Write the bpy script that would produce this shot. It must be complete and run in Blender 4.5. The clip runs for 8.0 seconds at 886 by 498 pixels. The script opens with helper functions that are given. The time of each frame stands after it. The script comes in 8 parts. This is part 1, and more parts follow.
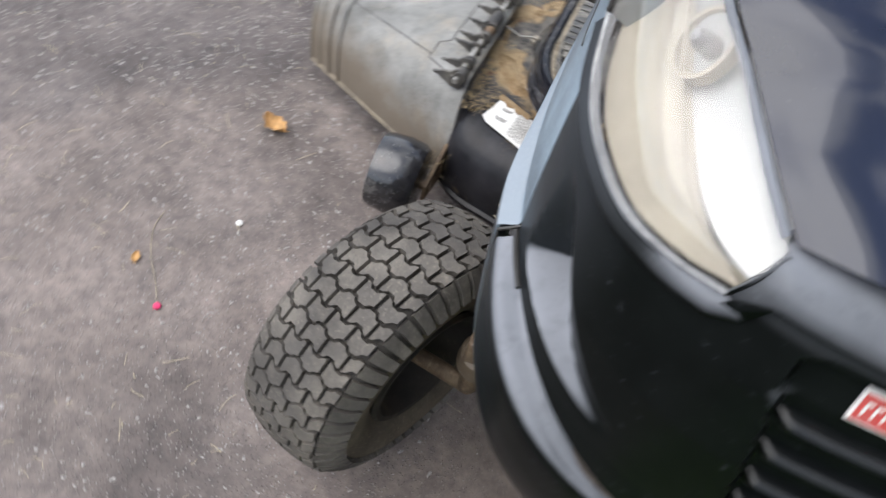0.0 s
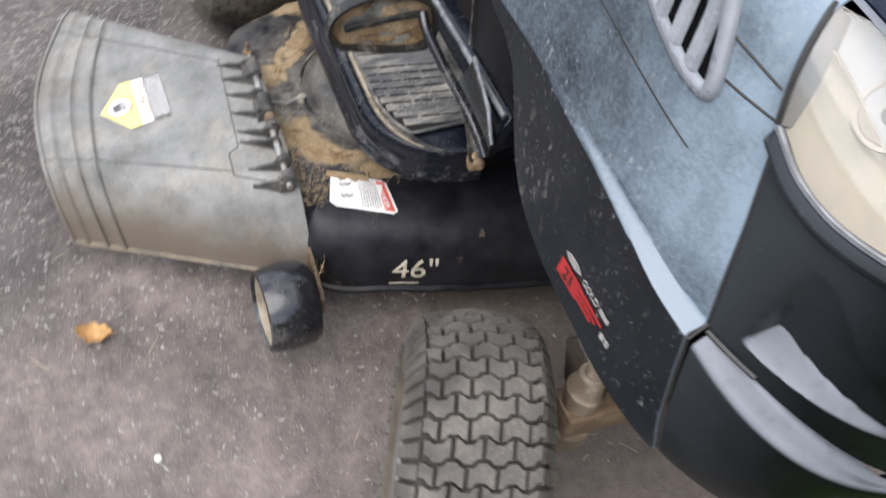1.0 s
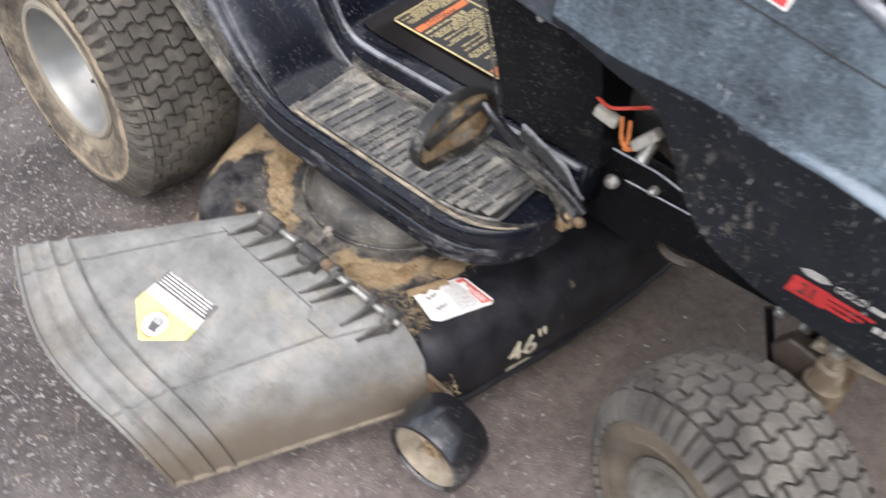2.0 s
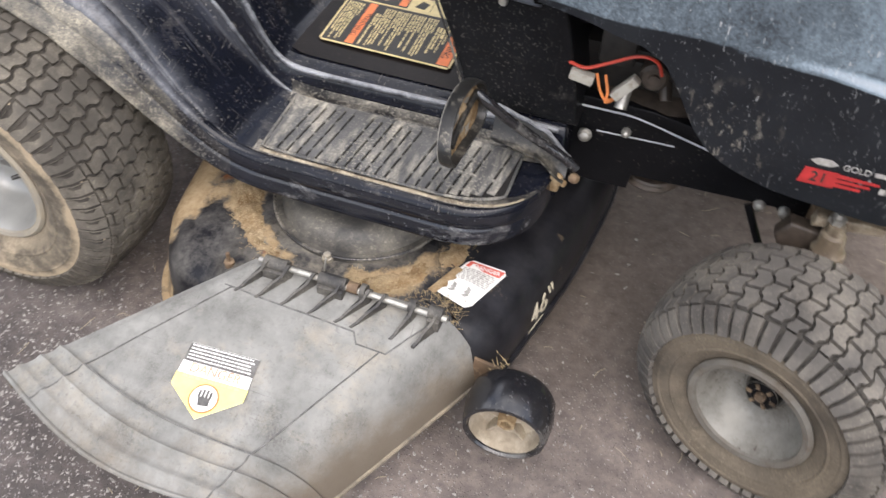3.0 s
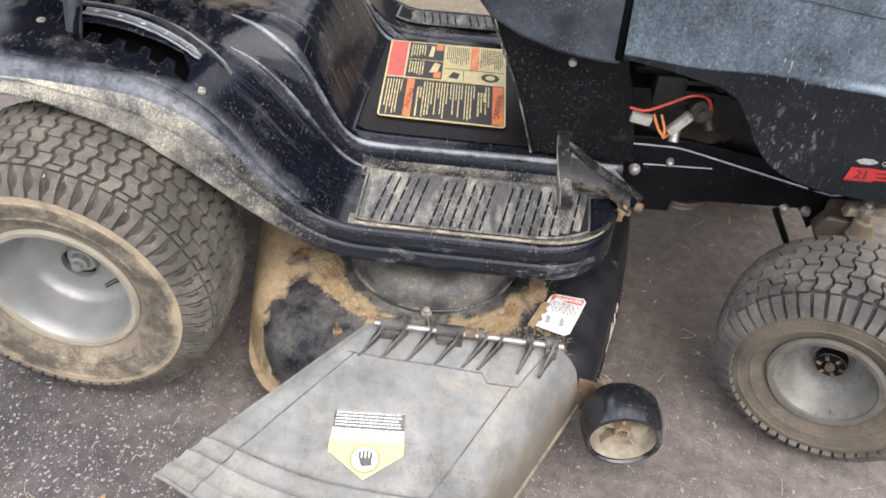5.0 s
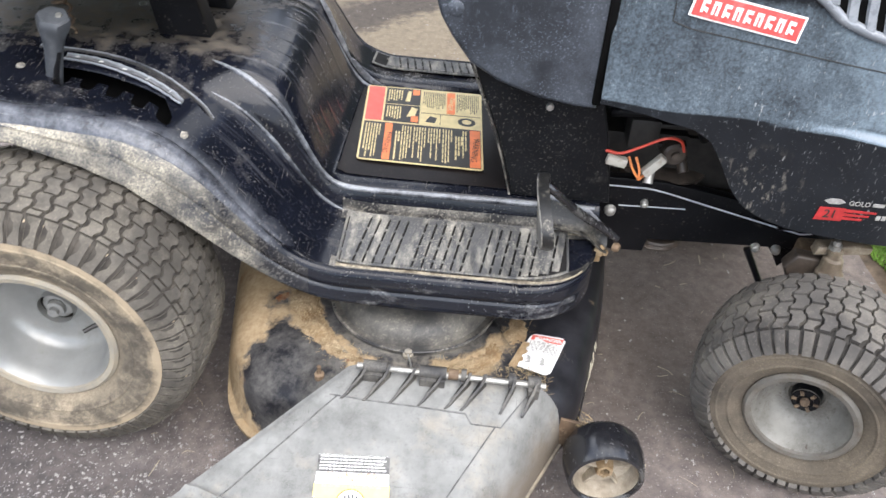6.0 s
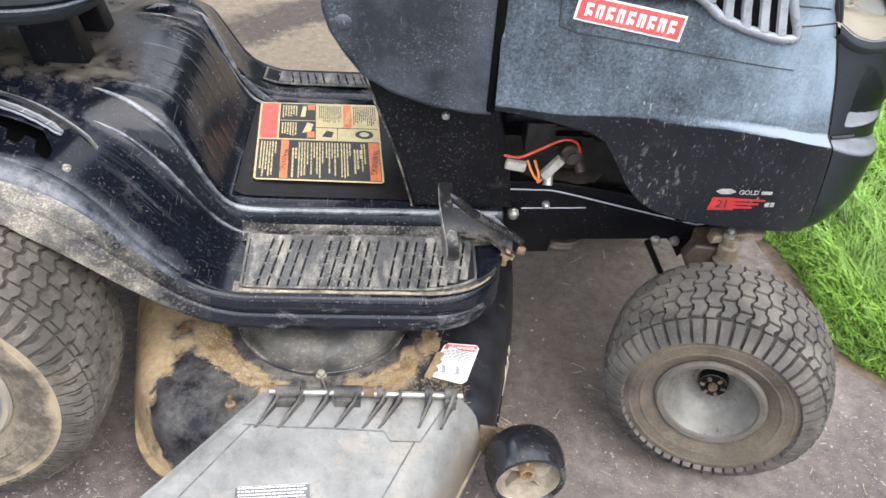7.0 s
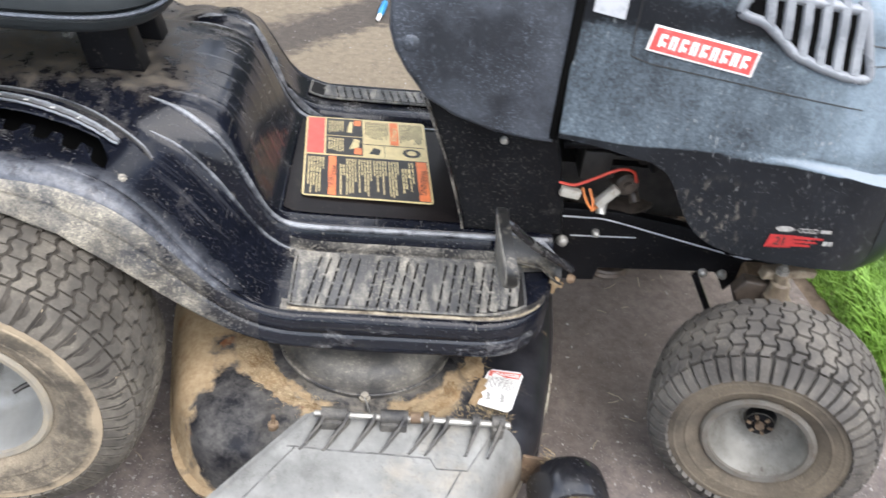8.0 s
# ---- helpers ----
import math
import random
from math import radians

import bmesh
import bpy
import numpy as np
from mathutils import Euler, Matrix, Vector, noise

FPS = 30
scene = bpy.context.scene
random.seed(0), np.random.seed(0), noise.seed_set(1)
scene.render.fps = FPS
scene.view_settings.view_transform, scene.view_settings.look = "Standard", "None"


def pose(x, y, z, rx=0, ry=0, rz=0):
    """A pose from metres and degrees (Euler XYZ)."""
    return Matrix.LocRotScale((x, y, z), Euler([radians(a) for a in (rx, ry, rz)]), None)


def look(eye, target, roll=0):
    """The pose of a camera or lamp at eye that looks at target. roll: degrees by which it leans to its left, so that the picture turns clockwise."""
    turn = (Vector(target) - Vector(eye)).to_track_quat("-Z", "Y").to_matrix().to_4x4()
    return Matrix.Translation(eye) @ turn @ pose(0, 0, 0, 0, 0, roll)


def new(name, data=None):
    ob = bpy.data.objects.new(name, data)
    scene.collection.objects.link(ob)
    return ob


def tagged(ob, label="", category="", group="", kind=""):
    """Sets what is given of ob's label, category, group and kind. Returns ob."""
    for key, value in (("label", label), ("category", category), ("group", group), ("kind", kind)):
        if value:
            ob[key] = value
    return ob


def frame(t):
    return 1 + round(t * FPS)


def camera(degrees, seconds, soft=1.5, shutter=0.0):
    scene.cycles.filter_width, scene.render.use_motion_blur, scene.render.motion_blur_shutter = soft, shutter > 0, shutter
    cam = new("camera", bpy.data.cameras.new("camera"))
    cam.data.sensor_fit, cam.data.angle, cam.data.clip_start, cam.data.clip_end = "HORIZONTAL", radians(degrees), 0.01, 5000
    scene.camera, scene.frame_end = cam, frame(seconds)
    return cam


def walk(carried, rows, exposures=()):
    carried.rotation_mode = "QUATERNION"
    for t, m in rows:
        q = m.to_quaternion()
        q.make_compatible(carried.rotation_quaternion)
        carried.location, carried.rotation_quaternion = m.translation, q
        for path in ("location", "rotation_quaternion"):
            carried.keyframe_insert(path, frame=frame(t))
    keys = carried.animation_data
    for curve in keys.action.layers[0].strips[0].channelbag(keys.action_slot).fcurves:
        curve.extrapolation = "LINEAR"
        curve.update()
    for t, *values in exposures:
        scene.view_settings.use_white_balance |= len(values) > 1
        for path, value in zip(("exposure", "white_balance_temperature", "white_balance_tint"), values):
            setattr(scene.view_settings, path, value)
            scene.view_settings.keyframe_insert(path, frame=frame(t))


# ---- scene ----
cam = camera(55.6, 8.0, shutter=0.45)
PATH = [
    (0, (1.796, -0.216, 1.106), (0.562, -0.433, -0.454), 15.9),
    (0.2, (1.839, -0.326, 1.119), (0.543, -0.288, -0.403), 16.8),
    (0.5, (1.799, -0.449, 1.146), (0.51, -0.055, -0.332), 16.3),
    (0.8, (1.676, -0.589, 1.113), (0.523, -0.007, -0.414), 15.4),
    (1, (1.612, -0.663, 1.132), (0.492, 0.011, -0.383), 14.2),
    (1.5, (1.482, -0.861, 1.14), (0.58, 0.197, -0.299), 11.3),
    (2, (1.281, -0.964, 1.121), (0.406, 0.121, -0.313), 4.7),
    (2.2, (1.204, -0.979, 1.161), (0.359, 0.094, -0.301), 2.7),
    (3.3, (0.951, -1.177, 1.14), (0.604, 0.179, -0.289), 3.5),
    (3.5, (0.88, -1.167, 1.134), (0.539, 0.194, -0.291), 4.0),
    (4, (0.755, -1.237, 1.162), (0.449, 0.152, -0.245), 3.7),
    (4.5, (0.698, -1.332, 1.203), (0.483, 0.085, -0.192), 2.0),
    (4.7, (0.693, -1.329, 1.206), (0.522, 0.119, -0.163), 2.3),
    (5.8, (0.653, -1.356, 1.209), (0.58, 0.203, -0.042), 4.2),
    (6, (0.655, -1.347, 1.211), (0.603, 0.219, -0.032), 4.3),
    (6.5, (0.643, -1.338, 1.212), (0.659, 0.24, -0.017), 3.7),
    (7, (0.664, -1.327, 1.216), (0.82, 0.247, -0.008), 4.7),
    (7.5, (0.654, -1.33, 1.217), (0.829, 0.256, 0.011), 5.3),
    (8, (0.579, -1.296, 1.213), (0.74, 0.295, 0.011), 7.2),
]
walk(cam, [(t, look(eye, target, roll)) for t, eye, target, roll in PATH], exposures=((0, 1.17, 6560, 11), (2.0, 1.40, 6680, 13), (3.5, 1.42, 6930, 13.5), (4.5, 1.45, 6880, 12.5), (6.0, 1.70, 6540, 11), (8.0, 1.69, 6540, 11)))

# ---- world, sun, exposure ----
world = bpy.data.worlds.new("sky")
scene.world = world
world.use_nodes = True
wn, wl = world.node_tree.nodes, world.node_tree.links
wn.clear()
w_out = wn.new("ShaderNodeOutputWorld")
w_bg = wn.new("ShaderNodeBackground")
w_sky = wn.new("ShaderNodeTexSky")
w_sky.sky_type = "NISHITA"
w_sky.sun_disc = False
w_sky.sun_elevation = radians(52)
w_sky.sun_rotation = radians(150)
w_tc = wn.new("ShaderNodeTexCoord")
w_map = wn.new("ShaderNodeMapping")
w_map.inputs["Scale"].default_value = (1.0, 1.0, 2.2)
w_noise = wn.new("ShaderNodeTexNoise")
w_noise.inputs["Scale"].default_value = 5.5
w_noise.inputs["Detail"].default_value = 6
w_noise.inputs["Roughness"].default_value = 0.55
w_ramp = wn.new("ShaderNodeValToRGB")
w_ramp.color_ramp.elements[0].position = 0.42
w_ramp.color_ramp.elements[1].position = 0.57
w_mix = wn.new("ShaderNodeMixRGB")
w_mix.inputs["Color2"].default_value = (9.0, 9.3, 9.8, 1)
wl.new(w_tc.outputs["Generated"], w_map.inputs["Vector"])
wl.new(w_map.outputs["Vector"], w_noise.inputs["Vector"])
wl.new(w_noise.outputs["Fac"], w_ramp.inputs["Fac"])
wl.new(w_ramp.outputs["Color"], w_mix.inputs["Fac"])
wl.new(w_sky.outputs["Color"], w_mix.inputs["Color1"])
wl.new(w_mix.outputs["Color"], w_bg.inputs["Color"])
w_bg.inputs["Strength"].default_value = 0.12
wl.new(w_bg.outputs["Background"], w_out.inputs["Surface"])

sun = new("sun", bpy.data.lights.new("sun", "SUN"))
sun.data.energy = 1.2
sun.data.angle = radians(60)
sun.data.color = (1.0, 0.98, 0.96)
sun.matrix_world = look((2.2, -3.2, 5.0), (0.7, -0.2, 0.0))


# ---- materials ----
def node(nt, kind, **inputs):
    n = nt.nodes.new(kind)
    for key, value in inputs.items():
        n.inputs[key].default_value = value
    return n


def ramp(nt, fac, a, b, ca=(0, 0, 0, 1), cb=(1, 1, 1, 1)):
    n = nt.nodes.new("ShaderNodeValToRGB")
    n.color_ramp.elements[0].position, n.color_ramp.elements[0].color = a, ca
    n.color_ramp.elements[1].position, n.color_ramp.elements[1].color = b, cb
    nt.links.new(fac, n.inputs["Fac"])
    return n.outputs["Color"]


def mix(nt, fac, a, b, how="MIX"):
    n = nt.nodes.new("ShaderNodeMixRGB")
    n.blend_type = how
    for slot, value in (("Fac", fac), ("Color1", a), ("Color2", b)):
        if isinstance(value, (tuple, list)):
            n.inputs[slot].default_value = (*value[:3], 1)
        elif isinstance(value, (int, float)):
            n.inputs[slot].default_value = value
        else:
            nt.links.new(value, n.inputs[slot])
    return n.outputs["Color"]


def noise_out(nt, vec, scale, detail=4, rough=0.6, stretch=None):
    if stretch:
        m = nt.nodes.new("ShaderNodeMapping")
        m.inputs["Scale"].default_value = stretch
        nt.links.new(vec, m.inputs["Vector"])
        vec = m.outputs["Vector"]
    n = node(nt, "ShaderNodeTexNoise", Scale=scale, Detail=detail, Roughness=rough)
    nt.links.new(vec, n.inputs["Vector"])
    return n.outputs["Fac"]


def up_facing(nt, a=0.2, b=0.9):
    g = nt.nodes.new("ShaderNodeNewGeometry")
    s = nt.nodes.new("ShaderNodeSeparateXYZ")
    nt.links.new(g.outputs["Normal"], s.inputs["Vector"])
    return ramp(nt, s.outputs["Z"], a, b)


def start(name):
    m = bpy.data.materials.new(name)
    m.use_nodes = True
    nt = m.node_tree
    b = nt.nodes["Principled BSDF"]
    tc = nt.nodes.new("ShaderNodeTexCoord")
    return m, nt, b, tc.outputs["Object"]


def bump(nt, b, height, strength=0.3, distance=0.002):
    n = node(nt, "ShaderNodeBump", Strength=strength, Distance=distance)
    nt.links.new(height, n.inputs["Height"])
    nt.links.new(n.outputs["Normal"], b.inputs["Normal"])


def worn(name, base, base2, dust, rough=0.45, dust_at=(0.5, 0.75), dust_scale=9.0, speck=0.0, speck_at=0.64, speck_scale=170,
         metal=0.0, scratch=0.0, grain=0.25, grain_scale=260, settle=0.0, dust_rough=0.85, coat=0.0, stretch=None, spec=0.4, lift=0.0, lift_at=(0.1, 0.6), gritty=0.55):
    """A painted, moulded or bare surface with two tones, dust patches, specks and scratches."""
    m, nt, b, vec = start(name)
    tone = ramp(nt, noise_out(nt, vec, 14, 5), 0.35, 0.7)
    col = mix(nt, tone, base, base2)
    d1 = noise_out(nt, vec, dust_scale, 7, 0.68, stretch)
    if lift:
        # pales faces that look up: settled dust, and on some parts painted sky light
        d1 = mix(nt, 1.0, d1, mix(nt, lift, (0, 0, 0), up_facing(nt, *lift_at)), "ADD")
    fac = ramp(nt, d1, *dust_at)
    if settle:
        up = up_facing(nt)
        fac = mix(nt, settle, fac, mix(nt, 1.0, fac, up, "MULTIPLY"))
    fine = ramp(nt, noise_out(nt, vec, 320, 3, 0.7), 0.3, 0.65)
    fac = mix(nt, gritty, fac, mix(nt, 1.0, fac, fine, "MULTIPLY"))
    if speck:
        s = ramp(nt, noise_out(nt, vec, speck_scale, 2, 0.5), speck_at, speck_at + 0.05)
        area = ramp(nt, noise_out(nt, vec, 11, 3), 0.38, 0.62)
        s = mix(nt, 1.0, s, area, "MULTIPLY")
        fac = mix(nt, 1.0, fac, mix(nt, speck, (0, 0, 0), s), "ADD")
    if scratch:
        for k, st in enumerate(((30, 900, 90), (700, 40, 120))):
            s = ramp(nt, noise_out(nt, vec, 0.55, 2, 0.5, st), 0.66, 0.72)
            area = ramp(nt, noise_out(nt, vec, 7 + 3 * k, 3), 0.45, 0.65)
            fac = mix(nt, 1.0, fac, mix(nt, scratch, (0, 0, 0), mix(nt, 1.0, s, area, "MULTIPLY")), "ADD")
    nt.links.new(mix(nt, fac, col, dust), b.inputs["Base Color"])
    r = mix(nt, fac, (rough,) * 3, (dust_rough,) * 3)
    nt.links.new(r, b.inputs["Roughness"])
    b.inputs["Metallic"].default_value = metal
    b.inputs["Coat Weight"].default_value = coat
    b.inputs["Specular IOR Level"].default_value = spec
    h = mix(nt, 0.5, noise_out(nt, vec, grain_scale, 3), fac)
    bump(nt, b, h, grain, 0.0012)
    return m


def plain(name, base, rough=0.5, metal=0.0, var=0.25, scale=40, bumpy=0.1):
    m, nt, b, vec = start(name)
    f = noise_out(nt, vec, scale, 5)
    dark = tuple(c * (1 - var) for c in base)
    light = tuple(min(1.0, c * (1 + var)) for c in base)
    nt.links.new(mix(nt, ramp(nt, f, 0.3, 0.7), dark, light), b.inputs["Base Color"])
    b.inputs["Roughness"].default_value = rough
    b.inputs["Metallic"].default_value = metal
    bump(nt, b, f, bumpy, 0.001)
    return m


def asphalt_material():
    m, nt, b, vec = start("asphalt")
    big = ramp(nt, noise_out(nt, vec, 2.2, 6, 0.62), 0.38, 0.64)
    col = mix(nt, big, (0.096, 0.082, 0.077), (0.208, 0.178, 0.164))
    mid = ramp(nt, noise_out(nt, vec, 38, 6, 0.7), 0.32, 0.72)
    col = mix(nt, 0.55, col, mix(nt, mid, (0.32, 0.32, 0.33), (1.65, 1.58, 1.5)), "MULTIPLY")
    stain = ramp(nt, noise_out(nt, vec, 5.5, 7, 0.68), 0.36, 0.64)
    col = mix(nt, 0.5, col, mix(nt, stain, (0.62, 0.58, 0.55), (1.32, 1.30, 1.27)), "MULTIPLY")
    v = node(nt, "ShaderNodeTexVoronoi", Scale=210.0)
    nt.links.new(vec, v.inputs["Vector"])
    stone = ramp(nt, v.outputs["Distance"], 0.12, 0.32, (1, 1, 1, 1), (0, 0, 0, 1))
    sel = nt.nodes.new("ShaderNodeSeparateColor")
    nt.links.new(v.outputs["Color"], sel.inputs["Color"])
    pick = ramp(nt, sel.outputs["Red"], 0.54, 0.76)
    col = mix(nt, mix(nt, 1.0, stone, pick, "MULTIPLY"), col, (0.30, 0.28, 0.26))
    # older, darker asphalt beyond a wandering edge
    side = nt.nodes.new("ShaderNodeVectorMath")
    side.operation = "DOT_PRODUCT"
    side.inputs[1].default_value = (-0.614, -0.790, 0)
    nt.links.new(vec, side.inputs[0])
    old = ramp(nt, mix(nt, 0.25, side.outputs["Value"], noise_out(nt, vec, 3.2, 6, 0.65)), 0.285, 0.335)
    col = mix(nt, old, col, mix(nt, 1.0, col, (0.70, 0.72, 0.75), "MULTIPLY"))
    # browner, darker ground round a point under the tractor's front
    under_dist = nt.nodes.new("ShaderNodeVectorMath")
    under_dist.operation = "DISTANCE"
    under_dist.inputs[1].default_value = (1.10, 0.22, 0)
    nt.links.new(vec, under_dist.inputs[0])
    brown_spot = ramp(nt, mix(nt, 0.25, under_dist.outputs["Value"], noise_out(nt, vec, 4.5, 6, 0.65)), 0.42, 0.60, (1, 1, 1, 1), (0, 0, 0, 1))
    col = mix(nt, mix(nt, 0.62, (0, 0, 0), brown_spot), col, mix(nt, mid, (0.072, 0.055, 0.042), (0.138, 0.108, 0.082)))
    # sandy dirt washed over the far side
    s = nt.nodes.new("ShaderNodeSeparateXYZ")
    nt.links.new(vec, s.inputs["Vector"])
    wob = nt.nodes.new("ShaderNodeMath")
    wob.operation = "MULTIPLY_ADD"
    nt.links.new(noise_out(nt, vec, 4.0, 6, 0.65), wob.inputs[0])
    wob.inputs[1].default_value = 0.9
    nt.links.new(s.outputs["Y"], wob.inputs[2])
    sand = mix(nt, 1.0, ramp(nt, wob.outputs[0], 1.00 / 4, 1.25 / 4), ramp(nt, wob.outputs[0], 3.3 / 4, 3.7 / 4, (1, 1, 1, 1), (0.25, 0.25, 0.25, 1)), "MULTIPLY")
    sc = nt.nodes.new("ShaderNodeMath")
    sc.operation = "MULTIPLY"
    sc.inputs[1].default_value = 0.25
    nt.links.new(wob.outputs[0], sc.inputs[0])
    for link in list(nt.links):
        if link.from_node == wob and link.to_node.type == "VALTORGB":
            nt.links.new(sc.outputs[0], link.to_socket)
    pale = mix(nt, mid, (0.125, 0.098, 0.066), (0.215, 0.175, 0.122))
    pale = mix(nt, ramp(nt, noise_out(nt, vec, 90, 4, 0.7), 0.60, 0.70), pale, (0.30, 0.255, 0.19))
    # a damp streak runs slantwise over the sand
    slant = nt.nodes.new("ShaderNodeVectorMath")
    slant.operation = "DOT_PRODUCT"
    slant.inputs[1].default_value = (-0.354, 0.354, 0)
    nt.links.new(vec, slant.inputs[0])
    across = mix(nt, 0.10, slant.outputs["Value"], noise_out(nt, vec, 13, 7, 0.7))
    wet = mix(nt, 1.0, ramp(nt, across, 0.387, 0.404), ramp(nt, across, 0.480, 0.510, (1, 1, 1, 1), (0, 0, 0, 1)), "MULTIPLY")
    pool = nt.nodes.new("ShaderNodeVectorMath")
    pool.operation = "DISTANCE"
    pool.inputs[1].default_value = (0.50, 1.75, 0)
    nt.links.new(vec, pool.inputs[0])
    wet = mix(nt, 1.0, wet, ramp(nt, mix(nt, 0.3, pool.outputs["Value"], noise_out(nt, vec, 3, 5, 0.6)), 0.46, 0.72, (1, 1, 1, 1), (0, 0, 0, 1)), "MULTIPLY")
    col = mix(nt, sand, col, mix(nt, mix(nt, 0.92, (0, 0, 0), wet), pale, mix(nt, mid, (0.034, 0.027, 0.022), (0.068, 0.055, 0.045))))
    nt.links.new(col, b.inputs["Base Color"])
    b.inputs["Roughness"].default_value = 0.86
    h = mix(nt, 0.5, mix(nt, 0.5, noise_out(nt, vec, 130, 5, 0.7), mid), stone)
    bump(nt, b, h, 0.75, 0.004)
    return m


def hood_material():
    """Grained black plastic under mottled grey dust and pale splash flecks, with painted sky sheen."""
    m, nt, b, vec = start("hood_plastic")
    base = mix(nt, ramp(nt, noise_out(nt, vec, 12, 5), 0.35, 0.7), (0.0065, 0.0075, 0.0095), (0.013, 0.0148, 0.018))
    xyz = nt.nodes.new("ShaderNodeSeparateXYZ")
    nt.links.new(vec, xyz.inputs["Vector"])
    # painted sheen: paler towards the front and on faces that look up
    fore = ramp(nt, mix(nt, 0.5, (0, 0, 0), mix(nt, 0.25, xyz.outputs["X"], noise_out(nt, vec, 6, 4))), 0.465, 0.565)
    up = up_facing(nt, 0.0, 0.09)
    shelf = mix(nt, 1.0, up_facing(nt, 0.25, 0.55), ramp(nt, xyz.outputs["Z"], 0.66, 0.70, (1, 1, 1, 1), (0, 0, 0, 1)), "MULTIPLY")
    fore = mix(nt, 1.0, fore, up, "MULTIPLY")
    d = mix(nt, 0.36, mix(nt, 0.36, noise_out(nt, vec, 5.5, 4, 0.55), noise_out(nt, vec, 1.0, 5, 0.65, (34, 34, 9))), noise_out(nt, vec, 170, 5, 0.75))
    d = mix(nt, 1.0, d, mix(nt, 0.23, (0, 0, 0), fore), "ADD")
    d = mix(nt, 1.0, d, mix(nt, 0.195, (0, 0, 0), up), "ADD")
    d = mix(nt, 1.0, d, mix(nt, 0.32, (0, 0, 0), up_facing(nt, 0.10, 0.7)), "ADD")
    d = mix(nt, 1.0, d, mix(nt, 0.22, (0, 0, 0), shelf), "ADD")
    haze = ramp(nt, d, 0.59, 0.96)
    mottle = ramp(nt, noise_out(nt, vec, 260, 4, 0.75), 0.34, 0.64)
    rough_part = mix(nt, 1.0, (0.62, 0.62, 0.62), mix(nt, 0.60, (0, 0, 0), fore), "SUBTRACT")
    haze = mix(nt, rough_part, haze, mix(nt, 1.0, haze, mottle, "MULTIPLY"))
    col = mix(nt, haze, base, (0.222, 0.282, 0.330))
    # the ledge is coloured pale, as if lit by the sky
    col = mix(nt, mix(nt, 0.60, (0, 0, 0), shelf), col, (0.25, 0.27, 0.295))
    # splash flecks, drawn out up and down
    area = ramp(nt, noise_out(nt, vec, 7, 4, 0.6), 0.40, 0.62)
    f1 = ramp(nt, noise_out(nt, vec, 1.0, 2, 0.5, (260, 260, 75)), 0.665, 0.73)
    f2 = ramp(nt, noise_out(nt, vec, 1.0, 3, 0.6, (330, 330, 210)), 0.66, 0.71)
    fl = mix(nt, 1.0, mix(nt, 1.0, f1, area, "MULTIPLY"), mix(nt, 0.7, (0, 0, 0), f2), "LIGHTEN")
    # thick dried splashes behind the front wheel
    e = nt.nodes.new("ShaderNodeVectorMath")
    e.operation = "DISTANCE"
    e.inputs[1].default_value = (1.075, -0.266, 0.52)
    nt.links.new(vec, e.inputs[0])
    spot = ramp(nt, e.outputs["Value"], 0.02, 0.085, (1, 1, 1, 1), (0, 0, 0, 1))
    f3 = ramp(nt, noise_out(nt, vec, 1.0, 5, 0.7, (95, 95, 38)), 0.55, 0.63)
    f3 = mix(nt, 1.0, f3, spot, "MULTIPLY")
    col = mix(nt, mix(nt, 0.66, (0, 0, 0), fl), col, (0.33, 0.34, 0.34))
    col = mix(nt, mix(nt, 0.45, (0, 0, 0), f3), col, (0.33, 0.30, 0.25))
    nt.links.new(col, b.inputs["Base Color"])
    nt.links.new(mix(nt, haze, (0.36,) * 3, (0.55,) * 3), b.inputs["Roughness"])
    b.inputs["Specular IOR Level"].default_value = 0.24
    b.inputs["Sheen Weight"].default_value = 0.05
    b.inputs["Sheen Roughness"].default_value = 0.4
    b.inputs["Sheen Tint"].default_value = (0.8, 0.9, 1.0, 1)
    bump(nt, b, mix(nt, 0.5, noise_out(nt, vec, 430, 3), mix(nt, 1.0, fl, f3, "LIGHTEN")), 0.3, 0.0012)
    return m


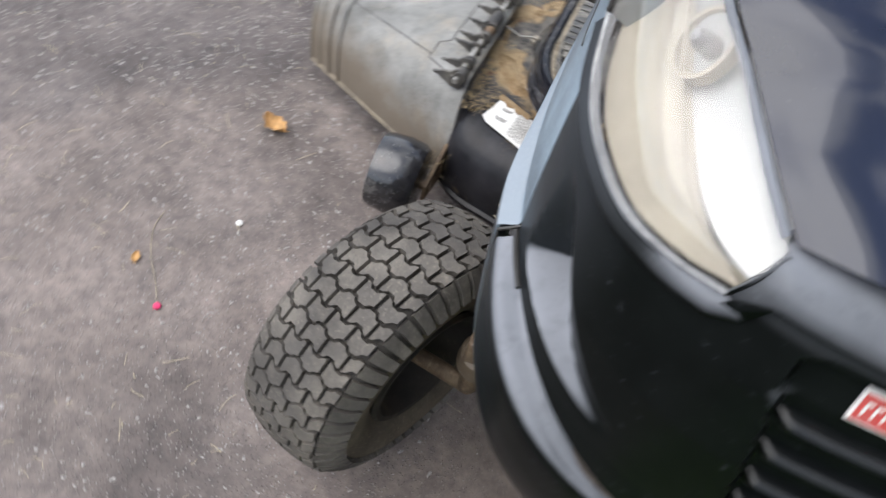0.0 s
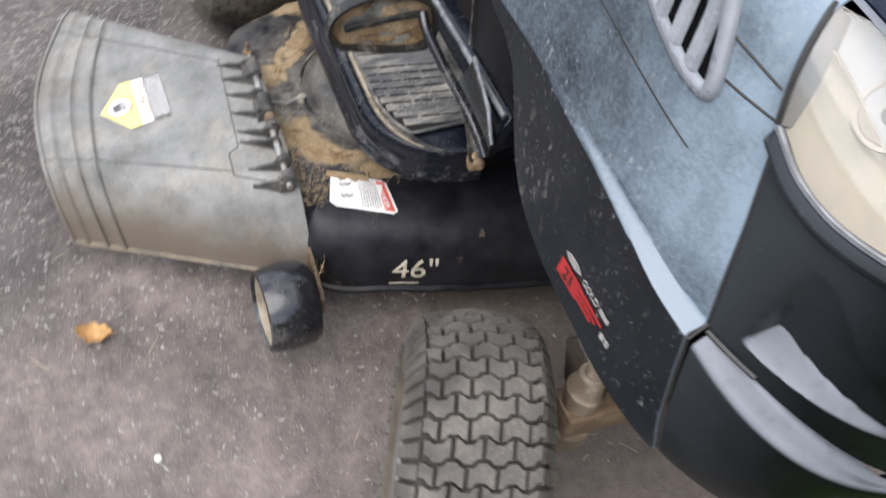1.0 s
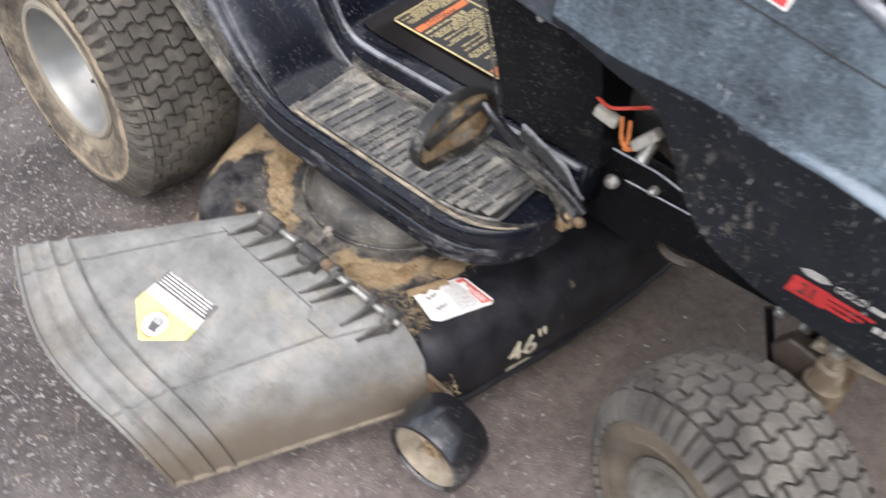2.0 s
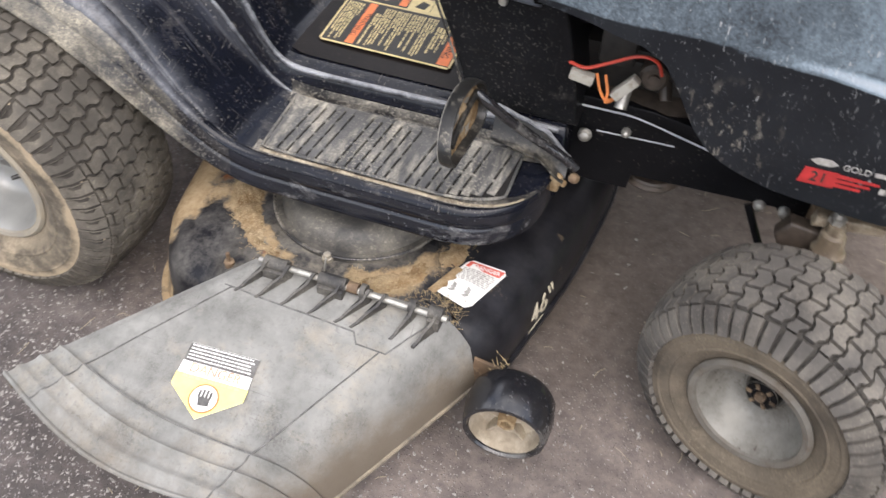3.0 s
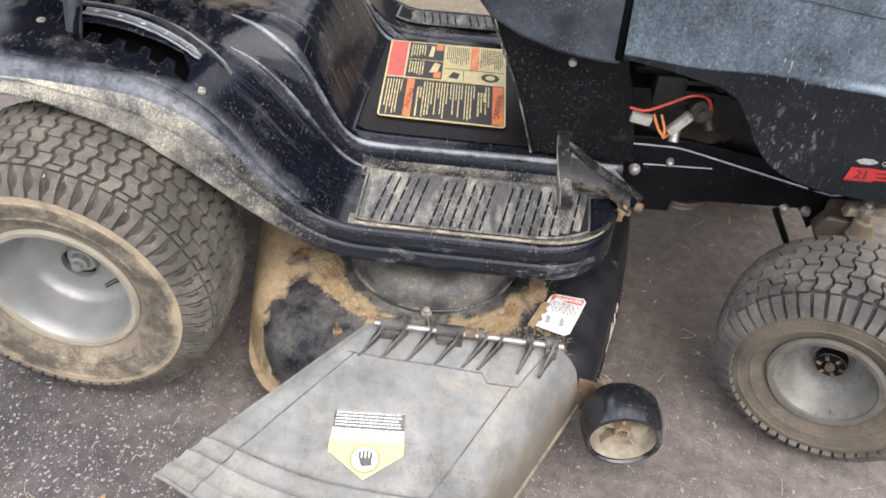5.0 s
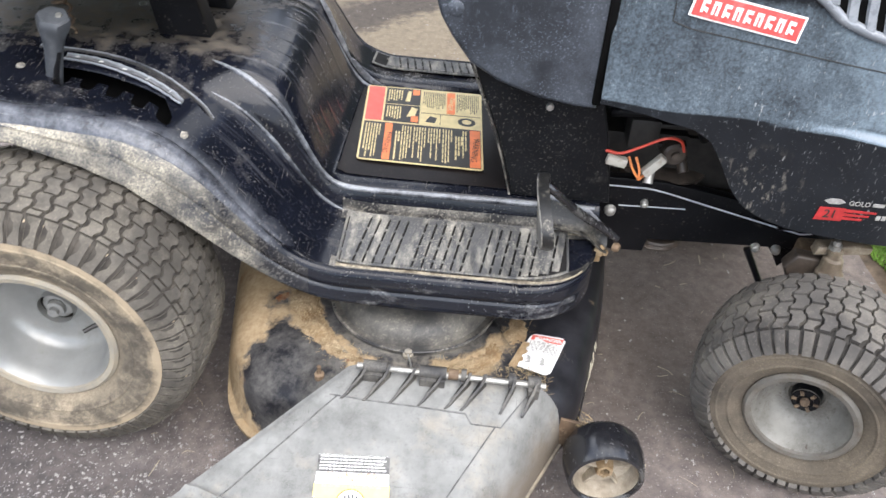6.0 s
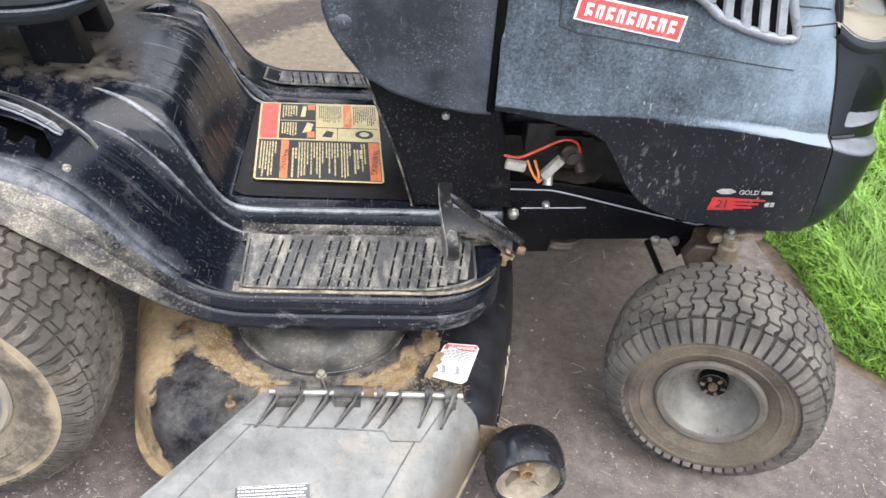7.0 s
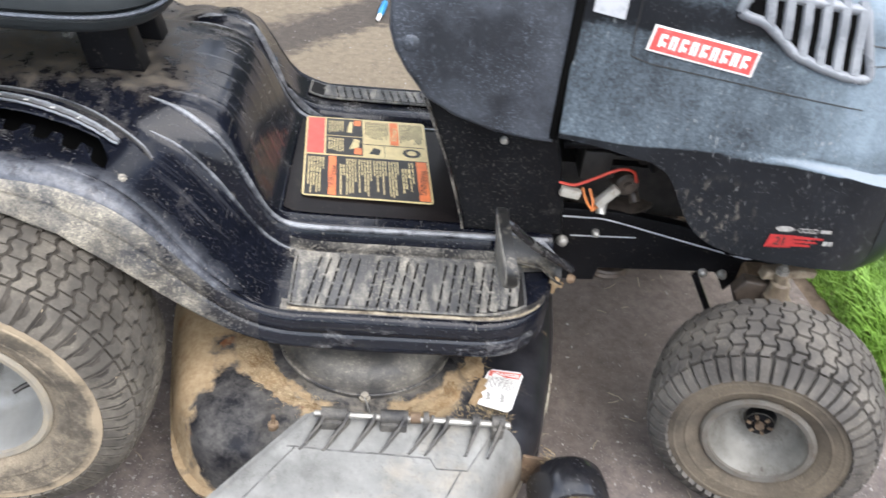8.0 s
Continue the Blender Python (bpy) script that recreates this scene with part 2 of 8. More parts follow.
def deck_material():
    """Black enamel, faded, under dried clippings, clay and rust."""
    m, nt, b, vec = start("deck_paint")
    col = mix(nt, ramp(nt, noise_out(nt, vec, 18, 5), 0.4, 0.7), (0.008, 0.008, 0.010), (0.022, 0.022, 0.026))
    # dirt lies thickest in a ring round the pulley cover and along the rear edge
    d = nt.nodes.new("ShaderNodeVectorMath")
    d.operation = "DISTANCE"
    d.inputs[1].default_value = (0.575, -0.215, 0.2)
    nt.links.new(vec, d.inputs[0])
    ring = mix(nt, 0.05, d.outputs["Value"], noise_out(nt, vec, 19, 6, 0.7))
    near = mix(nt, 1.0, ramp(nt, d.outputs["Value"], 0.215, 0.245, (1, 1, 1, 1), (0, 0, 0, 1)), ramp(nt, ring, 0.180, 0.196), "MULTIPLY")
    s = nt.nodes.new("ShaderNodeSeparateXYZ")
    nt.links.new(vec, s.inputs["Vector"])
    rear = ramp(nt, mix(nt, 0.12, s.outputs["X"], noise_out(nt, vec, 12, 6, 0.7)), 0.345, 0.405, (1, 1, 1, 1), (0, 0, 0, 1))
    flange = mix(nt, 1.0, ramp(nt, s.outputs["Z"], 0.084, 0.092, (1, 1, 1, 1), (0, 0, 0, 1)), ramp(nt, s.outputs["X"], 0.34, 0.42, (1, 1, 1, 1), (0, 0, 0, 1)), "MULTIPLY")
    # a patch round the rear stud has been knocked clean
    e = nt.nodes.new("ShaderNodeVectorMath")
    e.operation = "DISTANCE"
    e.inputs[1].default_value = (0.388, -0.424, 0.185)
    nt.links.new(vec, e.inputs[0])
    wobble = mix(nt, 0.06, e.outputs["Value"], noise_out(nt, vec, 17, 5, 0.65))
    bare = ramp(nt, wobble, 0.106, 0.132)
    # and the strip between cover bolt and hinge
    g = nt.nodes.new("ShaderNodeVectorMath")
    g.operation = "DISTANCE"
    g.inputs[1].default_value = (0.578, -0.402, 0.206)
    nt.links.new(vec, g.inputs[0])
    bare = mix(nt, 1.0, bare, ramp(nt, mix(nt, 0.05, g.outputs["Value"], noise_out(nt, vec, 25, 5, 0.65)), 0.050, 0.085), "MULTIPLY")
    side = ramp(nt, s.outputs["X"], 0.70, 0.78, (1, 1, 1, 1), (0, 0, 0, 1))
    where = mix(nt, 1.0, mix(nt, 1.0, mix(nt, 1.0, mix(nt, 1.0, near, rear, "LIGHTEN"), bare, "MULTIPLY"), flange, "LIGHTEN"), side, "MULTIPLY")
    n1 = noise_out(nt, vec, 13, 8, 0.7)
    fac = nt.nodes.new("ShaderNodeMath")
    fac.operation = "MULTIPLY_ADD"
    nt.links.new(where, fac.inputs[0])
    fac.inputs[1].default_value = 0.36
    nt.links.new(n1, fac.inputs[2])
    cover = ramp(nt, fac.outputs[0], 0.64, 0.78)
    clay = mix(nt, ramp(nt, noise_out(nt, vec, 60, 6, 0.7), 0.3, 0.7), (0.24, 0.165, 0.092), (0.40, 0.305, 0.19))
    clay = mix(nt, ramp(nt, noise_out(nt, vec, 15, 6, 0.7), 0.58, 0.74), clay, (0.22, 0.115, 0.045))
    grey = ramp(nt, noise_out(nt, vec, 20, 8, 0.78), 0.40, 0.62)
    grey = mix(nt, 1.0, grey, mix(nt, 1.0, (0.09, 0.09, 0.09), mix(nt, 0.91, (0, 0, 0), side), "ADD"), "MULTIPLY")
    col = mix(nt, mix(nt, 0.5, (0, 0, 0), grey), col, (0.17, 0.16, 0.145))
    rust = ramp(nt, noise_out(nt, vec, 22, 5, 0.6), 0.62, 0.68)
    col = mix(nt, mix(nt, 1.0, rust, where, "MULTIPLY"), col, (0.22, 0.075, 0.02))
    film = ramp(nt, mix(nt, 0.12, g.outputs["Value"], noise_out(nt, vec, 26, 7, 0.72)), 0.10, 0.22, (1, 1, 1, 1), (0, 0, 0, 1))
    film = mix(nt, 1.0, mix(nt, 1.0, film, ramp(nt, noise_out(nt, vec, 48, 6, 0.75), 0.40, 0.62), "MULTIPLY"), side, "MULTIPLY")
    col = mix(nt, mix(nt, 0.7, (0, 0, 0), film), col, (0.23, 0.205, 0.165))
    col = mix(nt, cover, col, clay)
    nt.links.new(col, b.inputs["Base Color"])
    r = mix(nt, mix(nt, 1.0, cover, mix(nt, 0.6, (0, 0, 0), grey), "LIGHTEN"), (0.30,) * 3, (0.93,) * 3)
    nt.links.new(r, b.inputs["Roughness"])
    bump(nt, b, mix(nt, 1.0, cover, mix(nt, 1.0, mix(nt, 0.06, (0, 0, 0), noise_out(nt, vec, 60, 3)), mix(nt, 1.0, cover, mix(nt, 0.5, (0, 0, 0), noise_out(nt, vec, 170, 5, 0.7)), "MULTIPLY"), "ADD"), "ADD"), 0.5, 0.004)
    b.inputs["Specular IOR Level"].default_value = 0.20
    return m


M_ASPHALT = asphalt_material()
M_DECK = deck_material()
M_CLAY = worn("dried_clippings", (0.105, 0.066, 0.035), (0.235, 0.152, 0.078), (0.42, 0.325, 0.205), 0.95, (0.42, 0.70), 21, 0.6, 0.55, 330, grain=1.0, grain_scale=170, dust_rough=0.95, spec=0.1)
M_RUBBER = worn("tyre_rubber_dusty", (0.058, 0.052, 0.044), (0.100, 0.090, 0.077), (0.25, 0.22, 0.175), 0.85, (0.42, 0.80), 11, 0.3, 0.60, 240, grain=0.4, spec=0.2)
M_RUBBER_FRONT = worn("tyre_rubber", (0.056, 0.051, 0.046), (0.098, 0.090, 0.081), (0.23, 0.205, 0.17), 0.72, (0.44, 0.84), 13, 0.35, 0.60, 240, grain=0.5, spec=0.25)
M_SIDEWALL = worn("tyre_sidewall_mud", (0.075, 0.066, 0.055), (0.13, 0.112, 0.090), (0.36, 0.295, 0.21), 0.85, (0.32, 0.60), 7, 0.3, 0.6, 240, grain=0.4, spec=0.2)
SW = M_SIDEWALL.node_tree
sw_b = SW.nodes["Principled BSDF"]
sw_vec = [n for n in SW.nodes if n.type == "TEX_COORD"][0].outputs["Object"]
sw_flat = SW.nodes.new("ShaderNodeVectorMath")
sw_flat.operation = "MULTIPLY"
sw_flat.inputs[1].default_value = (1, 0, 1)
SW.links.new(sw_vec, sw_flat.inputs[0])
sw_d = SW.nodes.new("ShaderNodeVectorMath")
sw_d.operation = "DISTANCE"
sw_d.inputs[1].default_value = (0.004, 0, 0.252)
SW.links.new(sw_flat.outputs[0], sw_d.inputs[0])
sw_r = mix(SW, 0.06, sw_d.outputs["Value"], noise_out(SW, sw_vec, 14, 6, 0.7))
# clay ring under the shoulder, darker scuffed belt inside it
sw_clay = ramp(SW, sw_r, 0.202, 0.218)
sw_belt = mix(SW, 1.0, ramp(SW, sw_r, 0.150, 0.165), ramp(SW, sw_r, 0.205, 0.220, (1, 1, 1, 1), (0, 0, 0, 1)), "MULTIPLY")
sw_belt = mix(SW, 1.0, sw_belt, ramp(SW, noise_out(SW, sw_vec, 30, 8, 0.8), 0.38, 0.56), "MULTIPLY")
sw_col = mix(SW, mix(SW, 0.75, (0, 0, 0), sw_belt), sw_b.inputs["Base Color"].links[0].from_socket, (0.050, 0.045, 0.038))
SW.links.new(mix(SW, mix(SW, 0.8, (0, 0, 0), sw_clay), sw_col, (0.39, 0.31, 0.21)), sw_b.inputs["Base Color"])
M_SIDEWALL_FRONT = worn("tyre_sidewall_dust", (0.052, 0.044, 0.035), (0.098, 0.082, 0.064), (0.19, 0.155, 0.112), 0.85, (0.36, 0.72), 8, 0.4, 0.6, 260, grain=0.5, spec=0.2)
M_LIPDUST = worn("dusty_rim_edge", (0.20, 0.185, 0.16), (0.27, 0.25, 0.21), (0.33, 0.28, 0.20), 0.6, (0.36, 0.62), 18, 0.3, grain=0.3)
M_RIM_EDGE = worn("grimy_rim_edge", (0.105, 0.098, 0.085), (0.15, 0.14, 0.122), (0.085, 0.065, 0.045), 0.5, (0.40, 0.66), 16, 0.3, grain=0.3)
# rim's inner side: grime over a base darkened to stand for shade
M_RIM_BACK = worn("rim_inside_shade", (0.022, 0.020, 0.018), (0.045, 0.038, 0.031), (0.13, 0.095, 0.06), 0.85, (0.55, 0.85), 14, 0.2, grain=0.4, spec=0.2)
# groove floors, a darker tone than the tread blocks
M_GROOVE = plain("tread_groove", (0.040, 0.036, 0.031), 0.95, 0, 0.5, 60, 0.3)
M_GROOVE_REAR = plain("rear_tread_groove", (0.050, 0.043, 0.035), 0.95, 0, 0.5, 40, 0.3)
# near-black without sheen, painted in for deep shade in gaps and openings
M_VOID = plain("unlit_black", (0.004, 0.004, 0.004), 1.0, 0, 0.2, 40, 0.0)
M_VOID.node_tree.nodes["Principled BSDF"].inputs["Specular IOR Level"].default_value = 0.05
M_RIM = worn("rim_paint", (0.235, 0.235, 0.225), (0.31, 0.31, 0.295), (0.14, 0.125, 0.10), 0.30, (0.52, 0.85), 9, 0.15, 0.66, 130, grain=0.08, metal=0.35)
M_RIM_FRONT = worn("rim_paint_grimy", (0.165, 0.160, 0.142), (0.235, 0.228, 0.203), (0.060, 0.047, 0.034), 0.42, (0.41, 0.68), 11, 0.4, 0.60, 130, grain=0.2, metal=0.1)
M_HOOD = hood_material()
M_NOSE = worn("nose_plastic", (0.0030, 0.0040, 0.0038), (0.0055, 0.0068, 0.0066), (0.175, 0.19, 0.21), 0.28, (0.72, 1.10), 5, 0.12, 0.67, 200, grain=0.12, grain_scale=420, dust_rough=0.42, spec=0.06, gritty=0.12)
NS = M_NOSE.node_tree
ns_b = NS.nodes["Principled BSDF"]
ns_vec = [n for n in NS.nodes if n.type == "TEX_COORD"][0].outputs["Object"]
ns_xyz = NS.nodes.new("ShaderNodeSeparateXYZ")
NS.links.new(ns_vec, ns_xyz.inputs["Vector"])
# thin dust plus side sheen, painted pale by the seam and fading forward
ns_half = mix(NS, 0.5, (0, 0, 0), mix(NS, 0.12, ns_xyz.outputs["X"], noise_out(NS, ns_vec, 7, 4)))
ns_sheen = ramp(NS, ns_half, 0.617, 0.668, (1, 1, 1, 1), (0, 0, 0, 1))
NS.links.new(mix(NS, mix(NS, 0.22, (0, 0, 0), ns_sheen), ns_b.inputs["Base Color"].links[0].from_socket, (0.12, 0.135, 0.155)), ns_b.inputs["Base Color"])
# up-facing ledges painted pale with dust and sky sheen, fading forward
ns_ledge_sheen = mix(NS, 1.0, up_facing(NS, 0.28, 0.74), ramp(NS, noise_out(NS, ns_vec, 60, 6, 0.7), 0.15, 0.50, (0.7, 0.7, 0.7, 1)), "MULTIPLY")
ns_ledge_sheen = mix(NS, 1.0, ns_ledge_sheen, ramp(NS, ns_half, 0.660, 0.700, (1, 1, 1, 1), (0.34, 0.34, 0.34, 1)), "MULTIPLY")
NS.links.new(mix(NS, mix(NS, 0.95, (0, 0, 0), ns_ledge_sheen), ns_b.inputs["Base Color"].links[0].from_socket, (0.215, 0.225, 0.245)), ns_b.inputs["Base Color"])
M_LOUVRE = worn("louvre_plastic", (0.003, 0.0036, 0.0038), (0.005, 0.006, 0.0062), (0.08, 0.085, 0.09), 0.28, (0.64, 0.95), 8, 0.1, grain=0.1, spec=0.4)
M_SURROUND = worn("lamp_surround_grey", (0.095, 0.104, 0.120), (0.13, 0.140, 0.16), (0.22, 0.235, 0.26), 0.38, (0.5, 0.95), 12, 0.1, grain=0.1, gritty=0.1)
M_GLOSS = worn("hood_enamel", (0.009, 0.0115, 0.022), (0.013, 0.016, 0.030), (0.2, 0.2, 0.2), 0.10, (0.68, 0.98), 9, 0.06, 0.68, 300, grain=0.02, coat=0.28, spec=0.38)
M_FENDER = worn("fender_enamel", (0.0042, 0.0050, 0.0082), (0.0072, 0.0085, 0.0142), (0.19, 0.172, 0.145), 0.16, (0.60, 0.92), 14, 0.36, 0.63, 230, scratch=0.5, gritty=0.8, grain=0.10, lift=0.07, lift_at=(0.80, 1.0), dust_rough=0.6, spec=0.32)
FN = M_FENDER.node_tree
fn_b = FN.nodes["Principled BSDF"]
fn_vec = [n for n in FN.nodes if n.type == "TEX_COORD"][0].outputs["Object"]
fn_xyz = FN.nodes.new("ShaderNodeSeparateXYZ")
FN.links.new(fn_vec, fn_xyz.inputs["Vector"])
fn_x = ramp(FN, mix(FN, 0.3, fn_xyz.outputs["X"], noise_out(FN, fn_vec, 9, 6, 0.7)), 0.29, 0.37, (1, 1, 1, 1), (0, 0, 0, 1))
fn_y = ramp(FN, mix(FN, 0.3, fn_xyz.outputs["Y"], noise_out(FN, fn_vec, 13, 6, 0.7)), 0.058, 0.11)
fn_d = mix(FN, 1.0, mix(FN, 1.0, fn_x, fn_y, "MULTIPLY"), ramp(FN, noise_out(FN, fn_vec, 26, 8, 0.75), 0.36, 0.62), "MULTIPLY")
fn_d = mix(FN, 1.0, fn_d, up_facing(FN, 0.75, 0.97), "MULTIPLY")
fn_streak = ramp(FN, noise_out(FN, fn_vec, 1.0, 4, 0.6, (2.5, 75, 2.5)), 0.56, 0.70)
fn_wall = mix(FN, 1.0, ramp(FN, fn_xyz.outputs["X"], 0.24, 0.29), ramp(FN, fn_xyz.outputs["X"], 0.39, 0.42, (1, 1, 1, 1), (0, 0, 0, 1)), "MULTIPLY")
fn_wall = mix(FN, 1.0, fn_wall, ramp(FN, fn_xyz.outputs["Z"], 0.40, 0.58), "MULTIPLY")
FN.links.new(mix(FN, mix(FN, 0.32, (0, 0, 0), mix(FN, 1.0, fn_streak, fn_wall, "MULTIPLY")), fn_b.inputs["Base Color"].links[0].from_socket, (0.26, 0.26, 0.27)), fn_b.inputs["Base Color"])
FN.links.new(mix(FN, fn_d, fn_b.inputs["Base Color"].links[0].from_socket, (0.125, 0.105, 0.082)), fn_b.inputs["Base Color"])
FN.links.new(mix(FN, fn_d, fn_b.inputs["Roughness"].links[0].from_socket, (0.9, 0.9, 0.9)), fn_b.inputs["Roughness"])
fn_out = FN.nodes.new("ShaderNodeMath")
fn_out.operation = "MULTIPLY"
fn_out.inputs[1].default_value = -1.0
FN.links.new(fn_xyz.outputs["Y"], fn_out.inputs[0])
# bluish-grey sky sheen coloured in along the outer roll
fn_band = mix(FN, 1.0, ramp(FN, mix(FN, 0.05, fn_out.outputs[0], noise_out(FN, fn_vec, 18, 6, 0.7)), 0.300, 0.335), ramp(FN, mix(FN, 0.3, fn_xyz.outputs["X"], noise_out(FN, fn_vec, 9, 6, 0.7)), 0.32, 0.42, (1, 1, 1, 1), (0, 0, 0, 1)), "MULTIPLY")
fn_band = mix(FN, 1.0, fn_band, ramp(FN, noise_out(FN, fn_vec, 30, 8, 0.75), 0.30, 0.62), "MULTIPLY")
FN.links.new(mix(FN, mix(FN, 0.55, (0, 0, 0), fn_band), fn_b.inputs["Base Color"].links[0].from_socket, (0.25, 0.26, 0.285)), fn_b.inputs["Base Color"])
# rubbed edges, with their sky highlight painted in as pale grey
M_WEAR_GLINT = worn("rubbed_enamel_glint", (0.012, 0.013, 0.017), (0.05, 0.053, 0.060), (0.30, 0.31, 0.325), 0.22, (0.40, 0.66), 13, 0.2, grain=0.1, dust_rough=0.35, lift=0.14, lift_at=(0.2, 0.9))
M_TUNNEL = worn("tunnel_plastic", (0.0075, 0.0058, 0.0056), (0.012, 0.0095, 0.009), (0.14, 0.115, 0.09), 0.34, (0.62, 0.96), 9, 0.25, 0.66, 220, grain=0.2, spec=0.14)
# mud over a grey-blue base that stands for reflected sky
M_LIP = worn("mud_and_sheen_lip", (0.030, 0.033, 0.040), (0.082, 0.086, 0.095), (0.47, 0.42, 0.325), 0.3, (0.38, 0.62), 12, 0.6, 0.56, 260, grain=0.4, gritty=0.85, spec=0.5)
LP = M_LIP.node_tree
lp_b = LP.nodes["Principled BSDF"]
lp_vec = [n for n in LP.nodes if n.type == "TEX_COORD"][0].outputs["Object"]
lp_xyz = LP.nodes.new("ShaderNodeSeparateXYZ")
LP.links.new(lp_vec, lp_xyz.inputs["Vector"])
lp_far = ramp(LP, mix(LP, 0.35, lp_xyz.outputs["X"], noise_out(LP, lp_vec, 17, 6, 0.7)), 0.29, 0.41)
lp_far = mix(LP, 0.88, (0, 0, 0), lp_far)
LP.links.new(mix(LP, lp_far, lp_b.inputs["Base Color"].links[0].from_socket, (0.010, 0.010, 0.013)), lp_b.inputs["Base Color"])
LP.links.new(mix(LP, lp_far, lp_b.inputs["Roughness"].links[0].from_socket, (0.24, 0.24, 0.24)), lp_b.inputs["Roughness"])
M_LIP_FRONT = worn("glossy_lip", (0.007, 0.0078, 0.011), (0.012, 0.013, 0.018), (0.36, 0.35, 0.335), 0.17, (0.55, 0.84), 13, 0.25, 0.66, 240, grain=0.06, gritty=0.85, dust_rough=0.6, spec=0.55, stretch=(1, 1, 2.2))
M_PAD = worn("foot_pad_rubber", (0.010, 0.0095, 0.0095), (0.018, 0.017, 0.016), (0.12, 0.10, 0.075), 0.8, (0.58, 0.9), 16, 0.1, 0.6, 260, grain=0.4, spec=0.15)
M_PADTOP = worn("foot_pad_tread", (0.046, 0.046, 0.046), (0.096, 0.094, 0.091), (0.43, 0.395, 0.325), 0.5, (0.47, 0.74), 17, 0.4, 0.57, 260, grain=0.4, spec=0.4, stretch=(2.6, 0.7, 1))
M_DUSTBAND = worn("dust_over_enamel", (0.010, 0.010, 0.012), (0.03, 0.028, 0.026), (0.38, 0.345, 0.285), 0.3, (0.46, 0.70), 17, 0.5, 0.56, 230, grain=0.7, dust_rough=0.95, gritty=0.8)
M_GUARD = worn("mud_on_steel", (0.009, 0.009, 0.009), (0.024, 0.023, 0.021), (0.28, 0.25, 0.20), 0.35, (0.52, 0.78), 22, 0.4, 0.6, 230, grain=0.5, dust_rough=0.9)
M_VENT = worn("vent_frame_pale", (0.135, 0.146, 0.162), (0.19, 0.203, 0.22), (0.36, 0.375, 0.395), 0.26, (0.45, 0.90), 9, 0.15, grain=0.1, dust_rough=0.4, gritty=0.15, spec=0.8, lift=0.12, lift_at=(0.1, 0.9))
M_CASTING = worn("greasy_casting", (0.085, 0.063, 0.043), (0.19, 0.145, 0.095), (0.37, 0.315, 0.235), 0.5, (0.46, 0.74), 24, 0.4, 0.6, 180, grain=0.6, spec=0.4)
M_OILY = plain("oily_brown_casting", (0.052, 0.040, 0.031), 0.5, 0.1, 0.6, 40, 0.3)
M_PACKED = worn("packed_dirt", (0.085, 0.070, 0.052), (0.23, 0.19, 0.135), (0.45, 0.39, 0.29), 0.95, (0.38, 0.64), 26, 0.5, 0.56, 300, grain=0.9, spec=0.1)
# lift colours the grip's flat top paler, as sky light would
M_GRIP = worn("grip_plastic", (0.030, 0.033, 0.038), (0.050, 0.054, 0.060), (0.15, 0.155, 0.16), 0.46, (0.5, 0.9), 16, 0.2, grain=0.2, lift=0.25, lift_at=(0.4, 0.9))
M_TAN = worn("pale_tan_dust", (0.20, 0.165, 0.12), (0.36, 0.305, 0.235), (0.50, 0.44, 0.35), 0.9, (0.42, 0.70), 30, 0.3, grain=0.5, spec=0.2)
M_SLAT = worn("vent_slat_grey", (0.17, 0.182, 0.198), (0.235, 0.25, 0.268), (0.42, 0.435, 0.45), 0.24, (0.45, 0.85), 12, 0.2, grain=0.1, dust_rough=0.5)
M_COVER = worn("pulley_cover_dust", (0.036, 0.035, 0.034), (0.064, 0.061, 0.057), (0.27, 0.245, 0.20), 0.42, (0.42, 0.78), 11, 0.4, 0.6, 200, grain=0.4, spec=0.3)
# bluish dust, paler on upper faces to stand for reflected sky
M_DASH = worn("dash_plastic", (0.017, 0.019, 0.023), (0.029, 0.033, 0.039), (0.18, 0.205, 0.245), 0.36, (0.39, 0.96), 6, 0.5, 0.60, 320, scratch=0.25, grain=0.6, grain_scale=480, dust_rough=0.6, lift=0.12, lift_at=(-0.1, 0.5))
M_BLACK = worn("black_steel", (0.0045, 0.0045, 0.0052), (0.0080, 0.0080, 0.0092), (0.15, 0.132, 0.11), 0.36, (0.64, 0.92), 10, 0.5, 0.67, 200, grain=0.15, spec=0.14)
M_PANEL = worn("lower_dash_plastic", (0.0052, 0.0054, 0.0062), (0.0090, 0.0094, 0.0106), (0.14, 0.13, 0.115), 0.36, (0.64, 0.94), 8, 0.5, 0.61, 240, scratch=0.15, grain=0.2, spec=0.14)
M_CHUTE = worn("chute_plastic", (0.160, 0.159, 0.148), (0.268, 0.264, 0.246), (0.080, 0.077, 0.070), 0.62, (0.45, 0.74), 13, 0.3, 0.60, 170, scratch=0.5, grain=0.35, dust_rough=0.7)
CH = M_CHUTE.node_tree
ch_b = CH.nodes["Principled BSDF"]
ch_vec = [n for n in CH.nodes if n.type == "TEX_COORD"][0].outputs["Object"]
ch_xyz = CH.nodes.new("ShaderNodeSeparateXYZ")
CH.links.new(ch_vec, ch_xyz.inputs["Vector"])
ch_low = ramp(CH, ch_xyz.outputs["Z"], 0.08, 0.215, (1, 1, 1, 1), (0, 0, 0, 1))
ch_mud = ramp(CH, mix(CH, 0.5, ch_low, noise_out(CH, ch_vec, 16, 7, 0.7)), 0.38, 0.62)
ch_tan = ramp(CH, noise_out(CH, ch_vec, 11, 8, 0.76), 0.52, 0.68)
CH.links.new(mix(CH, mix(CH, 0.55, (0, 0, 0), ch_tan), ch_b.inputs["Base Color"].links[0].from_socket, (0.30, 0.265, 0.21)), ch_b.inputs["Base Color"])
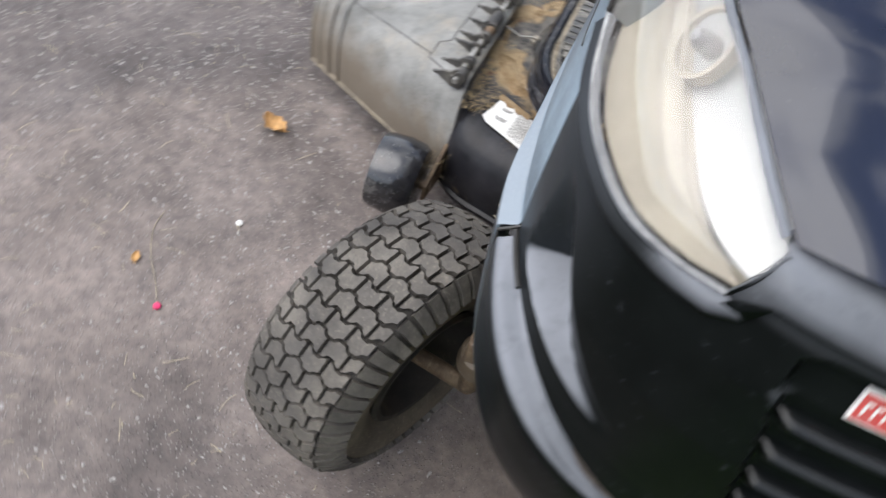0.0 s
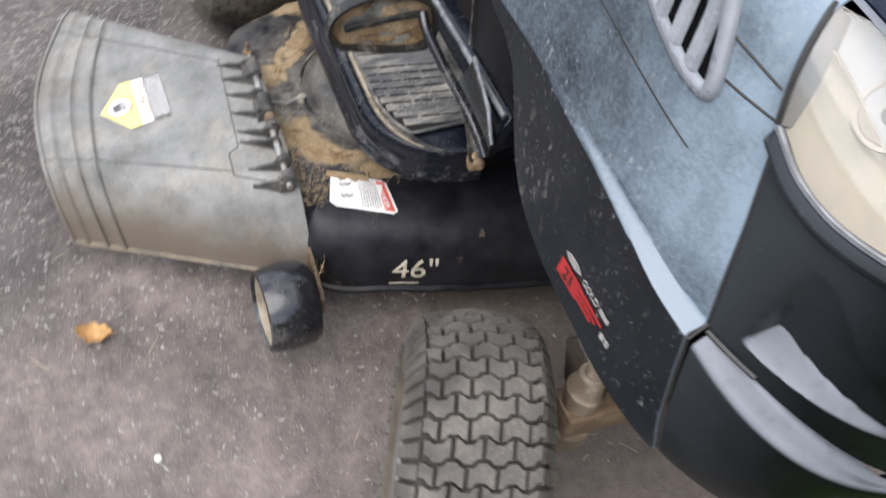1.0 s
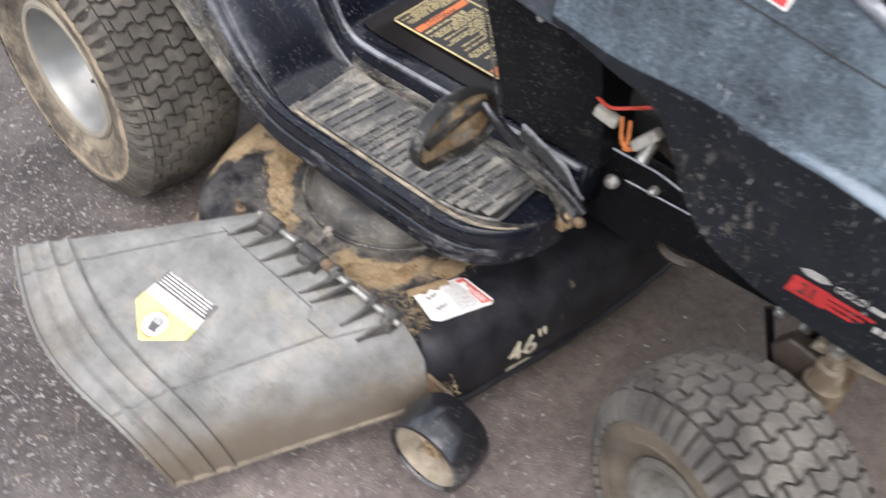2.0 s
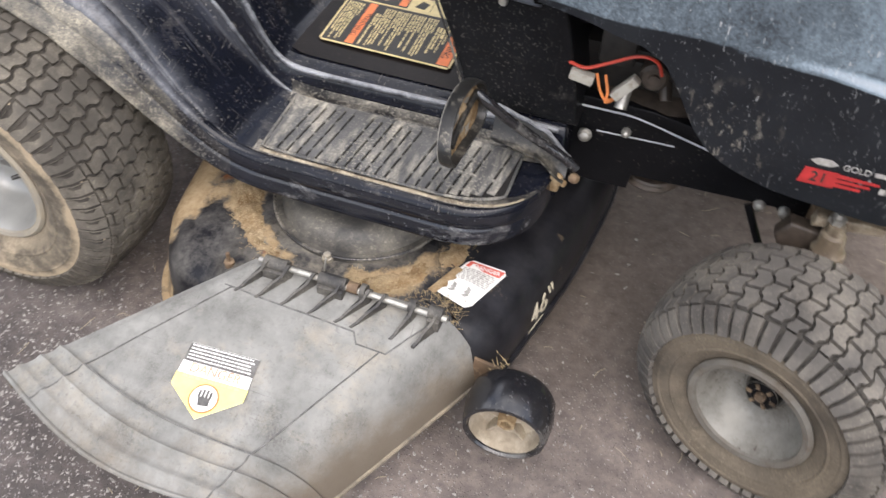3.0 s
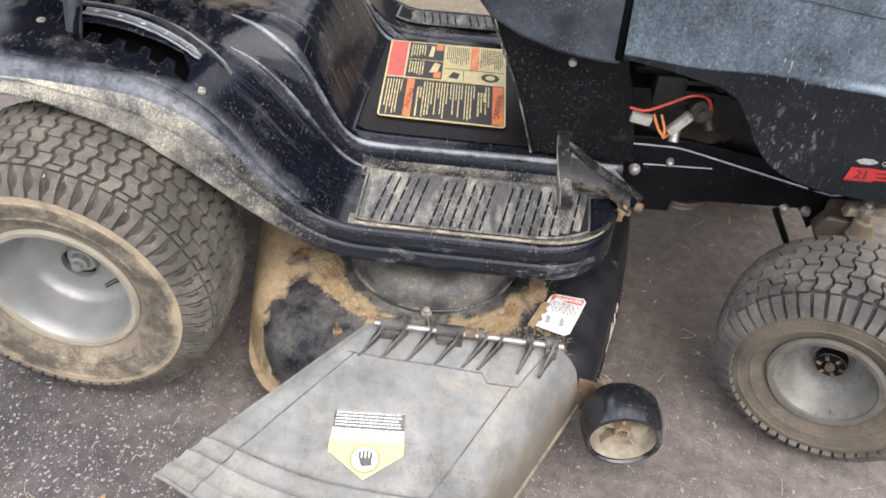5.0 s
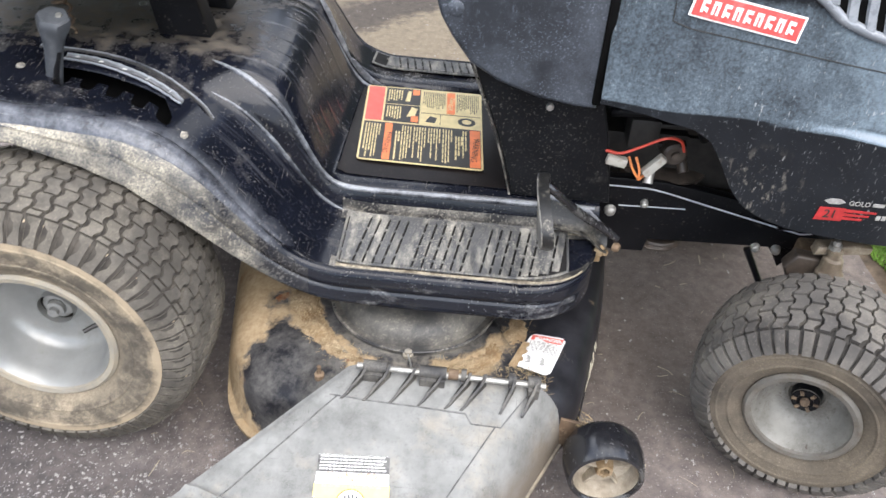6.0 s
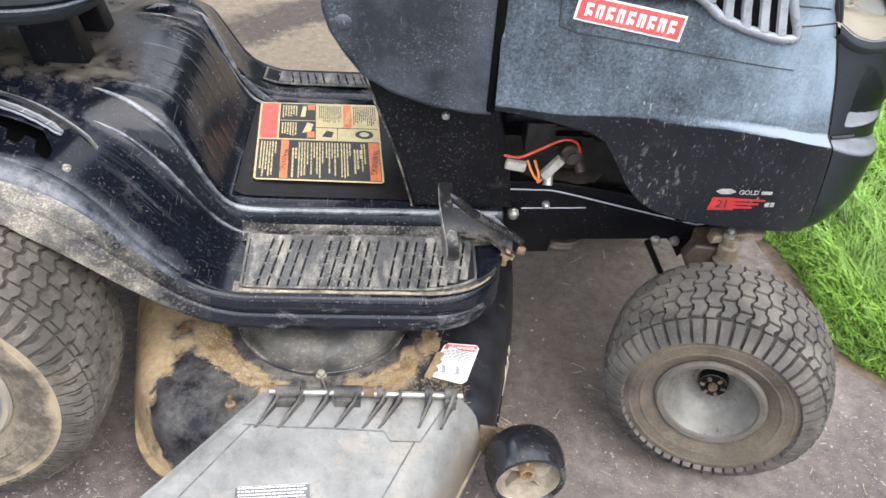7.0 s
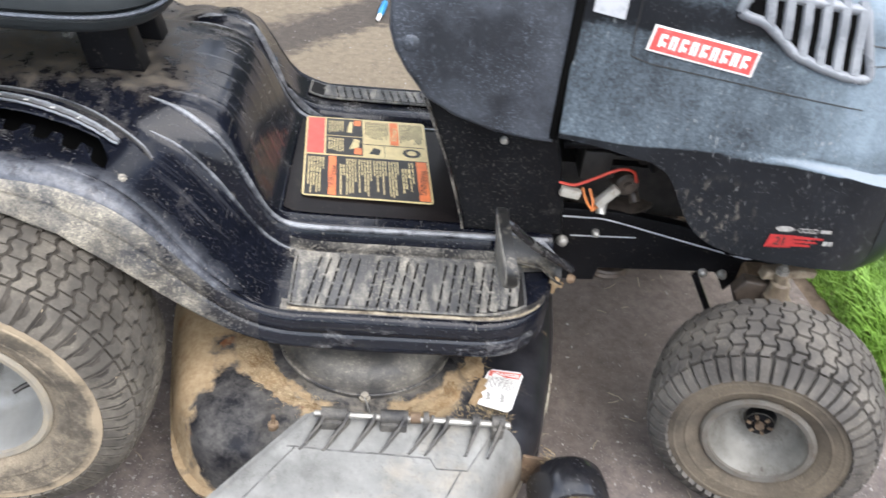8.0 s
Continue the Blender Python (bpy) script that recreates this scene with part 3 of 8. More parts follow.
CH.links.new(mix(CH, mix(CH, 0.85, (0, 0, 0), ch_mud), ch_b.inputs["Base Color"].links[0].from_socket, (0.135, 0.106, 0.075)), ch_b.inputs["Base Color"])
M_CHUTE_EDGE = worn("chute_mud", (0.085, 0.075, 0.062), (0.15, 0.135, 0.11), (0.28, 0.23, 0.16), 0.75, (0.35, 0.6), 14, 0.3, 0.6, 220, grain=0.5)
M_SEAMGREY = plain("seam_grey", (0.125, 0.122, 0.117), 0.8, 0, 0.6, 45, 0.2)
M_FIN = worn("hinge_plastic", (0.024, 0.023, 0.023), (0.046, 0.044, 0.042), (0.18, 0.165, 0.14), 0.55, (0.40, 0.75), 20, 0.3, grain=0.3)
M_FADEDORANGE = plain("faded_orange", (0.55, 0.30, 0.20), 0.6, 0, 0.3, 90, 0.05)
M_FADED = plain("faded_print", (0.30, 0.29, 0.27), 0.6, 0, 0.4, 90, 0.05)
M_ROLLER = worn("roller_plastic", (0.010, 0.010, 0.012), (0.018, 0.018, 0.020), (0.24, 0.23, 0.21), 0.19, (0.54, 0.86), 11, 0.3, 0.63, 200, scratch=0.3, grain=0.12, spec=0.75)
M_STEEL = plain("zinc_steel", (0.40, 0.385, 0.35), 0.48, 0.75, 0.35, 60)
M_RUSTY = worn("rusty_casting", (0.070, 0.050, 0.035), (0.15, 0.096, 0.058), (0.30, 0.22, 0.14), 0.7, (0.46, 0.76), 26, 0.4, 0.58, 200, grain=0.7, spec=0.3)
M_SEAT = worn("seat_vinyl", (0.018, 0.022, 0.024), (0.026, 0.031, 0.033), (0.12, 0.12, 0.11), 0.5, (0.6, 0.95), 9, 0.1, grain=0.25)
M_WHITE = worn("label_white", (0.78, 0.77, 0.74), (0.70, 0.69, 0.66), (0.45, 0.40, 0.33), 0.45, (0.60, 0.85), 30, 0.1, grain=0.05)
M_YELLOW = plain("label_yellow", (0.78, 0.68, 0.22), 0.45, 0, 0.12, 60, 0.03)
M_CREAM = plain("label_gold", (0.62, 0.50, 0.25), 0.45, 0, 0.15, 60, 0.03)
M_ORANGE = plain("label_orange", (0.72, 0.19, 0.06), 0.45, 0, 0.15, 60, 0.03)
M_RED = plain("label_red", (0.56, 0.10, 0.075), 0.45, 0, 0.15, 60, 0.03)
M_BRANDRED = worn("badge_red", (0.50, 0.065, 0.06), (0.56, 0.085, 0.075), (0.60, 0.36, 0.34), 0.35, (0.50, 0.95), 40, 0.2, grain=0.03)
M_POWERRED = plain("power_badge_red", (0.35, 0.026, 0.026), 0.4, 0, 0.3, 60, 0.02)
M_INK = plain("label_ink", (0.022, 0.020, 0.018), 0.5, 0, 0.3, 60, 0.02)
M_LABELBLACK = plain("faded_label_black", (0.115, 0.110, 0.104), 0.6, 0, 0.5, 60, 0.03)
M_PALE = plain("pale_ink", (0.52, 0.47, 0.36), 0.5, 0, 0.2, 60, 0.02)
M_SILVER = plain("silver_foil", (0.22, 0.225, 0.23), 0.35, 0.3, 0.4, 60, 0.02)
M_FOIL = worn("worn_foil", (0.42, 0.43, 0.45), (0.52, 0.53, 0.55), (0.20, 0.21, 0.22), 0.35, (0.5, 0.8), 60, 0.3, grain=0.1)
M_REDWIRE = plain("red_wire", (0.50, 0.055, 0.032), 0.4, 0, 0.1, 60, 0.02)
M_ORANGEWIRE = plain("orange_wire", (0.62, 0.20, 0.06), 0.4, 0, 0.1, 60, 0.02)
M_NYLON = worn("nylon_connector", (0.36, 0.34, 0.29), (0.44, 0.42, 0.37), (0.17, 0.13, 0.09), 0.5, (0.46, 0.70), 60, 0.2, grain=0.1)
M_ENGINE = plain("engine_castings", (0.018, 0.016, 0.014), 0.6, 0.2, 0.6, 40, 0.3)
M_LEAF = plain("dry_leaf", (0.42, 0.24, 0.09), 0.7, 0, 0.35, 60, 0.2)
M_STRAW = plain("straw", (0.33, 0.28, 0.20), 0.8, 0, 0.3, 60, 0.1)
M_FIBRE = plain("clipping_fibre", (0.30, 0.225, 0.125), 0.9, 0, 0.5, 90, 0.1)
M_PEBBLE = plain("pale_grit", (0.28, 0.262, 0.243), 0.85, 0, 0.5, 300, 0.1)
M_GRASS = plain("grass_blade", (0.185, 0.33, 0.050), 0.5, 0, 0.5, 7, 0.05)
M_TURF = plain("turf", (0.050, 0.085, 0.020), 0.95, 0, 0.6, 25, 0.6)
M_SOIL = plain("soil", (0.13, 0.095, 0.065), 0.95, 0, 0.5, 30, 0.8)
M_SCREEN = plain("screen_green", (0.030, 0.037, 0.024), 0.9, 0, 0.6, 1.4, 0.5)
M_PINK = plain("pink_petal", (0.6, 0.03, 0.12), 0.6, 0, 0.2, 60, 0.05)
M_BLUE = plain("blue_plastic", (0.03, 0.22, 0.45), 0.4, 0, 0.15, 60, 0.02)
M_REFLECTOR = plain("lamp_reflector", (0.28, 0.285, 0.285), 0.34, 0.3, 0.06, 12, 0.0)
M_AMBERCREAM = plain("lamp_housing_cream", (0.245, 0.22, 0.18), 0.45, 0, 0.12, 20, 0.05)


def lens_material():
    m, nt, b, vec = start("lens_plastic")
    b.inputs["Base Color"].default_value = (0.97, 0.97, 0.95, 1)
    b.inputs["Transmission Weight"].default_value = 1.0
    b.inputs["IOR"].default_value = 1.42
    f = ramp(nt, noise_out(nt, vec, 30, 5), 0.35, 0.75, (0.03, 0.03, 0.03, 1), (0.16, 0.16, 0.16, 1))
    nt.links.new(f, b.inputs["Roughness"])
    return m


M_LENS = lens_material()


# ---- building helpers ----
def part(name, bm, material, parent=None, label="", sharp=38):
    me = bpy.data.meshes.new(name)
    bmesh.ops.recalc_face_normals(bm, faces=bm.faces)
    bm.to_mesh(me)
    bm.free()
    me.polygons.foreach_set("use_smooth", [True] * len(me.polygons))
    me.set_sharp_from_angle(angle=radians(sharp))
    me.materials.append(material)
    ob = new(name, me)
    ob.parent = parent
    if label:
        tagged(ob, label)
    return ob


def thicken(ob, t, offset=-1.0, bevel=0.0, split=True):
    mod = ob.modifiers.new("thickness", "SOLIDIFY")
    mod.thickness, mod.offset = t, offset
    if split:
        # keeps the new rim crisp against the faces
        ob.modifiers.new("crisp_rim", "EDGE_SPLIT").split_angle = radians(50)
    if bevel:
        bv = ob.modifiers.new("edge", "BEVEL")
        bv.width, bv.segments, bv.limit_method = bevel, 2, "ANGLE"
    return ob


def grid(rows, wrap_u=False, wrap_v=False, bm=None):
    """Faces between rows of points of the same length."""
    bm = bm or bmesh.new()
    vs = [[bm.verts.new(p) for p in row] for row in rows]
    n, k = len(vs), len(vs[0])
    for i in range(n if wrap_u else n - 1):
        for j in range(k if wrap_v else k - 1):
            a, b, c, d = vs[i][j], vs[i][(j + 1) % k], vs[(i + 1) % n][(j + 1) % k], vs[(i + 1) % n][j]
            try:
                bm.faces.new((a, b, c, d))
            except ValueError:
                pass
    return bm


def catmull(pts, n, closed=False):
    pts = [Vector(p) for p in pts]
    out, k = [], len(pts)
    for i in range(k if closed else k - 1):
        if closed:
            a, b, c, d = (pts[(i + q) % k] for q in (-1, 0, 1, 2))
        else:
            b, c = pts[i], pts[i + 1]
            a = pts[i - 1] if i else b * 2 - c
            d = pts[i + 2] if i + 2 < k else c * 2 - b
        for s in range(n):
            t = s / n
            out.append(0.5 * ((2 * b) + (c - a) * t + (2 * a - 5 * b + 4 * c - d) * t * t + (3 * b - a - 3 * c + d) * t ** 3))
    if not closed:
        out.append(pts[-1])
    return out


def tube(path, r, n=10, bm=None, caps=True):
    bm = bm or bmesh.new()
    path = [Vector(p) for p in path]
    rings = []
    side = None
    for i, p in enumerate(path):
        way = (path[min(i + 1, len(path) - 1)] - path[max(i - 1, 0)]).normalized()
        if side is None:
            side = way.orthogonal().normalized()
        side = (side - way * side.dot(way)).normalized()
        other = way.cross(side)
        rr = r[i] if isinstance(r, (list, tuple)) else r
        rings.append([bm.verts.new(p + rr * (math.cos(a) * side + math.sin(a) * other)) for a in (2 * math.pi * q / n for q in range(n))])
    for i in range(len(rings) - 1):
        for j in range(n):
            bm.faces.new((rings[i][j], rings[i][(j + 1) % n], rings[i + 1][(j + 1) % n], rings[i + 1][j]))
    if caps:
        bm.faces.new(rings[0])
        bm.faces.new(rings[-1])
    return bm


def revolve(profile, centre, axis, up, n=64, bm=None, close=False):
    """profile: (along the axis, radius)."""
    bm = bm or bmesh.new()
    axis, up = Vector(axis).normalized(), Vector(up).normalized()
    side = axis.cross(up)
    rows = [[Vector(centre) + axis * a + r * (math.cos(t) * up + math.sin(t) * side) for t in (2 * math.pi * q / n for q in range(n))] for a, r in profile]
    return grid(rows, wrap_u=close, wrap_v=True, bm=bm)


def box(lo, hi, bevel=0.0, bm=None, m=None):
    bm = bm or bmesh.new()
    made = bmesh.ops.create_cube(bm, size=1.0)["verts"]
    for v in made:
        v.co = Vector([(l + h) / 2 + c * (h - l) for l, h, c in zip(lo, hi, v.co)])
    if bevel:
        edges = list({e for v in made for e in v.link_edges})
        got = bmesh.ops.bevel(bm, geom=edges, offset=bevel, segments=2, affect="EDGES", profile=0.6)
        made = list({v for f in got["faces"] for v in f.verts} | {v for v in made if v.is_valid})
    if m:
        for v in made:
            v.co = m @ v.co
    return bm


def prism(outline, place, d0, d1, bevel=0.0, bm=None):
    """An outline of (a, b) swept from depth d0 to d1; place(a, b, d) gives the point."""
    bm = bm or bmesh.new()
    lo = [bm.verts.new(place(a, b, d0)) for a, b in outline]
    hi = [bm.verts.new(place(a, b, d1)) for a, b in outline]
    k = len(outline)
    f0, f1 = bm.faces.new(lo), bm.faces.new(hi)
    for i in range(k):
        bm.faces.new((lo[i], lo[(i + 1) % k], hi[(i + 1) % k], hi[i]))
    if bevel:
        bmesh.ops.recalc_face_normals(bm, faces=bm.faces)
        edges = list(f0.edges) + list(f1.edges)
        bmesh.ops.bevel(bm, geom=edges, offset=bevel, segments=3, affect="EDGES", profile=0.5)
    return bm


def lettering(text, size, m, material, parent, name="lettering", depth=0.0004, centred=True):
    cu = bpy.data.curves.new(name, "FONT")
    cu.body, cu.size, cu.extrude = text, size, depth
    if centred:
        cu.align_x, cu.align_y = "CENTER", "CENTER"
    ob = new(name, cu)
    dg = bpy.context.evaluated_depsgraph_get()
    me = bpy.data.meshes.new_from_object(ob.evaluated_get(dg))
    bpy.data.objects.remove(ob)
    bpy.data.curves.remove(cu)
    me.transform(m)
    me.materials.clear()
    me.materials.append(material)
    out = new(name, me)
    out.parent = parent
    return out


def basis(origin, right, up):
    """A matrix whose x runs along right, y along up, z out of the surface."""
    x = Vector(right).normalized()
    z = x.cross(Vector(up)).normalized()
    y = z.cross(x)
    return Matrix.Translation(origin) @ Matrix((x, y, z)).transposed().to_4x4()


def interp(x, pts):
    """Smooth monotone interpolation through (x, value) pairs."""
    if x <= pts[0][0]:
        return pts[0][1]
    for (a, va), (b, vb) in zip(pts, pts[1:]):
        if x <= b:
            t = (x - a) / (b - a)
            return va + (vb - va) * t
    return pts[-1][1]


def smooth01(t):
    t = min(1.0, max(0.0, t))
    return t * t * (3 - 2 * t)


# ---- ground ----
def ground():
    bm = bmesh.new()
    bmesh.ops.create_grid(bm, x_segments=2, y_segments=2, size=150)
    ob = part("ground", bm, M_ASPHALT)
    tagged(ob, "worn grey-brown asphalt driveway with pale grit and sandy dirt", "ground", kind="structure")


ground()

def horizon_screen():
    """An added dark ring, out of view, that screens horizon light and darkens reflections."""
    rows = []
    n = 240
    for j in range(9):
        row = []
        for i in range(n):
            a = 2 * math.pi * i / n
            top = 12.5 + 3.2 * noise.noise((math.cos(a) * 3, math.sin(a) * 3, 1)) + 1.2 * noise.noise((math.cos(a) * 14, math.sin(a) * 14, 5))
            # tall towards +y to darken reflections, low towards -y to brighten the hood
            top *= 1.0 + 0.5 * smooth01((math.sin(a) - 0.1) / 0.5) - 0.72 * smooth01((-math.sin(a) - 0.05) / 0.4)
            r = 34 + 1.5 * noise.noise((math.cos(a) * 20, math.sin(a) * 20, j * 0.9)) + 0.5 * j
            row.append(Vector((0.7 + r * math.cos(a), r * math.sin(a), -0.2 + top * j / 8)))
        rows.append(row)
    ob = part("backdrop", grid(rows, wrap_v=True), M_SCREEN, sharp=80)
    tagged(ob, "unseen dark green ring added to screen off horizon light", "trees", kind="structure")


horizon_screen()

tractor = new("lawn_tractor")
tractor.location = (0, 0, 0)
tagged(tractor, "dusty black ride-on lawn tractor with mud-splashed mower deck, standing on asphalt", "lawn tractor")


# ---- wheels ----
def tyre_profile(radius, half, rim_r, crown=0.012):
    """(offset along the axle, radius) from one bead over the tread to the other, and its arc length."""
    sh = radius - crown
    key = [(-half * 0.74, rim_r - 0.004), (-half * 0.86, rim_r + 0.010), (-half * 1.0, rim_r + 0.36 * (sh - rim_r)), (-half * 1.03, rim_r + 0.62 * (sh - rim_r)),
           (-half * 0.97, sh - 0.016), (-half * 0.82, sh + 0.001), (-half * 0.45, radius - 0.003), (0, radius)]
    key += [(-a, r) for a, r in reversed(key[:-1])]
    pts = catmull([(a, r, 0) for a, r in key], 6)
    return [(p.x, p.y) for p in pts]


class Skin:
    """Places on a tyre: arc length from the crown, angle, and height over the carcass."""

    def __init__(self, prof, centre, axis):
        self.p = [Vector((a, r, 0)) for a, r in prof]
        self.s = [0.0]
        for a, b in zip(self.p, self.p[1:]):
            self.s.append(self.s[-1] + (b - a).length)
        mid = self.s[-1] / 2
        self.s = [v - mid for v in self.s]
        self.c, self.axis = Vector(centre), Vector(axis).normalized()
        self.up = Vector((0, 0, 1))
        self.side = self.axis.cross(self.up)

    def at(self, s, ang, h):
        for i in range(len(self.s) - 1):
            if s <= self.s[i + 1] or i == len(self.s) - 2:
                t = (s - self.s[i]) / (self.s[i + 1] - self.s[i])
                q = self.p[i].lerp(self.p[i + 1], t)
                d = (self.p[i + 1] - self.p[i]).normalized()
                break
        nrm = Vector((-d.y, d.x, 0))
        if nrm.y < 0 and abs(s) < 0.02:
            nrm = -nrm
        q = q + nrm * h
        return self.c + self.axis * q.x + q.y * (math.cos(ang) * self.up + math.sin(ang) * self.side)


def lug(bm, skin, poly, h):
    """A tread block on the skin from a polygon of (arc length, angle)."""
    cs = sum(p[0] for p in poly) / len(poly)
    ca = sum(p[1] for p in poly) / len(poly)
    k = 0.93
    base = [bm.verts.new(skin.at(s, a, -0.001)) for s, a in poly]
    top = [bm.verts.new(skin.at(cs + (s - cs) * k, ca + (a - ca) * k, h)) for s, a in poly]
    n = len(poly)
    bm.faces.new(top)
    for i in range(n):
        bm.faces.new((base[i], base[(i + 1) % n], top[(i + 1) % n], top[i]))


def make_wheel(name, label, centre, axis, radius, half, rim_r, rows, cols, h, zig, gap, rim_depth, hub_r, parent, spin=0.0, side_gap=0.0, brick=True, split=1, side_mat=None, rim_mat=None, reach=0.46):
    centre, axis = Vector(centre), Vector(axis).normalized()
    up = Vector((0, 0, 1))
    prof = tyre_profile(radius - h, half, rim_r)
    tyre = part(name, revolve(prof, centre, axis, up, 112), side_mat or M_SIDEWALL, parent, label, sharp=60)
    skin = Skin(prof, centre, axis)
    flat = half * 0.80
    # tread: staggered zigzag blocks across the crown, plain lugs over the shoulders
    bm = bmesh.new()
    pitch = 2 * math.pi / rows
    cw = 2 * flat / cols
    ga = gap / radius

    def line(s):
        q = abs((s / cw) % 1.0 - 0.5) * 2
        return zig / radius * (min(1.0, max(0.0, (q - 0.34) / 0.32)) if brick else smooth01((q - 0.16) / 0.68))

    def bar(run, off):
        """One wavy bar of tread along the samples of a run."""
        cut = 0.0010 / radius
        rows4 = []
        for s in run:
            lo, hi = off + ga / 2 + line(s + flat), off + pitch - ga / 2 + line(s + flat)
            rows4.append([bm.verts.new(skin.at(s, a, d)) for a, d in ((lo, -0.001), (lo + cut, h), (hi - cut, h), (hi, -0.001))])
        for p, q in zip(rows4, rows4[1:]):
            for k in range(3):
                bm.faces.new((p[k], p[k + 1], q[k + 1], q[k]))
        bm.faces.new(rows4[0])
        bm.faces.new(rows4[-1][::-1])

    for i in range(rows):
        shift = (i % 2) * 0.5 if brick else 0.0
        if not brick:
            cuts = [-flat] + [-flat + (j + 0.25 + 0.5 * (i % 2)) * cw for j in range(cols)] + [flat]
            for c0, c1 in zip(cuts, cuts[1:]):
                s0, s1 = c0 + (0.0016 if c0 > -flat else 0), c1 - (0.0016 if c1 < flat else 0)
                if s1 - s0 > 0.004:
                    bar([s0 + (s1 - s0) * q / 14 for q in range(15)], spin + pitch * i)
        for j in range(-1, cols + 1) if brick else ():
            c0, c1 = -flat + (j + shift) * cw, -flat + (j + 1 + shift) * cw
            s0, s1 = max(c0 + side_gap / 2, -flat), min(c1 - side_gap / 2, flat)
            if s1 - s0 < 0.3 * cw:
                continue
            off = spin + pitch * i
            ss = [s0 + (s1 - s0) * q for q in (0, 0.17, 0.33, 0.5, 0.67, 0.83, 1.0)]
            # gaps widen towards the shoulders
            cut = lambda s: ga / 2 * (1 + 1.7 * smooth01((abs(s) / flat - 0.72) / 0.28))  # noqa: E731
            lo = [(s, off + cut(s) + line(s + flat)) for s in ss]
            hi = [(s, off + pitch - cut(s) + line(s + flat)) for s in ss]
            lug(bm, skin, lo + hi[::-1], h)
        for sgn in (-1, 1):
            for q in range(split):
                a0 = spin + pitch * (i + q / split) + line(0) * 0.5
                w = pitch / split
                ss = [flat + 0.001, flat + half * reach * 0.45, flat + half * reach]
                side = 0.95 if brick else 0.5
                lo = [(sgn * s, a0 + ga * side) for s in ss]
                hi = [(sgn * s, a0 + w - ga * side) for s in ss]
                lug(bm, skin, lo + hi[::-1], h * (0.8 if brick else 0.6))
    base = []
    edge = flat + half * reach
    for q in range(25):
        s = -edge + 2 * edge * q / 24
        base.append([skin.at(s, 2 * math.pi * w / 96, 0.0006) for w in range(96)])
    part("tread_base", grid(base, wrap_v=True), M_GROOVE if rim_mat else M_GROOVE_REAR, tyre, "", 60)
    tagged(part("tread", bm, M_RUBBER_FRONT if rim_mat else M_RUBBER, tyre, "worn turf tread with dusty blocks"), kind="stuff")
    # rim: rolled lip, deep barrel, dished disc
    lipx = half * 0.80
    rp = [(lipx - 0.004, rim_r - 0.006), (lipx, rim_r + 0.004), (lipx + 0.006, rim_r + 0.006), (lipx + 0.010, rim_r + 0.002), (lipx + 0.009, rim_r - 0.005),
          (lipx + 0.002, rim_r - 0.009), (lipx - 0.02, rim_r - 0.016), (lipx - rim_depth * 0.75, rim_r - 0.024), (lipx - rim_depth * 0.93, rim_r - 0.034),
          (lipx - rim_depth, rim_r - 0.050), (lipx - rim_depth - 0.001, hub_r + 0.012), (lipx - rim_depth + 0.006, hub_r), (lipx - rim_depth + 0.02, hub_r - 0.001)]
    rim = revolve(rp, centre, axis, up, 72)
    part("rim", rim, rim_mat or M_RIM, tyre, "grey painted steel rim with dried mud")
    part("rim_back", revolve([(-a, r) for a, r in rp], centre, axis, up, 72), M_RIM_BACK, tyre, "inner side of the rim, darkened as in shade, with grime")
    # raised rings moulded into the sidewall
    for q, rr in ((0.30, 0.0014), (0.52, 0.0011)):
        ringr = rim_r + q * (radius - h - rim_r)
        near = max((p for p in prof if p[0] > half * 0.6), key=lambda p: -abs(p[1] - ringr))
        part("sidewall_ring", revolve([(near[0] - 0.001, near[1] - 0.004), (near[0] + rr, near[1] - 0.0012), (near[0] + rr, near[1] + 0.0012), (near[0] - 0.001, near[1] + 0.004)], centre, axis, up, 96), side_mat or M_SIDEWALL, tyre)
    lip = revolve([(lipx + 0.0005, rim_r + 0.0055), (lipx + 0.0068, rim_r + 0.0075), (lipx + 0.0115, rim_r + 0.0025), (lipx + 0.0100, rim_r - 0.0055), (lipx + 0.002, rim_r - 0.0080)], centre, axis, up, 72)
    part("rim_lip", lip, M_RIM_EDGE if rim_mat else M_LIPDUST, tyre, "clay-dusted rolled edge of the rim")
    bead = revolve([(lipx + 0.002, rim_r + 0.004), (lipx + 0.004, rim_r + 0.012), (lipx - 0.004, rim_r + 0.020)], centre, axis, up, 72)
    part("bead", bead, side_mat or M_SIDEWALL, tyre)
    return tyre, lipx


STEER, CAMBER = -22.5, 8.9
front_lip = Vector((1.218, -0.412, 0.191))


def axle_out(steer, camber, sgn):
    """The way out of a front wheel's face."""
    s, c = radians(steer), radians(camber)
    return Vector((-sgn * math.sin(s) * math.cos(c), sgn * math.cos(s) * math.cos(c), -math.sin(c)))




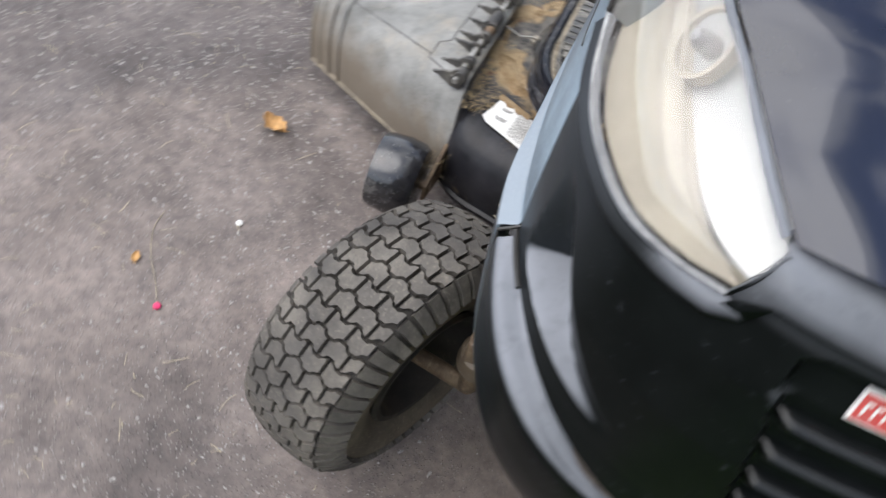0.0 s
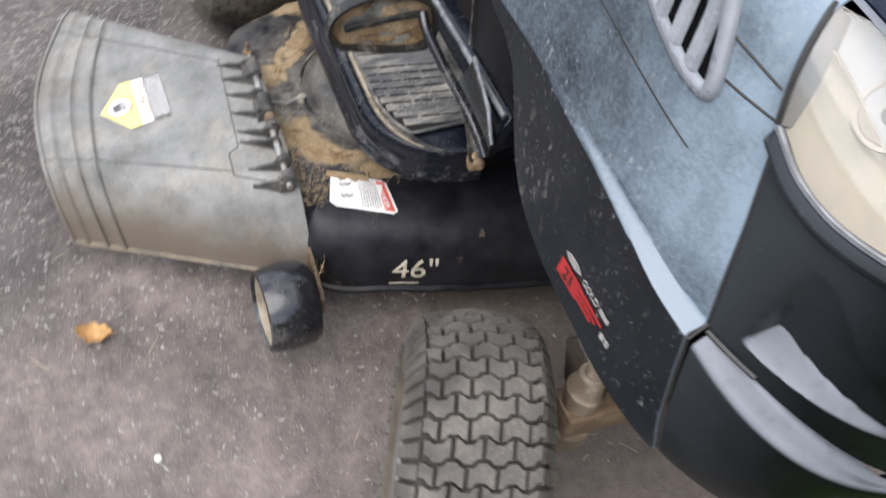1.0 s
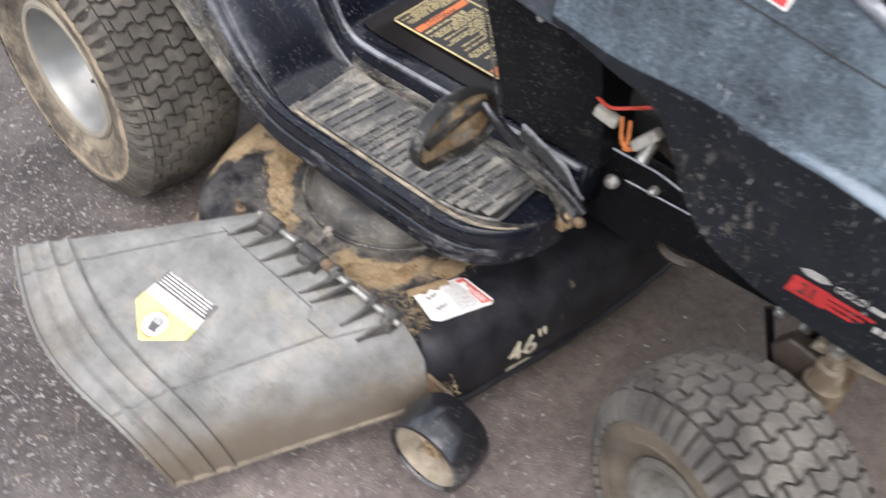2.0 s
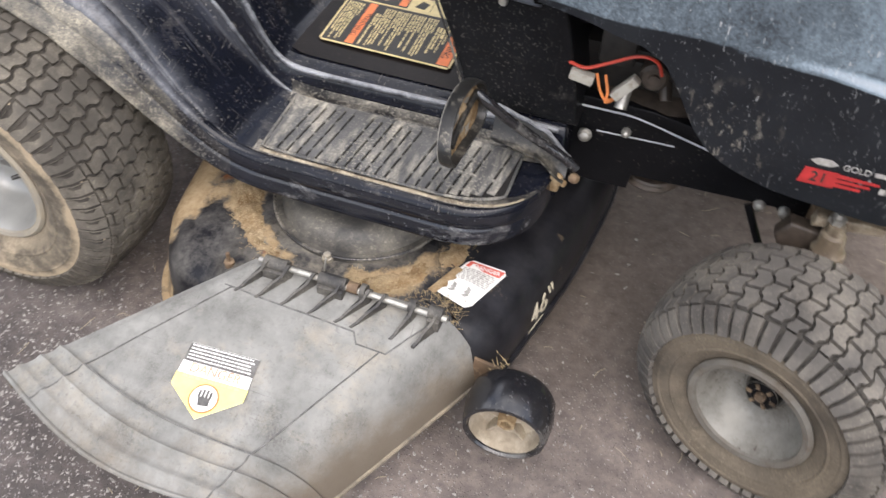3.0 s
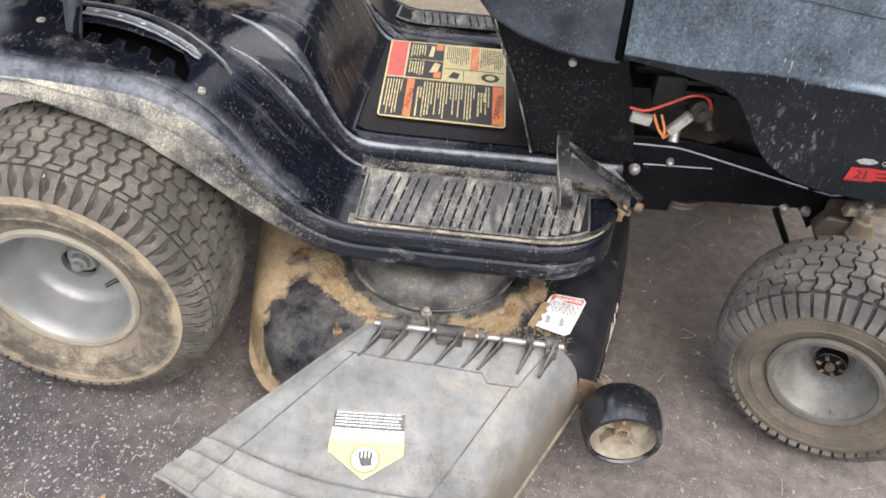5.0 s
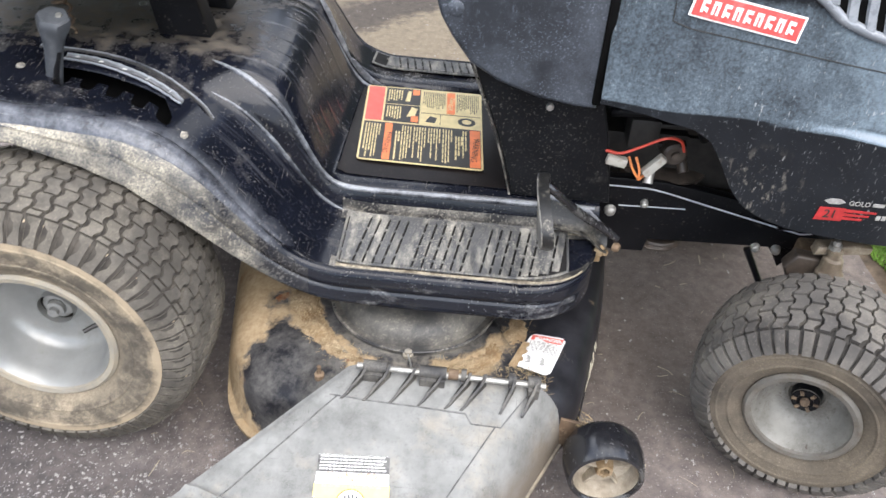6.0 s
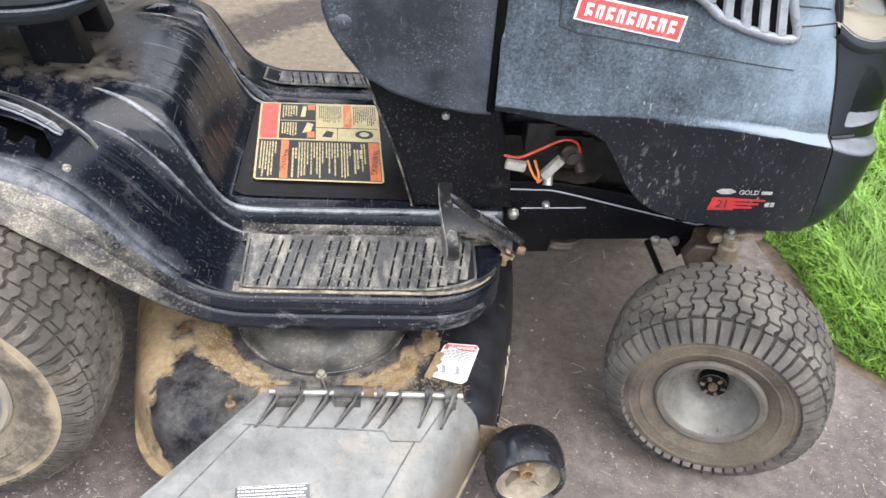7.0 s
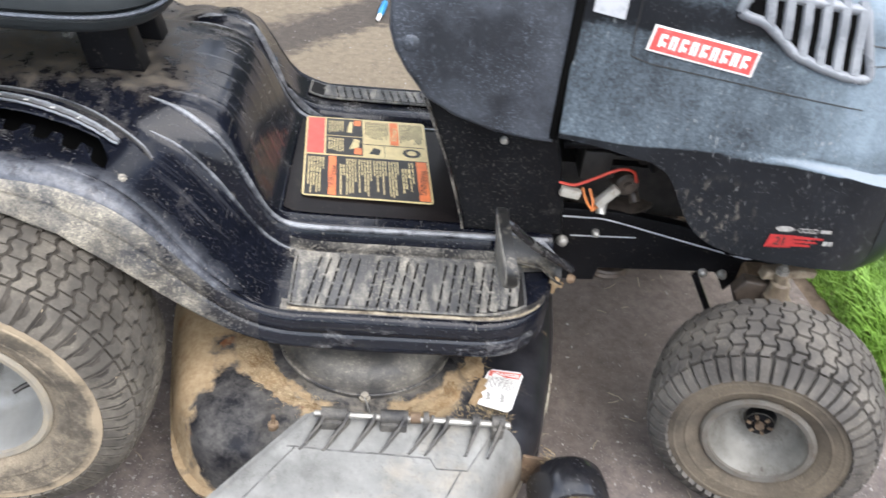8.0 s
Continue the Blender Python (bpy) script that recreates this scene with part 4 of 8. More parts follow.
def front_wheel(centre, out):
    w, lipx = make_wheel("front_wheel", "turf tyre on grey steel rim, steered to one side", centre, out, 0.189, 0.075, 0.084, 50, 4, 0.0090, 0.0062, 0.0030, 0.050, 0.024, tractor, 0.03, 0.0028, True, 1, M_SIDEWALL_FRONT, M_RIM_FRONT, 0.46)
    c = Vector(centre)
    bm = revolve([(lipx - 0.054, 0.026), (lipx - 0.036, 0.0245), (lipx - 0.030, 0.0225), (lipx - 0.028, 0.014), (lipx - 0.030, 0.012), (lipx - 0.0305, 0.0)], c, out, (0, 0, 1), 28)
    part("hub_cap", bm, M_BLACK, w, "dark greasy axle cap")
    o = Vector(out)
    part("hub_ring", revolve([(lipx - 0.050, 0.031), (lipx - 0.045, 0.0325), (lipx - 0.043, 0.029), (lipx - 0.046, 0.0265)], c, out, (0, 0, 1), 32), M_RIM_FRONT, w)
    side, up = o.cross(Vector((0, 0, 1))).normalized(), Vector((0, 0, 1))
    for k in range(6):
        a = 2 * math.pi * k / 6
        d = math.cos(a) * side + math.sin(a) * up
        part("cap_notch", box((0.013, -0.0028, -0.001), (0.0215, 0.0028, 0.0022), 0.0008, m=basis(c + o * (lipx - 0.0285), d, o.cross(d))), M_RUSTY, w)
    part("axle_end", revolve([(lipx - 0.031, 0.0075), (lipx - 0.024, 0.0075), (lipx - 0.023, 0.005), (lipx - 0.023, 0.0)], c, out, (0, 0, 1), 12), M_RUSTY, w)
    return w


def rear_wheel(centre, out):
    w, lipx = make_wheel("rear_wheel", "wide rear turf tyre with clay-stained sidewall on grey rim", centre, out, 0.256, 0.104, 0.120, 62, 5, 0.0062, 0.0066, 0.0050, 0.078, 0.03, tractor, 0.02, 0.0005, False, 1)
    c, o = Vector(centre), Vector(out)
    face = lipx - 0.078
    bm = revolve([(face, 0.026), (face + 0.010, 0.024), (face + 0.012, 0.016), (face + 0.010, 0.013)], c, o, (0, 0, 1), 28)
    part("hub", bm, M_RIM, w)
    bm = revolve([(face + 0.012, 0.0145), (face + 0.0205, 0.0145), (face + 0.0215, 0.010), (face + 0.022, 0.0085), (face + 0.030, 0.0085), (face + 0.031, 0.0)], c, o, (0, 0, 1), 12)
    part("axle_bolt", bm, M_RIM, w, "washer and axle bolt")
    d = Vector((0.093, 0, 0.02)).normalized()
    p = c + o * (lipx - 0.022) + d * 0.106
    bm = tube([p, p + (o * 0.012 - d * 0.02), p + (o * 0.022 - d * 0.030)], [0.005, 0.004, 0.0035], 10)
    part("valve_stem", bm, M_INK, w, "black rubber valve stem")
    return w


right_out, left_out = axle_out(STEER, CAMBER, -1), axle_out(STEER, CAMBER, 1)
fc = front_lip - right_out * 0.069
front_wheel((fc.x, fc.y, fc.z), right_out)
front_wheel((fc.x - 0.03, -fc.y, fc.z), left_out)
rear_wheel((0.004, -0.367, 0.252), (0, -1, 0))
rear_wheel((0.004, 0.367, 0.252), (0, 1, 0))


# ---- mower deck ----
def densify2(poly, n=6):
    return [(a + (c - a) * k / n, b + (d - b) * k / n) for (a, b), (c, d) in zip(poly, poly[1:] + poly[:1]) for k in range(n)]


def deck_outline():
    pts = [(0.200, -0.02), (0.214, -0.12), (0.233, -0.22), (0.254, -0.32), (0.284, -0.412), (0.338, -0.470), (0.42, -0.477), (0.56, -0.462), (0.72, -0.452), (0.815, -0.440), (0.864, -0.395),
           (0.891, -0.295), (0.917, -0.18), (0.934, -0.052), (0.944, 0.10), (0.925, 0.30), (0.82, 0.50), (0.60, 0.60), (0.38, 0.50), (0.25, 0.28), (0.20, 0.10)]
    return catmull([(x, y, 0) for x, y in pts], 5, True)


DECK_Z = (0.074, 0.080, 0.083, 0.110, 0.140, 0.165, 0.185, 0.199, 0.206)
DECK_FRONT = (-0.006, -0.006, 0.0, -0.003, -0.002, 0.005, 0.017, 0.045, 0.115)
DECK_SIDE = (-0.006, -0.006, 0.0, 0.004, 0.006, 0.010, 0.018, 0.030, 0.050)
DECK_REAR = (-0.004, -0.004, 0.0, 0.003, 0.008, 0.018, 0.034, 0.062, 0.110)
DECK_CORNER = (-0.006, -0.006, 0.006, 0.016, 0.019, 0.026, 0.052, 0.088, 0.135)


def mower_deck():
    ring = deck_outline()
    mid = Vector((0.58, 0.02, 0))
    rows = []
    for z, f_front, f_side, f_rear, f_corner in zip(DECK_Z, DECK_FRONT, DECK_SIDE, DECK_REAR, DECK_CORNER):
        row = []
        for p in ring:
            front = smooth01((p.x - 0.80) / 0.07)
            corner = smooth01((-p.y - 0.35) / 0.05) * smooth01((0.44 - p.x) / 0.06)
            rear = smooth01((0.38 - p.x) / 0.06) * (1 - corner)
            dist = front * f_front + corner * f_corner + rear * f_rear + (1 - front - corner - rear) * f_side
            way = (mid - p).normalized()
            if front > 0:
                way = way.lerp(Vector((-1, 0, 0)), front).normalized()
            q = p + way * dist
            row.append(Vector((q.x, q.y, z + 0.0025 * noise.noise((q.x * 9, q.y * 9, z * 9)) + (0.004 * noise.noise((q.x * 40, q.y * 40, 1)) if z < 0.09 else 0))))
        rows.append(row)
    last = rows[-1]
    for k in (0.8, 0.6, 0.4, 0.2, 0.02):
        rows.append([Vector((mid.x + (p.x - mid.x) * k, mid.y + (p.y - mid.y) * k, 0.2065 + 0.001 * noise.noise((p.x * 20 * k, p.y * 20 * k, 0)))) for p in last])
    deck = part("mower_deck", grid(rows, wrap_v=True), M_DECK, tractor, "stamped steel mower deck, faded black under caked clippings")
    thicken(deck, 0.003, split=False)
    # pulley cover with its flange
    c = Vector((0.575, -0.222, 0))
    bm = revolve([(0.206, 0.150), (0.2115, 0.149), (0.2125, 0.143), (0.212, 0.136), (0.226, 0.131), (0.240, 0.120), (0.246, 0.10), (0.248, 0.0)], c, (0, 0, 1), (1, 0, 0), 72)
    part("pulley_cover", bm, M_COVER, deck, "dusty black domed pulley cover")
    bm = tube([c + Vector((0.148 * math.cos(a), 0.148 * math.sin(a), 0.2125)) for a in [radians(185 + 3 * q) for q in range(58)]], 0.0026, 6)
    part("cover_flange", bm, M_DUSTBAND, deck)
    bm = revolve([(0.206, 0.009), (0.211, 0.009), (0.2125, 0.0065), (0.217, 0.0060), (0.2185, 0.0)], (0.578, -0.372, 0), (0, 0, 1), (1, 0, 0), 12)
    part("cover_bolt", bm, M_LIPDUST, deck, "cover bolt")
    bm = revolve([(0.196, 0.0080), (0.2075, 0.0080), (0.209, 0.0034), (0.225, 0.0032), (0.226, 0.0)], (0.442, -0.433, 0), (0, 0, 1), (1, 0, 0), 12)
    part("deck_stud", bm, M_RUSTY, deck, "dusty threaded stud")
    bm = tube([(0.578, -0.376, 0.214), (0.586, -0.40, 0.211), (0.588, -0.43, 0.222)], 0.0018, 6)
    part("hinge_spring", bm, M_STEEL, deck)
    # caked clippings in a crescent round the cover, on the rear wall and behind the hinge
    rnd = random.Random(4)
    bm = bmesh.new()
    rows = []
    for i in range(190):
        deg = 150 + 212 * i / 189
        a = radians(deg)
        thick = interp(deg, [(150, 0.3), (178, 0.8), (192, 1.5), (212, 1.15), (222, 0.55), (246, 0.45), (258, 0.1), (264, -0.6), (284, -0.6), (292, 0.35), (310, 0.7), (338, 0.75), (352, 0.45), (362, 0.1)])
        wide = interp(deg, [(150, 0.8), (190, 1.25), (214, 1.1), (226, 0.75), (256, 0.6), (290, 0.7), (325, 1.15), (362, 0.9)])
        row = []
        for j in range(19):
            t = j / 18
            r = 0.192 + wide * 0.044 * (t - 0.5) + 0.010 * noise.noise((a * 4, 0, 7)) + 0.004 * noise.noise((a * 19, t * 3, 7))
            h = math.sin(math.pi * t) ** 0.8 * (0.010 + 0.009 * noise.noise((a * 6, t * 2, 1)) + 0.006 * noise.noise((a * 28, t * 8, 3)) + 0.003 * noise.noise((a * 80, t * 24, 3)))
            row.append(c + Vector((r * math.cos(a), r * math.sin(a), 0.2045 + max(-0.003, h * thick * 0.6))))
        rows.append(row)
    part("clipping_crust", grid(rows, bm=bm), M_CLAY, deck, "crust of dried tan grass clippings", sharp=80)
    bm = bmesh.new()
    for i in range(1300):
        x = 0.62 + 0.19 * rnd.random() ** 1.2
        y = -0.428 + 0.050 * rnd.random() ** 1.5
        if i % 2:
            ang, rad = radians(rnd.choice((175 + 45 * rnd.random(), 175 + 45 * rnd.random(), 215 + 40 * rnd.random(), 290 + 65 * rnd.random()))), 0.172 + 0.050 * rnd.random()
            x, y = 0.575 + rad * math.cos(ang), -0.222 + rad * math.sin(ang)
        a = rnd.random() * math.pi
        l = 0.003 + 0.007 * rnd.random()
        p = Vector((x, y, 0.2075 + 0.008 * rnd.random()))
        d = Vector((math.cos(a), math.sin(a), 0.5 * (rnd.random() - 0.3))) * l
        s = Vector((-math.sin(a), math.cos(a), 0.2)) * 0.0003
        bm.faces.new([bm.verts.new(q) for q in (p - s, p + s, p + d + s, p + d - s)])
    tagged(part("grass_litter", bm, M_FIBRE, deck, "loose dry clippings along the hinge"), kind="stuff")
    # deck size and danger label
    def front_x(y, z):
        others = sorted((p for p in ring if p.x > 0.8), key=lambda p: p.y)
        x = interp(y, [(p.y, p.x) for p in others])
        return x - interp(z, list(zip(DECK_Z, DECK_FRONT))[2:])

    text = lettering("46\"", 0.052, Matrix.Identity(4), M_PALE, deck, "size_lettering", 0.0006)
    for v in text.data.vertices:
        u, w, d = v.co
        yy, zz = -0.2735 + u, 0.1300 + w * 1.05 + 0.05 * u
        v.co = (front_x(yy, zz) + 0.0035 + d, yy, zz + d)
    bar = prism(densify2([(-0.310, 0.0955), (-0.265, 0.0975), (-0.265, 0.0995), (-0.310, 0.0975)]), lambda a, b, d: (front_x(a, b) + 0.003 + d, a, b), 0, 0.001)
    part("lettering_bar", bar, M_PALE, deck)
    q = [Vector((0.783, -0.295, 0)), Vector((0.845, -0.290, 0)), Vector((0.811, -0.389, 0)), Vector((0.752, -0.372, 0))]
    u, v = (q[1] - q[0]), (q[3] - q[0])

    def on_label(a, b, d):
        p = q[0].lerp(q[1], a).lerp(q[3].lerp(q[2], a), b)
        return (p.x, p.y, 0.2085 + d - 0.020 * max(0.0, p.x - 0.80) / 0.045 * 0.5)

    part("danger_label", prism([(0, 0.08), (0.1, 0), (0.9, 0), (1, 0.08), (1, 0.9), (0.9, 1), (0.1, 1), (0, 0.9)], on_label, 0.0, 0.0012), M_WHITE, deck, "white and red danger label")
    part("label_band", prism([(0.06, 0.04), (0.94, 0.04), (0.94, 0.19), (0.06, 0.19)], on_label, 0.0013, 0.0020), M_RED, deck)
    bm = bmesh.new()
    for k in range(8):
        b0, a0 = 0.225 + 0.040 * k, 0.07
        while a0 < 0.88:
            l = 0.05 + 0.09 * rnd.random()
            a1 = min(a0 + l, 0.93)
            prism([(a0, b0), (a1, b0), (a1, b0 + 0.020), (a0, b0 + 0.020)], on_label, 0.0013, 0.0018, bm=bm)
            a0 += l + 0.03
    for cx, cy in ((0.3, 0.75), (0.68, 0.74)):
        for k in range(3):
            prism([(cx - 0.10 + 0.05 * k, cy - 0.12 + 0.07 * k), (cx + 0.02 + 0.04 * k, cy - 0.08 + 0.06 * k), (cx + 0.04, cy - 0.02 + 0.06 * k), (cx - 0.08, cy - 0.06 + 0.08 * k)], on_label, 0.0013, 0.0018, bm=bm)
    tagged(part("label_print", bm, M_FADED, deck), kind="stuff")
    rows = []
    for i in range(13):
        t = i / 12
        row = []
        for j in range(9):
            w = j / 8
            edge = 0.10 + 0.10 * noise.noise((t * 7, 2, 5)) + 0.16 * t * (1 - t)
            row.append(Vector(on_label(-0.10 + (0.10 + edge) * w, 0.30 + 0.78 * t, 0.0018 * math.sin(math.pi * min(1.0, w + 0.1)) + 0.0016 + 0.0008 * noise.noise((t * 30, w * 12, 1)))))
        rows.append(row)
    part("label_dirt", grid(rows), M_CLAY, deck, "tan dirt over the label's edge", sharp=80)
    mm = Matrix.Translation((0.814, -0.3065, 0.2095)) @ Matrix.Rotation(math.atan2(u.y, u.x), 4, "Z") @ Matrix.Rotation(radians(11), 4, "Y")
    lettering("DANGER", 0.0105, mm, M_WHITE, deck, "label_lettering", 0.0004)
    return deck


mower_deck()


# ---- discharge chute ----
def chute_plane(y):
    return 0.236 + 0.23 * (y + 0.43)


def chute_at(s, r):
    """s: 0 at the hinge, 1 at the mouth; r: 0 rear edge, 1 ridge, to 2 along the front flank."""
    ax, ay = 0.49 + (0.237 - 0.49) * s, -0.43 + (-0.705 + 0.43) * s
    bx, by = 0.775 + (0.600 - 0.775) * s, -0.43 + (-0.772 + 0.43) * s
    if r <= 1:
        x, y = ax + (bx - ax) * r, ay + (by - ay) * r
        y -= 0.030 * math.sin(math.pi * max(0, r)) * s * s
        z = chute_plane(y)
        if r < 0:
            x, y, z = ax - 0.004 * s, ay, chute_plane(ay)
            z += 0.035 * r * 10
        z -= 0.006 * smooth01((0.06 - r) / 0.06) if r >= 0 else 0.006
        return Vector((x, y, z))
    b = Vector((bx, by, chute_plane(by)))
    d = Vector((0.850, -0.415, 0.085)).lerp(Vector((0.675, -0.750, 0.055)), s)
    c = b.lerp(d, 0.42) + Vector((0.030, -0.004, 0.030))
    t = r - 1
    return b * (1 - t) ** 2 + c * 2 * t * (1 - t) + d * t * t


def chute():
    rows = []
    rs = [-0.1, -0.06, -0.02] + [0.0, 0.015, 0.03, 0.05, 0.08] + [0.1 + 0.9 * k / 22 for k in range(23)] + [1 + k / 14 for k in range(1, 15)]
    for i in range(81):
        s = i / 80
        row = []
        for r in rs:
            p = chute_at(s, r)
            rib = sum(math.exp(-((s - q) / 0.011) ** 2) for q in (0.79, 0.865, 0.945))
            p.z += 0.0055 * rib * (0.3 if r < 0 else 1.0)
            if r > 1:
                p.x += 0.0055 * rib
            p.z += 0.0012 * noise.noise((p.x * 14, p.y * 14, 3))
            row.append(p)
        rows.append(row)
    ob = part("discharge_chute", grid(rows), M_CHUTE, tractor, "weathered grey plastic discharge chute", sharp=60)
    thicken(ob, 0.004)
    # moulded panel lines
    lines = [[(0.20, 0.10), (0.20, 0.80), (0.245, 0.86), (0.245, 1.02), (0.0, 1.10)], [(0.20, 0.10), (0.20, 0.14), (0.78, 0.15), (0.78, 0.96), (0.245, 0.98)], [(0.78, 0.96), (1.0, 0.98)], [(0.78, 0.15), (1.0, 0.16)]]
    bm = bmesh.new()
    for line in lines:
        path = []
        for (s0, r0), (s1, r1) in zip(line, line[1:]):
            for k in range(14):
                p = chute_at(s0 + (s1 - s0) * k / 14, r0 + (r1 - r0) * k / 14)
                rib = sum(math.exp(-((s0 + (s1 - s0) * k / 14 - q) / 0.011) ** 2) for q in (0.79, 0.865, 0.945))
                path.append(p + Vector((0, 0, 0.0006 + 0.0055 * rib + 0.0012 * noise.noise((p.x * 14, p.y * 14, 3)))))
        path.append(chute_at(*line[-1]))
        tube(path, 0.0012, 6, bm)
    part("moulded_bead", bm, M_SEAMGREY, ob)
    edge = []
    for k in range(41):
        edge.append(chute_at(k / 40, 2.0) + Vector((0.001, 0, 0.002)))
    part("lower_edge", tube(edge, 0.0035, 6), M_CHUTE_EDGE, ob, "mud-stained lower edge")
    edge = [chute_at(1.0, r) for r in rs[3:]]
    part("mouth_edge", tube(edge, 0.0035, 8), M_CHUTE, ob)
    # hinge: rod, knuckles, gusset fins
    y, z = -0.442, 0.246
    part("hinge_rod", tube([(0.505, y, z), (0.80, y - 0.004, z - 0.002)], 0.0048, 12), M_STEEL, ob, "bare steel hinge rod")
    for x0, x1 in ((0.515, 0.552), (0.603, 0.645), (0.668, 0.676), (0.742, 0.752), (0.772, 0.792)):
        bm = tube([(x0, y, z), (x1, y, z)], 0.0105, 14)
        box((x0 + 0.001, y - 0.016, z - 0.022), (x1 - 0.001, y + 0.004, z - 0.002), 0.002, bm)
        part("hinge_knuckle", bm, M_FIN, ob, "black plastic hinge knuckle")
    part("hinge_sleeve", tube([(0.648, y, z), (0.664, y, z)], 0.0085, 12), M_RUSTY, ob, "rusty sleeve")
    for k, x in enumerate((0.522, 0.556, 0.596, 0.640, 0.682, 0.706, 0.752, 0.786)):
        sk = -0.034 if k < 6 else -0.02
        hook = [(0.006, z - 0.012), (0.004, z + 0.004), (-0.004, z + 0.011), (-0.012, z + 0.008), (-0.017, z - 0.001), (-0.034, z - 0.0115), (-0.042, chute_plane(y - 0.042) + 0.003), (-0.050, chute_plane(y - 0.050) + 0.0012), (-0.050, chute_plane(y - 0.050) - 0.003), (-0.04, chute_plane(y - 0.04) - 0.002), (-0.01, z - 0.024)]
        w = 0.0022
        bm = prism(hook, lambda a, b, d, x=x, sk=sk: (x + d + sk * max(0.0, -a - 0.01) / 0.04, y + a, b), -w, w)
        part("hinge_fin", bm, M_FIN, ob)
    # warning label
    tl, tr, tip = Vector((0.469, -0.584, 0)), Vector((0.577, -0.578, 0)), Vector((0.530, -0.681, 0))
    u = (tr - tl).normalized()
    v = Vector((u.y, -u.x, 0))
    w, hgt = (tr - tl).length, (tip - (tl + tr) / 2).dot(v)
    lean = (tip - (tl + tr) / 2).dot(u)

    def on(a, b, d):
        p = tl + u * (a * w + lean * b * 1.0) + v * (b * hgt)
        bow = 0.0005
        return (p.x, p.y, chute_plane(p.y) + 0.0012 + d + bow)

    part("danger_label", prism([(0.03, 0), (0.97, 0), (1.0, 0.62), (0.5, 1.0), (0.0, 0.62)], on, 0, 0.0008), M_WHITE, ob, "pentagonal white and yellow danger label")
    part("label_field", prism([(0.0, 0.44), (1.0, 0.44), (1.0, 0.62), (0.5, 1.0), (0.0, 0.62)], on, 0.0009, 0.0013), M_YELLOW, ob)
    bm = bmesh.new()
    rnd = random.Random(8)
    for k in range(5):
        b0 = 0.020 + 0.048 * k
        a = 0.05
        while a < 0.9:
            l = 0.018 + 0.05 * rnd.random()
            prism([(a, b0), (min(a + l, 0.95), b0), (min(a + l, 0.95), b0 + 0.019), (a, b0 + 0.019)], on, 0.0010, 0.0014, bm=bm)
            a += l + 0.013
    part("label_field", prism([(0.02, 0.005), (0.98, 0.005), (0.985, 0.265), (0.015, 0.265)], on, 0.0009, 0.0010), M_LABELBLACK, ob)
    tagged(part("label_print", bm, M_WHITE, ob), kind="stuff")
    bm = bmesh.new()
    for k in range(9):
        a = 0.10 + 0.09 * k
        prism([(a, 0.455), (a + 0.07, 0.455), (a + 0.07, 0.49), (a, 0.49)], on, 0.0014, 0.0018, bm=bm)
    tagged(part("label_print", bm, M_CREAM, ob), kind="stuff")
    mid = Vector(on(0.5, 0.345, 0.0014))
    lettering("DANGER", 0.0190, basis(mid, Vector(on(0.9, 0.345, 0)) - Vector(on(0.1, 0.345, 0)), Vector(on(0.5, 0.2, 0)) - Vector(on(0.5, 0.5, 0))), M_FADEDORANGE, ob, "label_lettering", 0.0006)
    ring = [(0.5 + 0.20 * math.cos(a), 0.71 + 0.205 * math.sin(a)) for a in (2 * math.pi * q / 28 for q in range(28))]
    part("label_ring", prism(ring, on, 0.0014, 0.0017), M_ORANGE, ob)
    part("label_disc", prism([(0.5 + (a - 0.5) * 0.88, 0.71 + (b - 0.71) * 0.88) for a, b in ring], on, 0.0018, 0.0021), M_WHITE, ob)
    bm = bmesh.new()
    prism([(0.42, 0.70), (0.58, 0.69), (0.60, 0.80), (0.46, 0.82)], on, 0.0022, 0.0026, bm=bm)
    for k in range(4):
        a = 0.41 + 0.05 * k
        prism([(a, 0.58 + 0.02 * abs(k - 1.5)), (a + 0.03, 0.58 + 0.02 * abs(k - 1.5)), (a + 0.035, 0.71), (a + 0.005, 0.71)], on, 0.0022, 0.0026, bm=bm)
    part("label_symbol", bm, M_SEAMGREY, ob, "dark pictogram")
    return ob


chute()


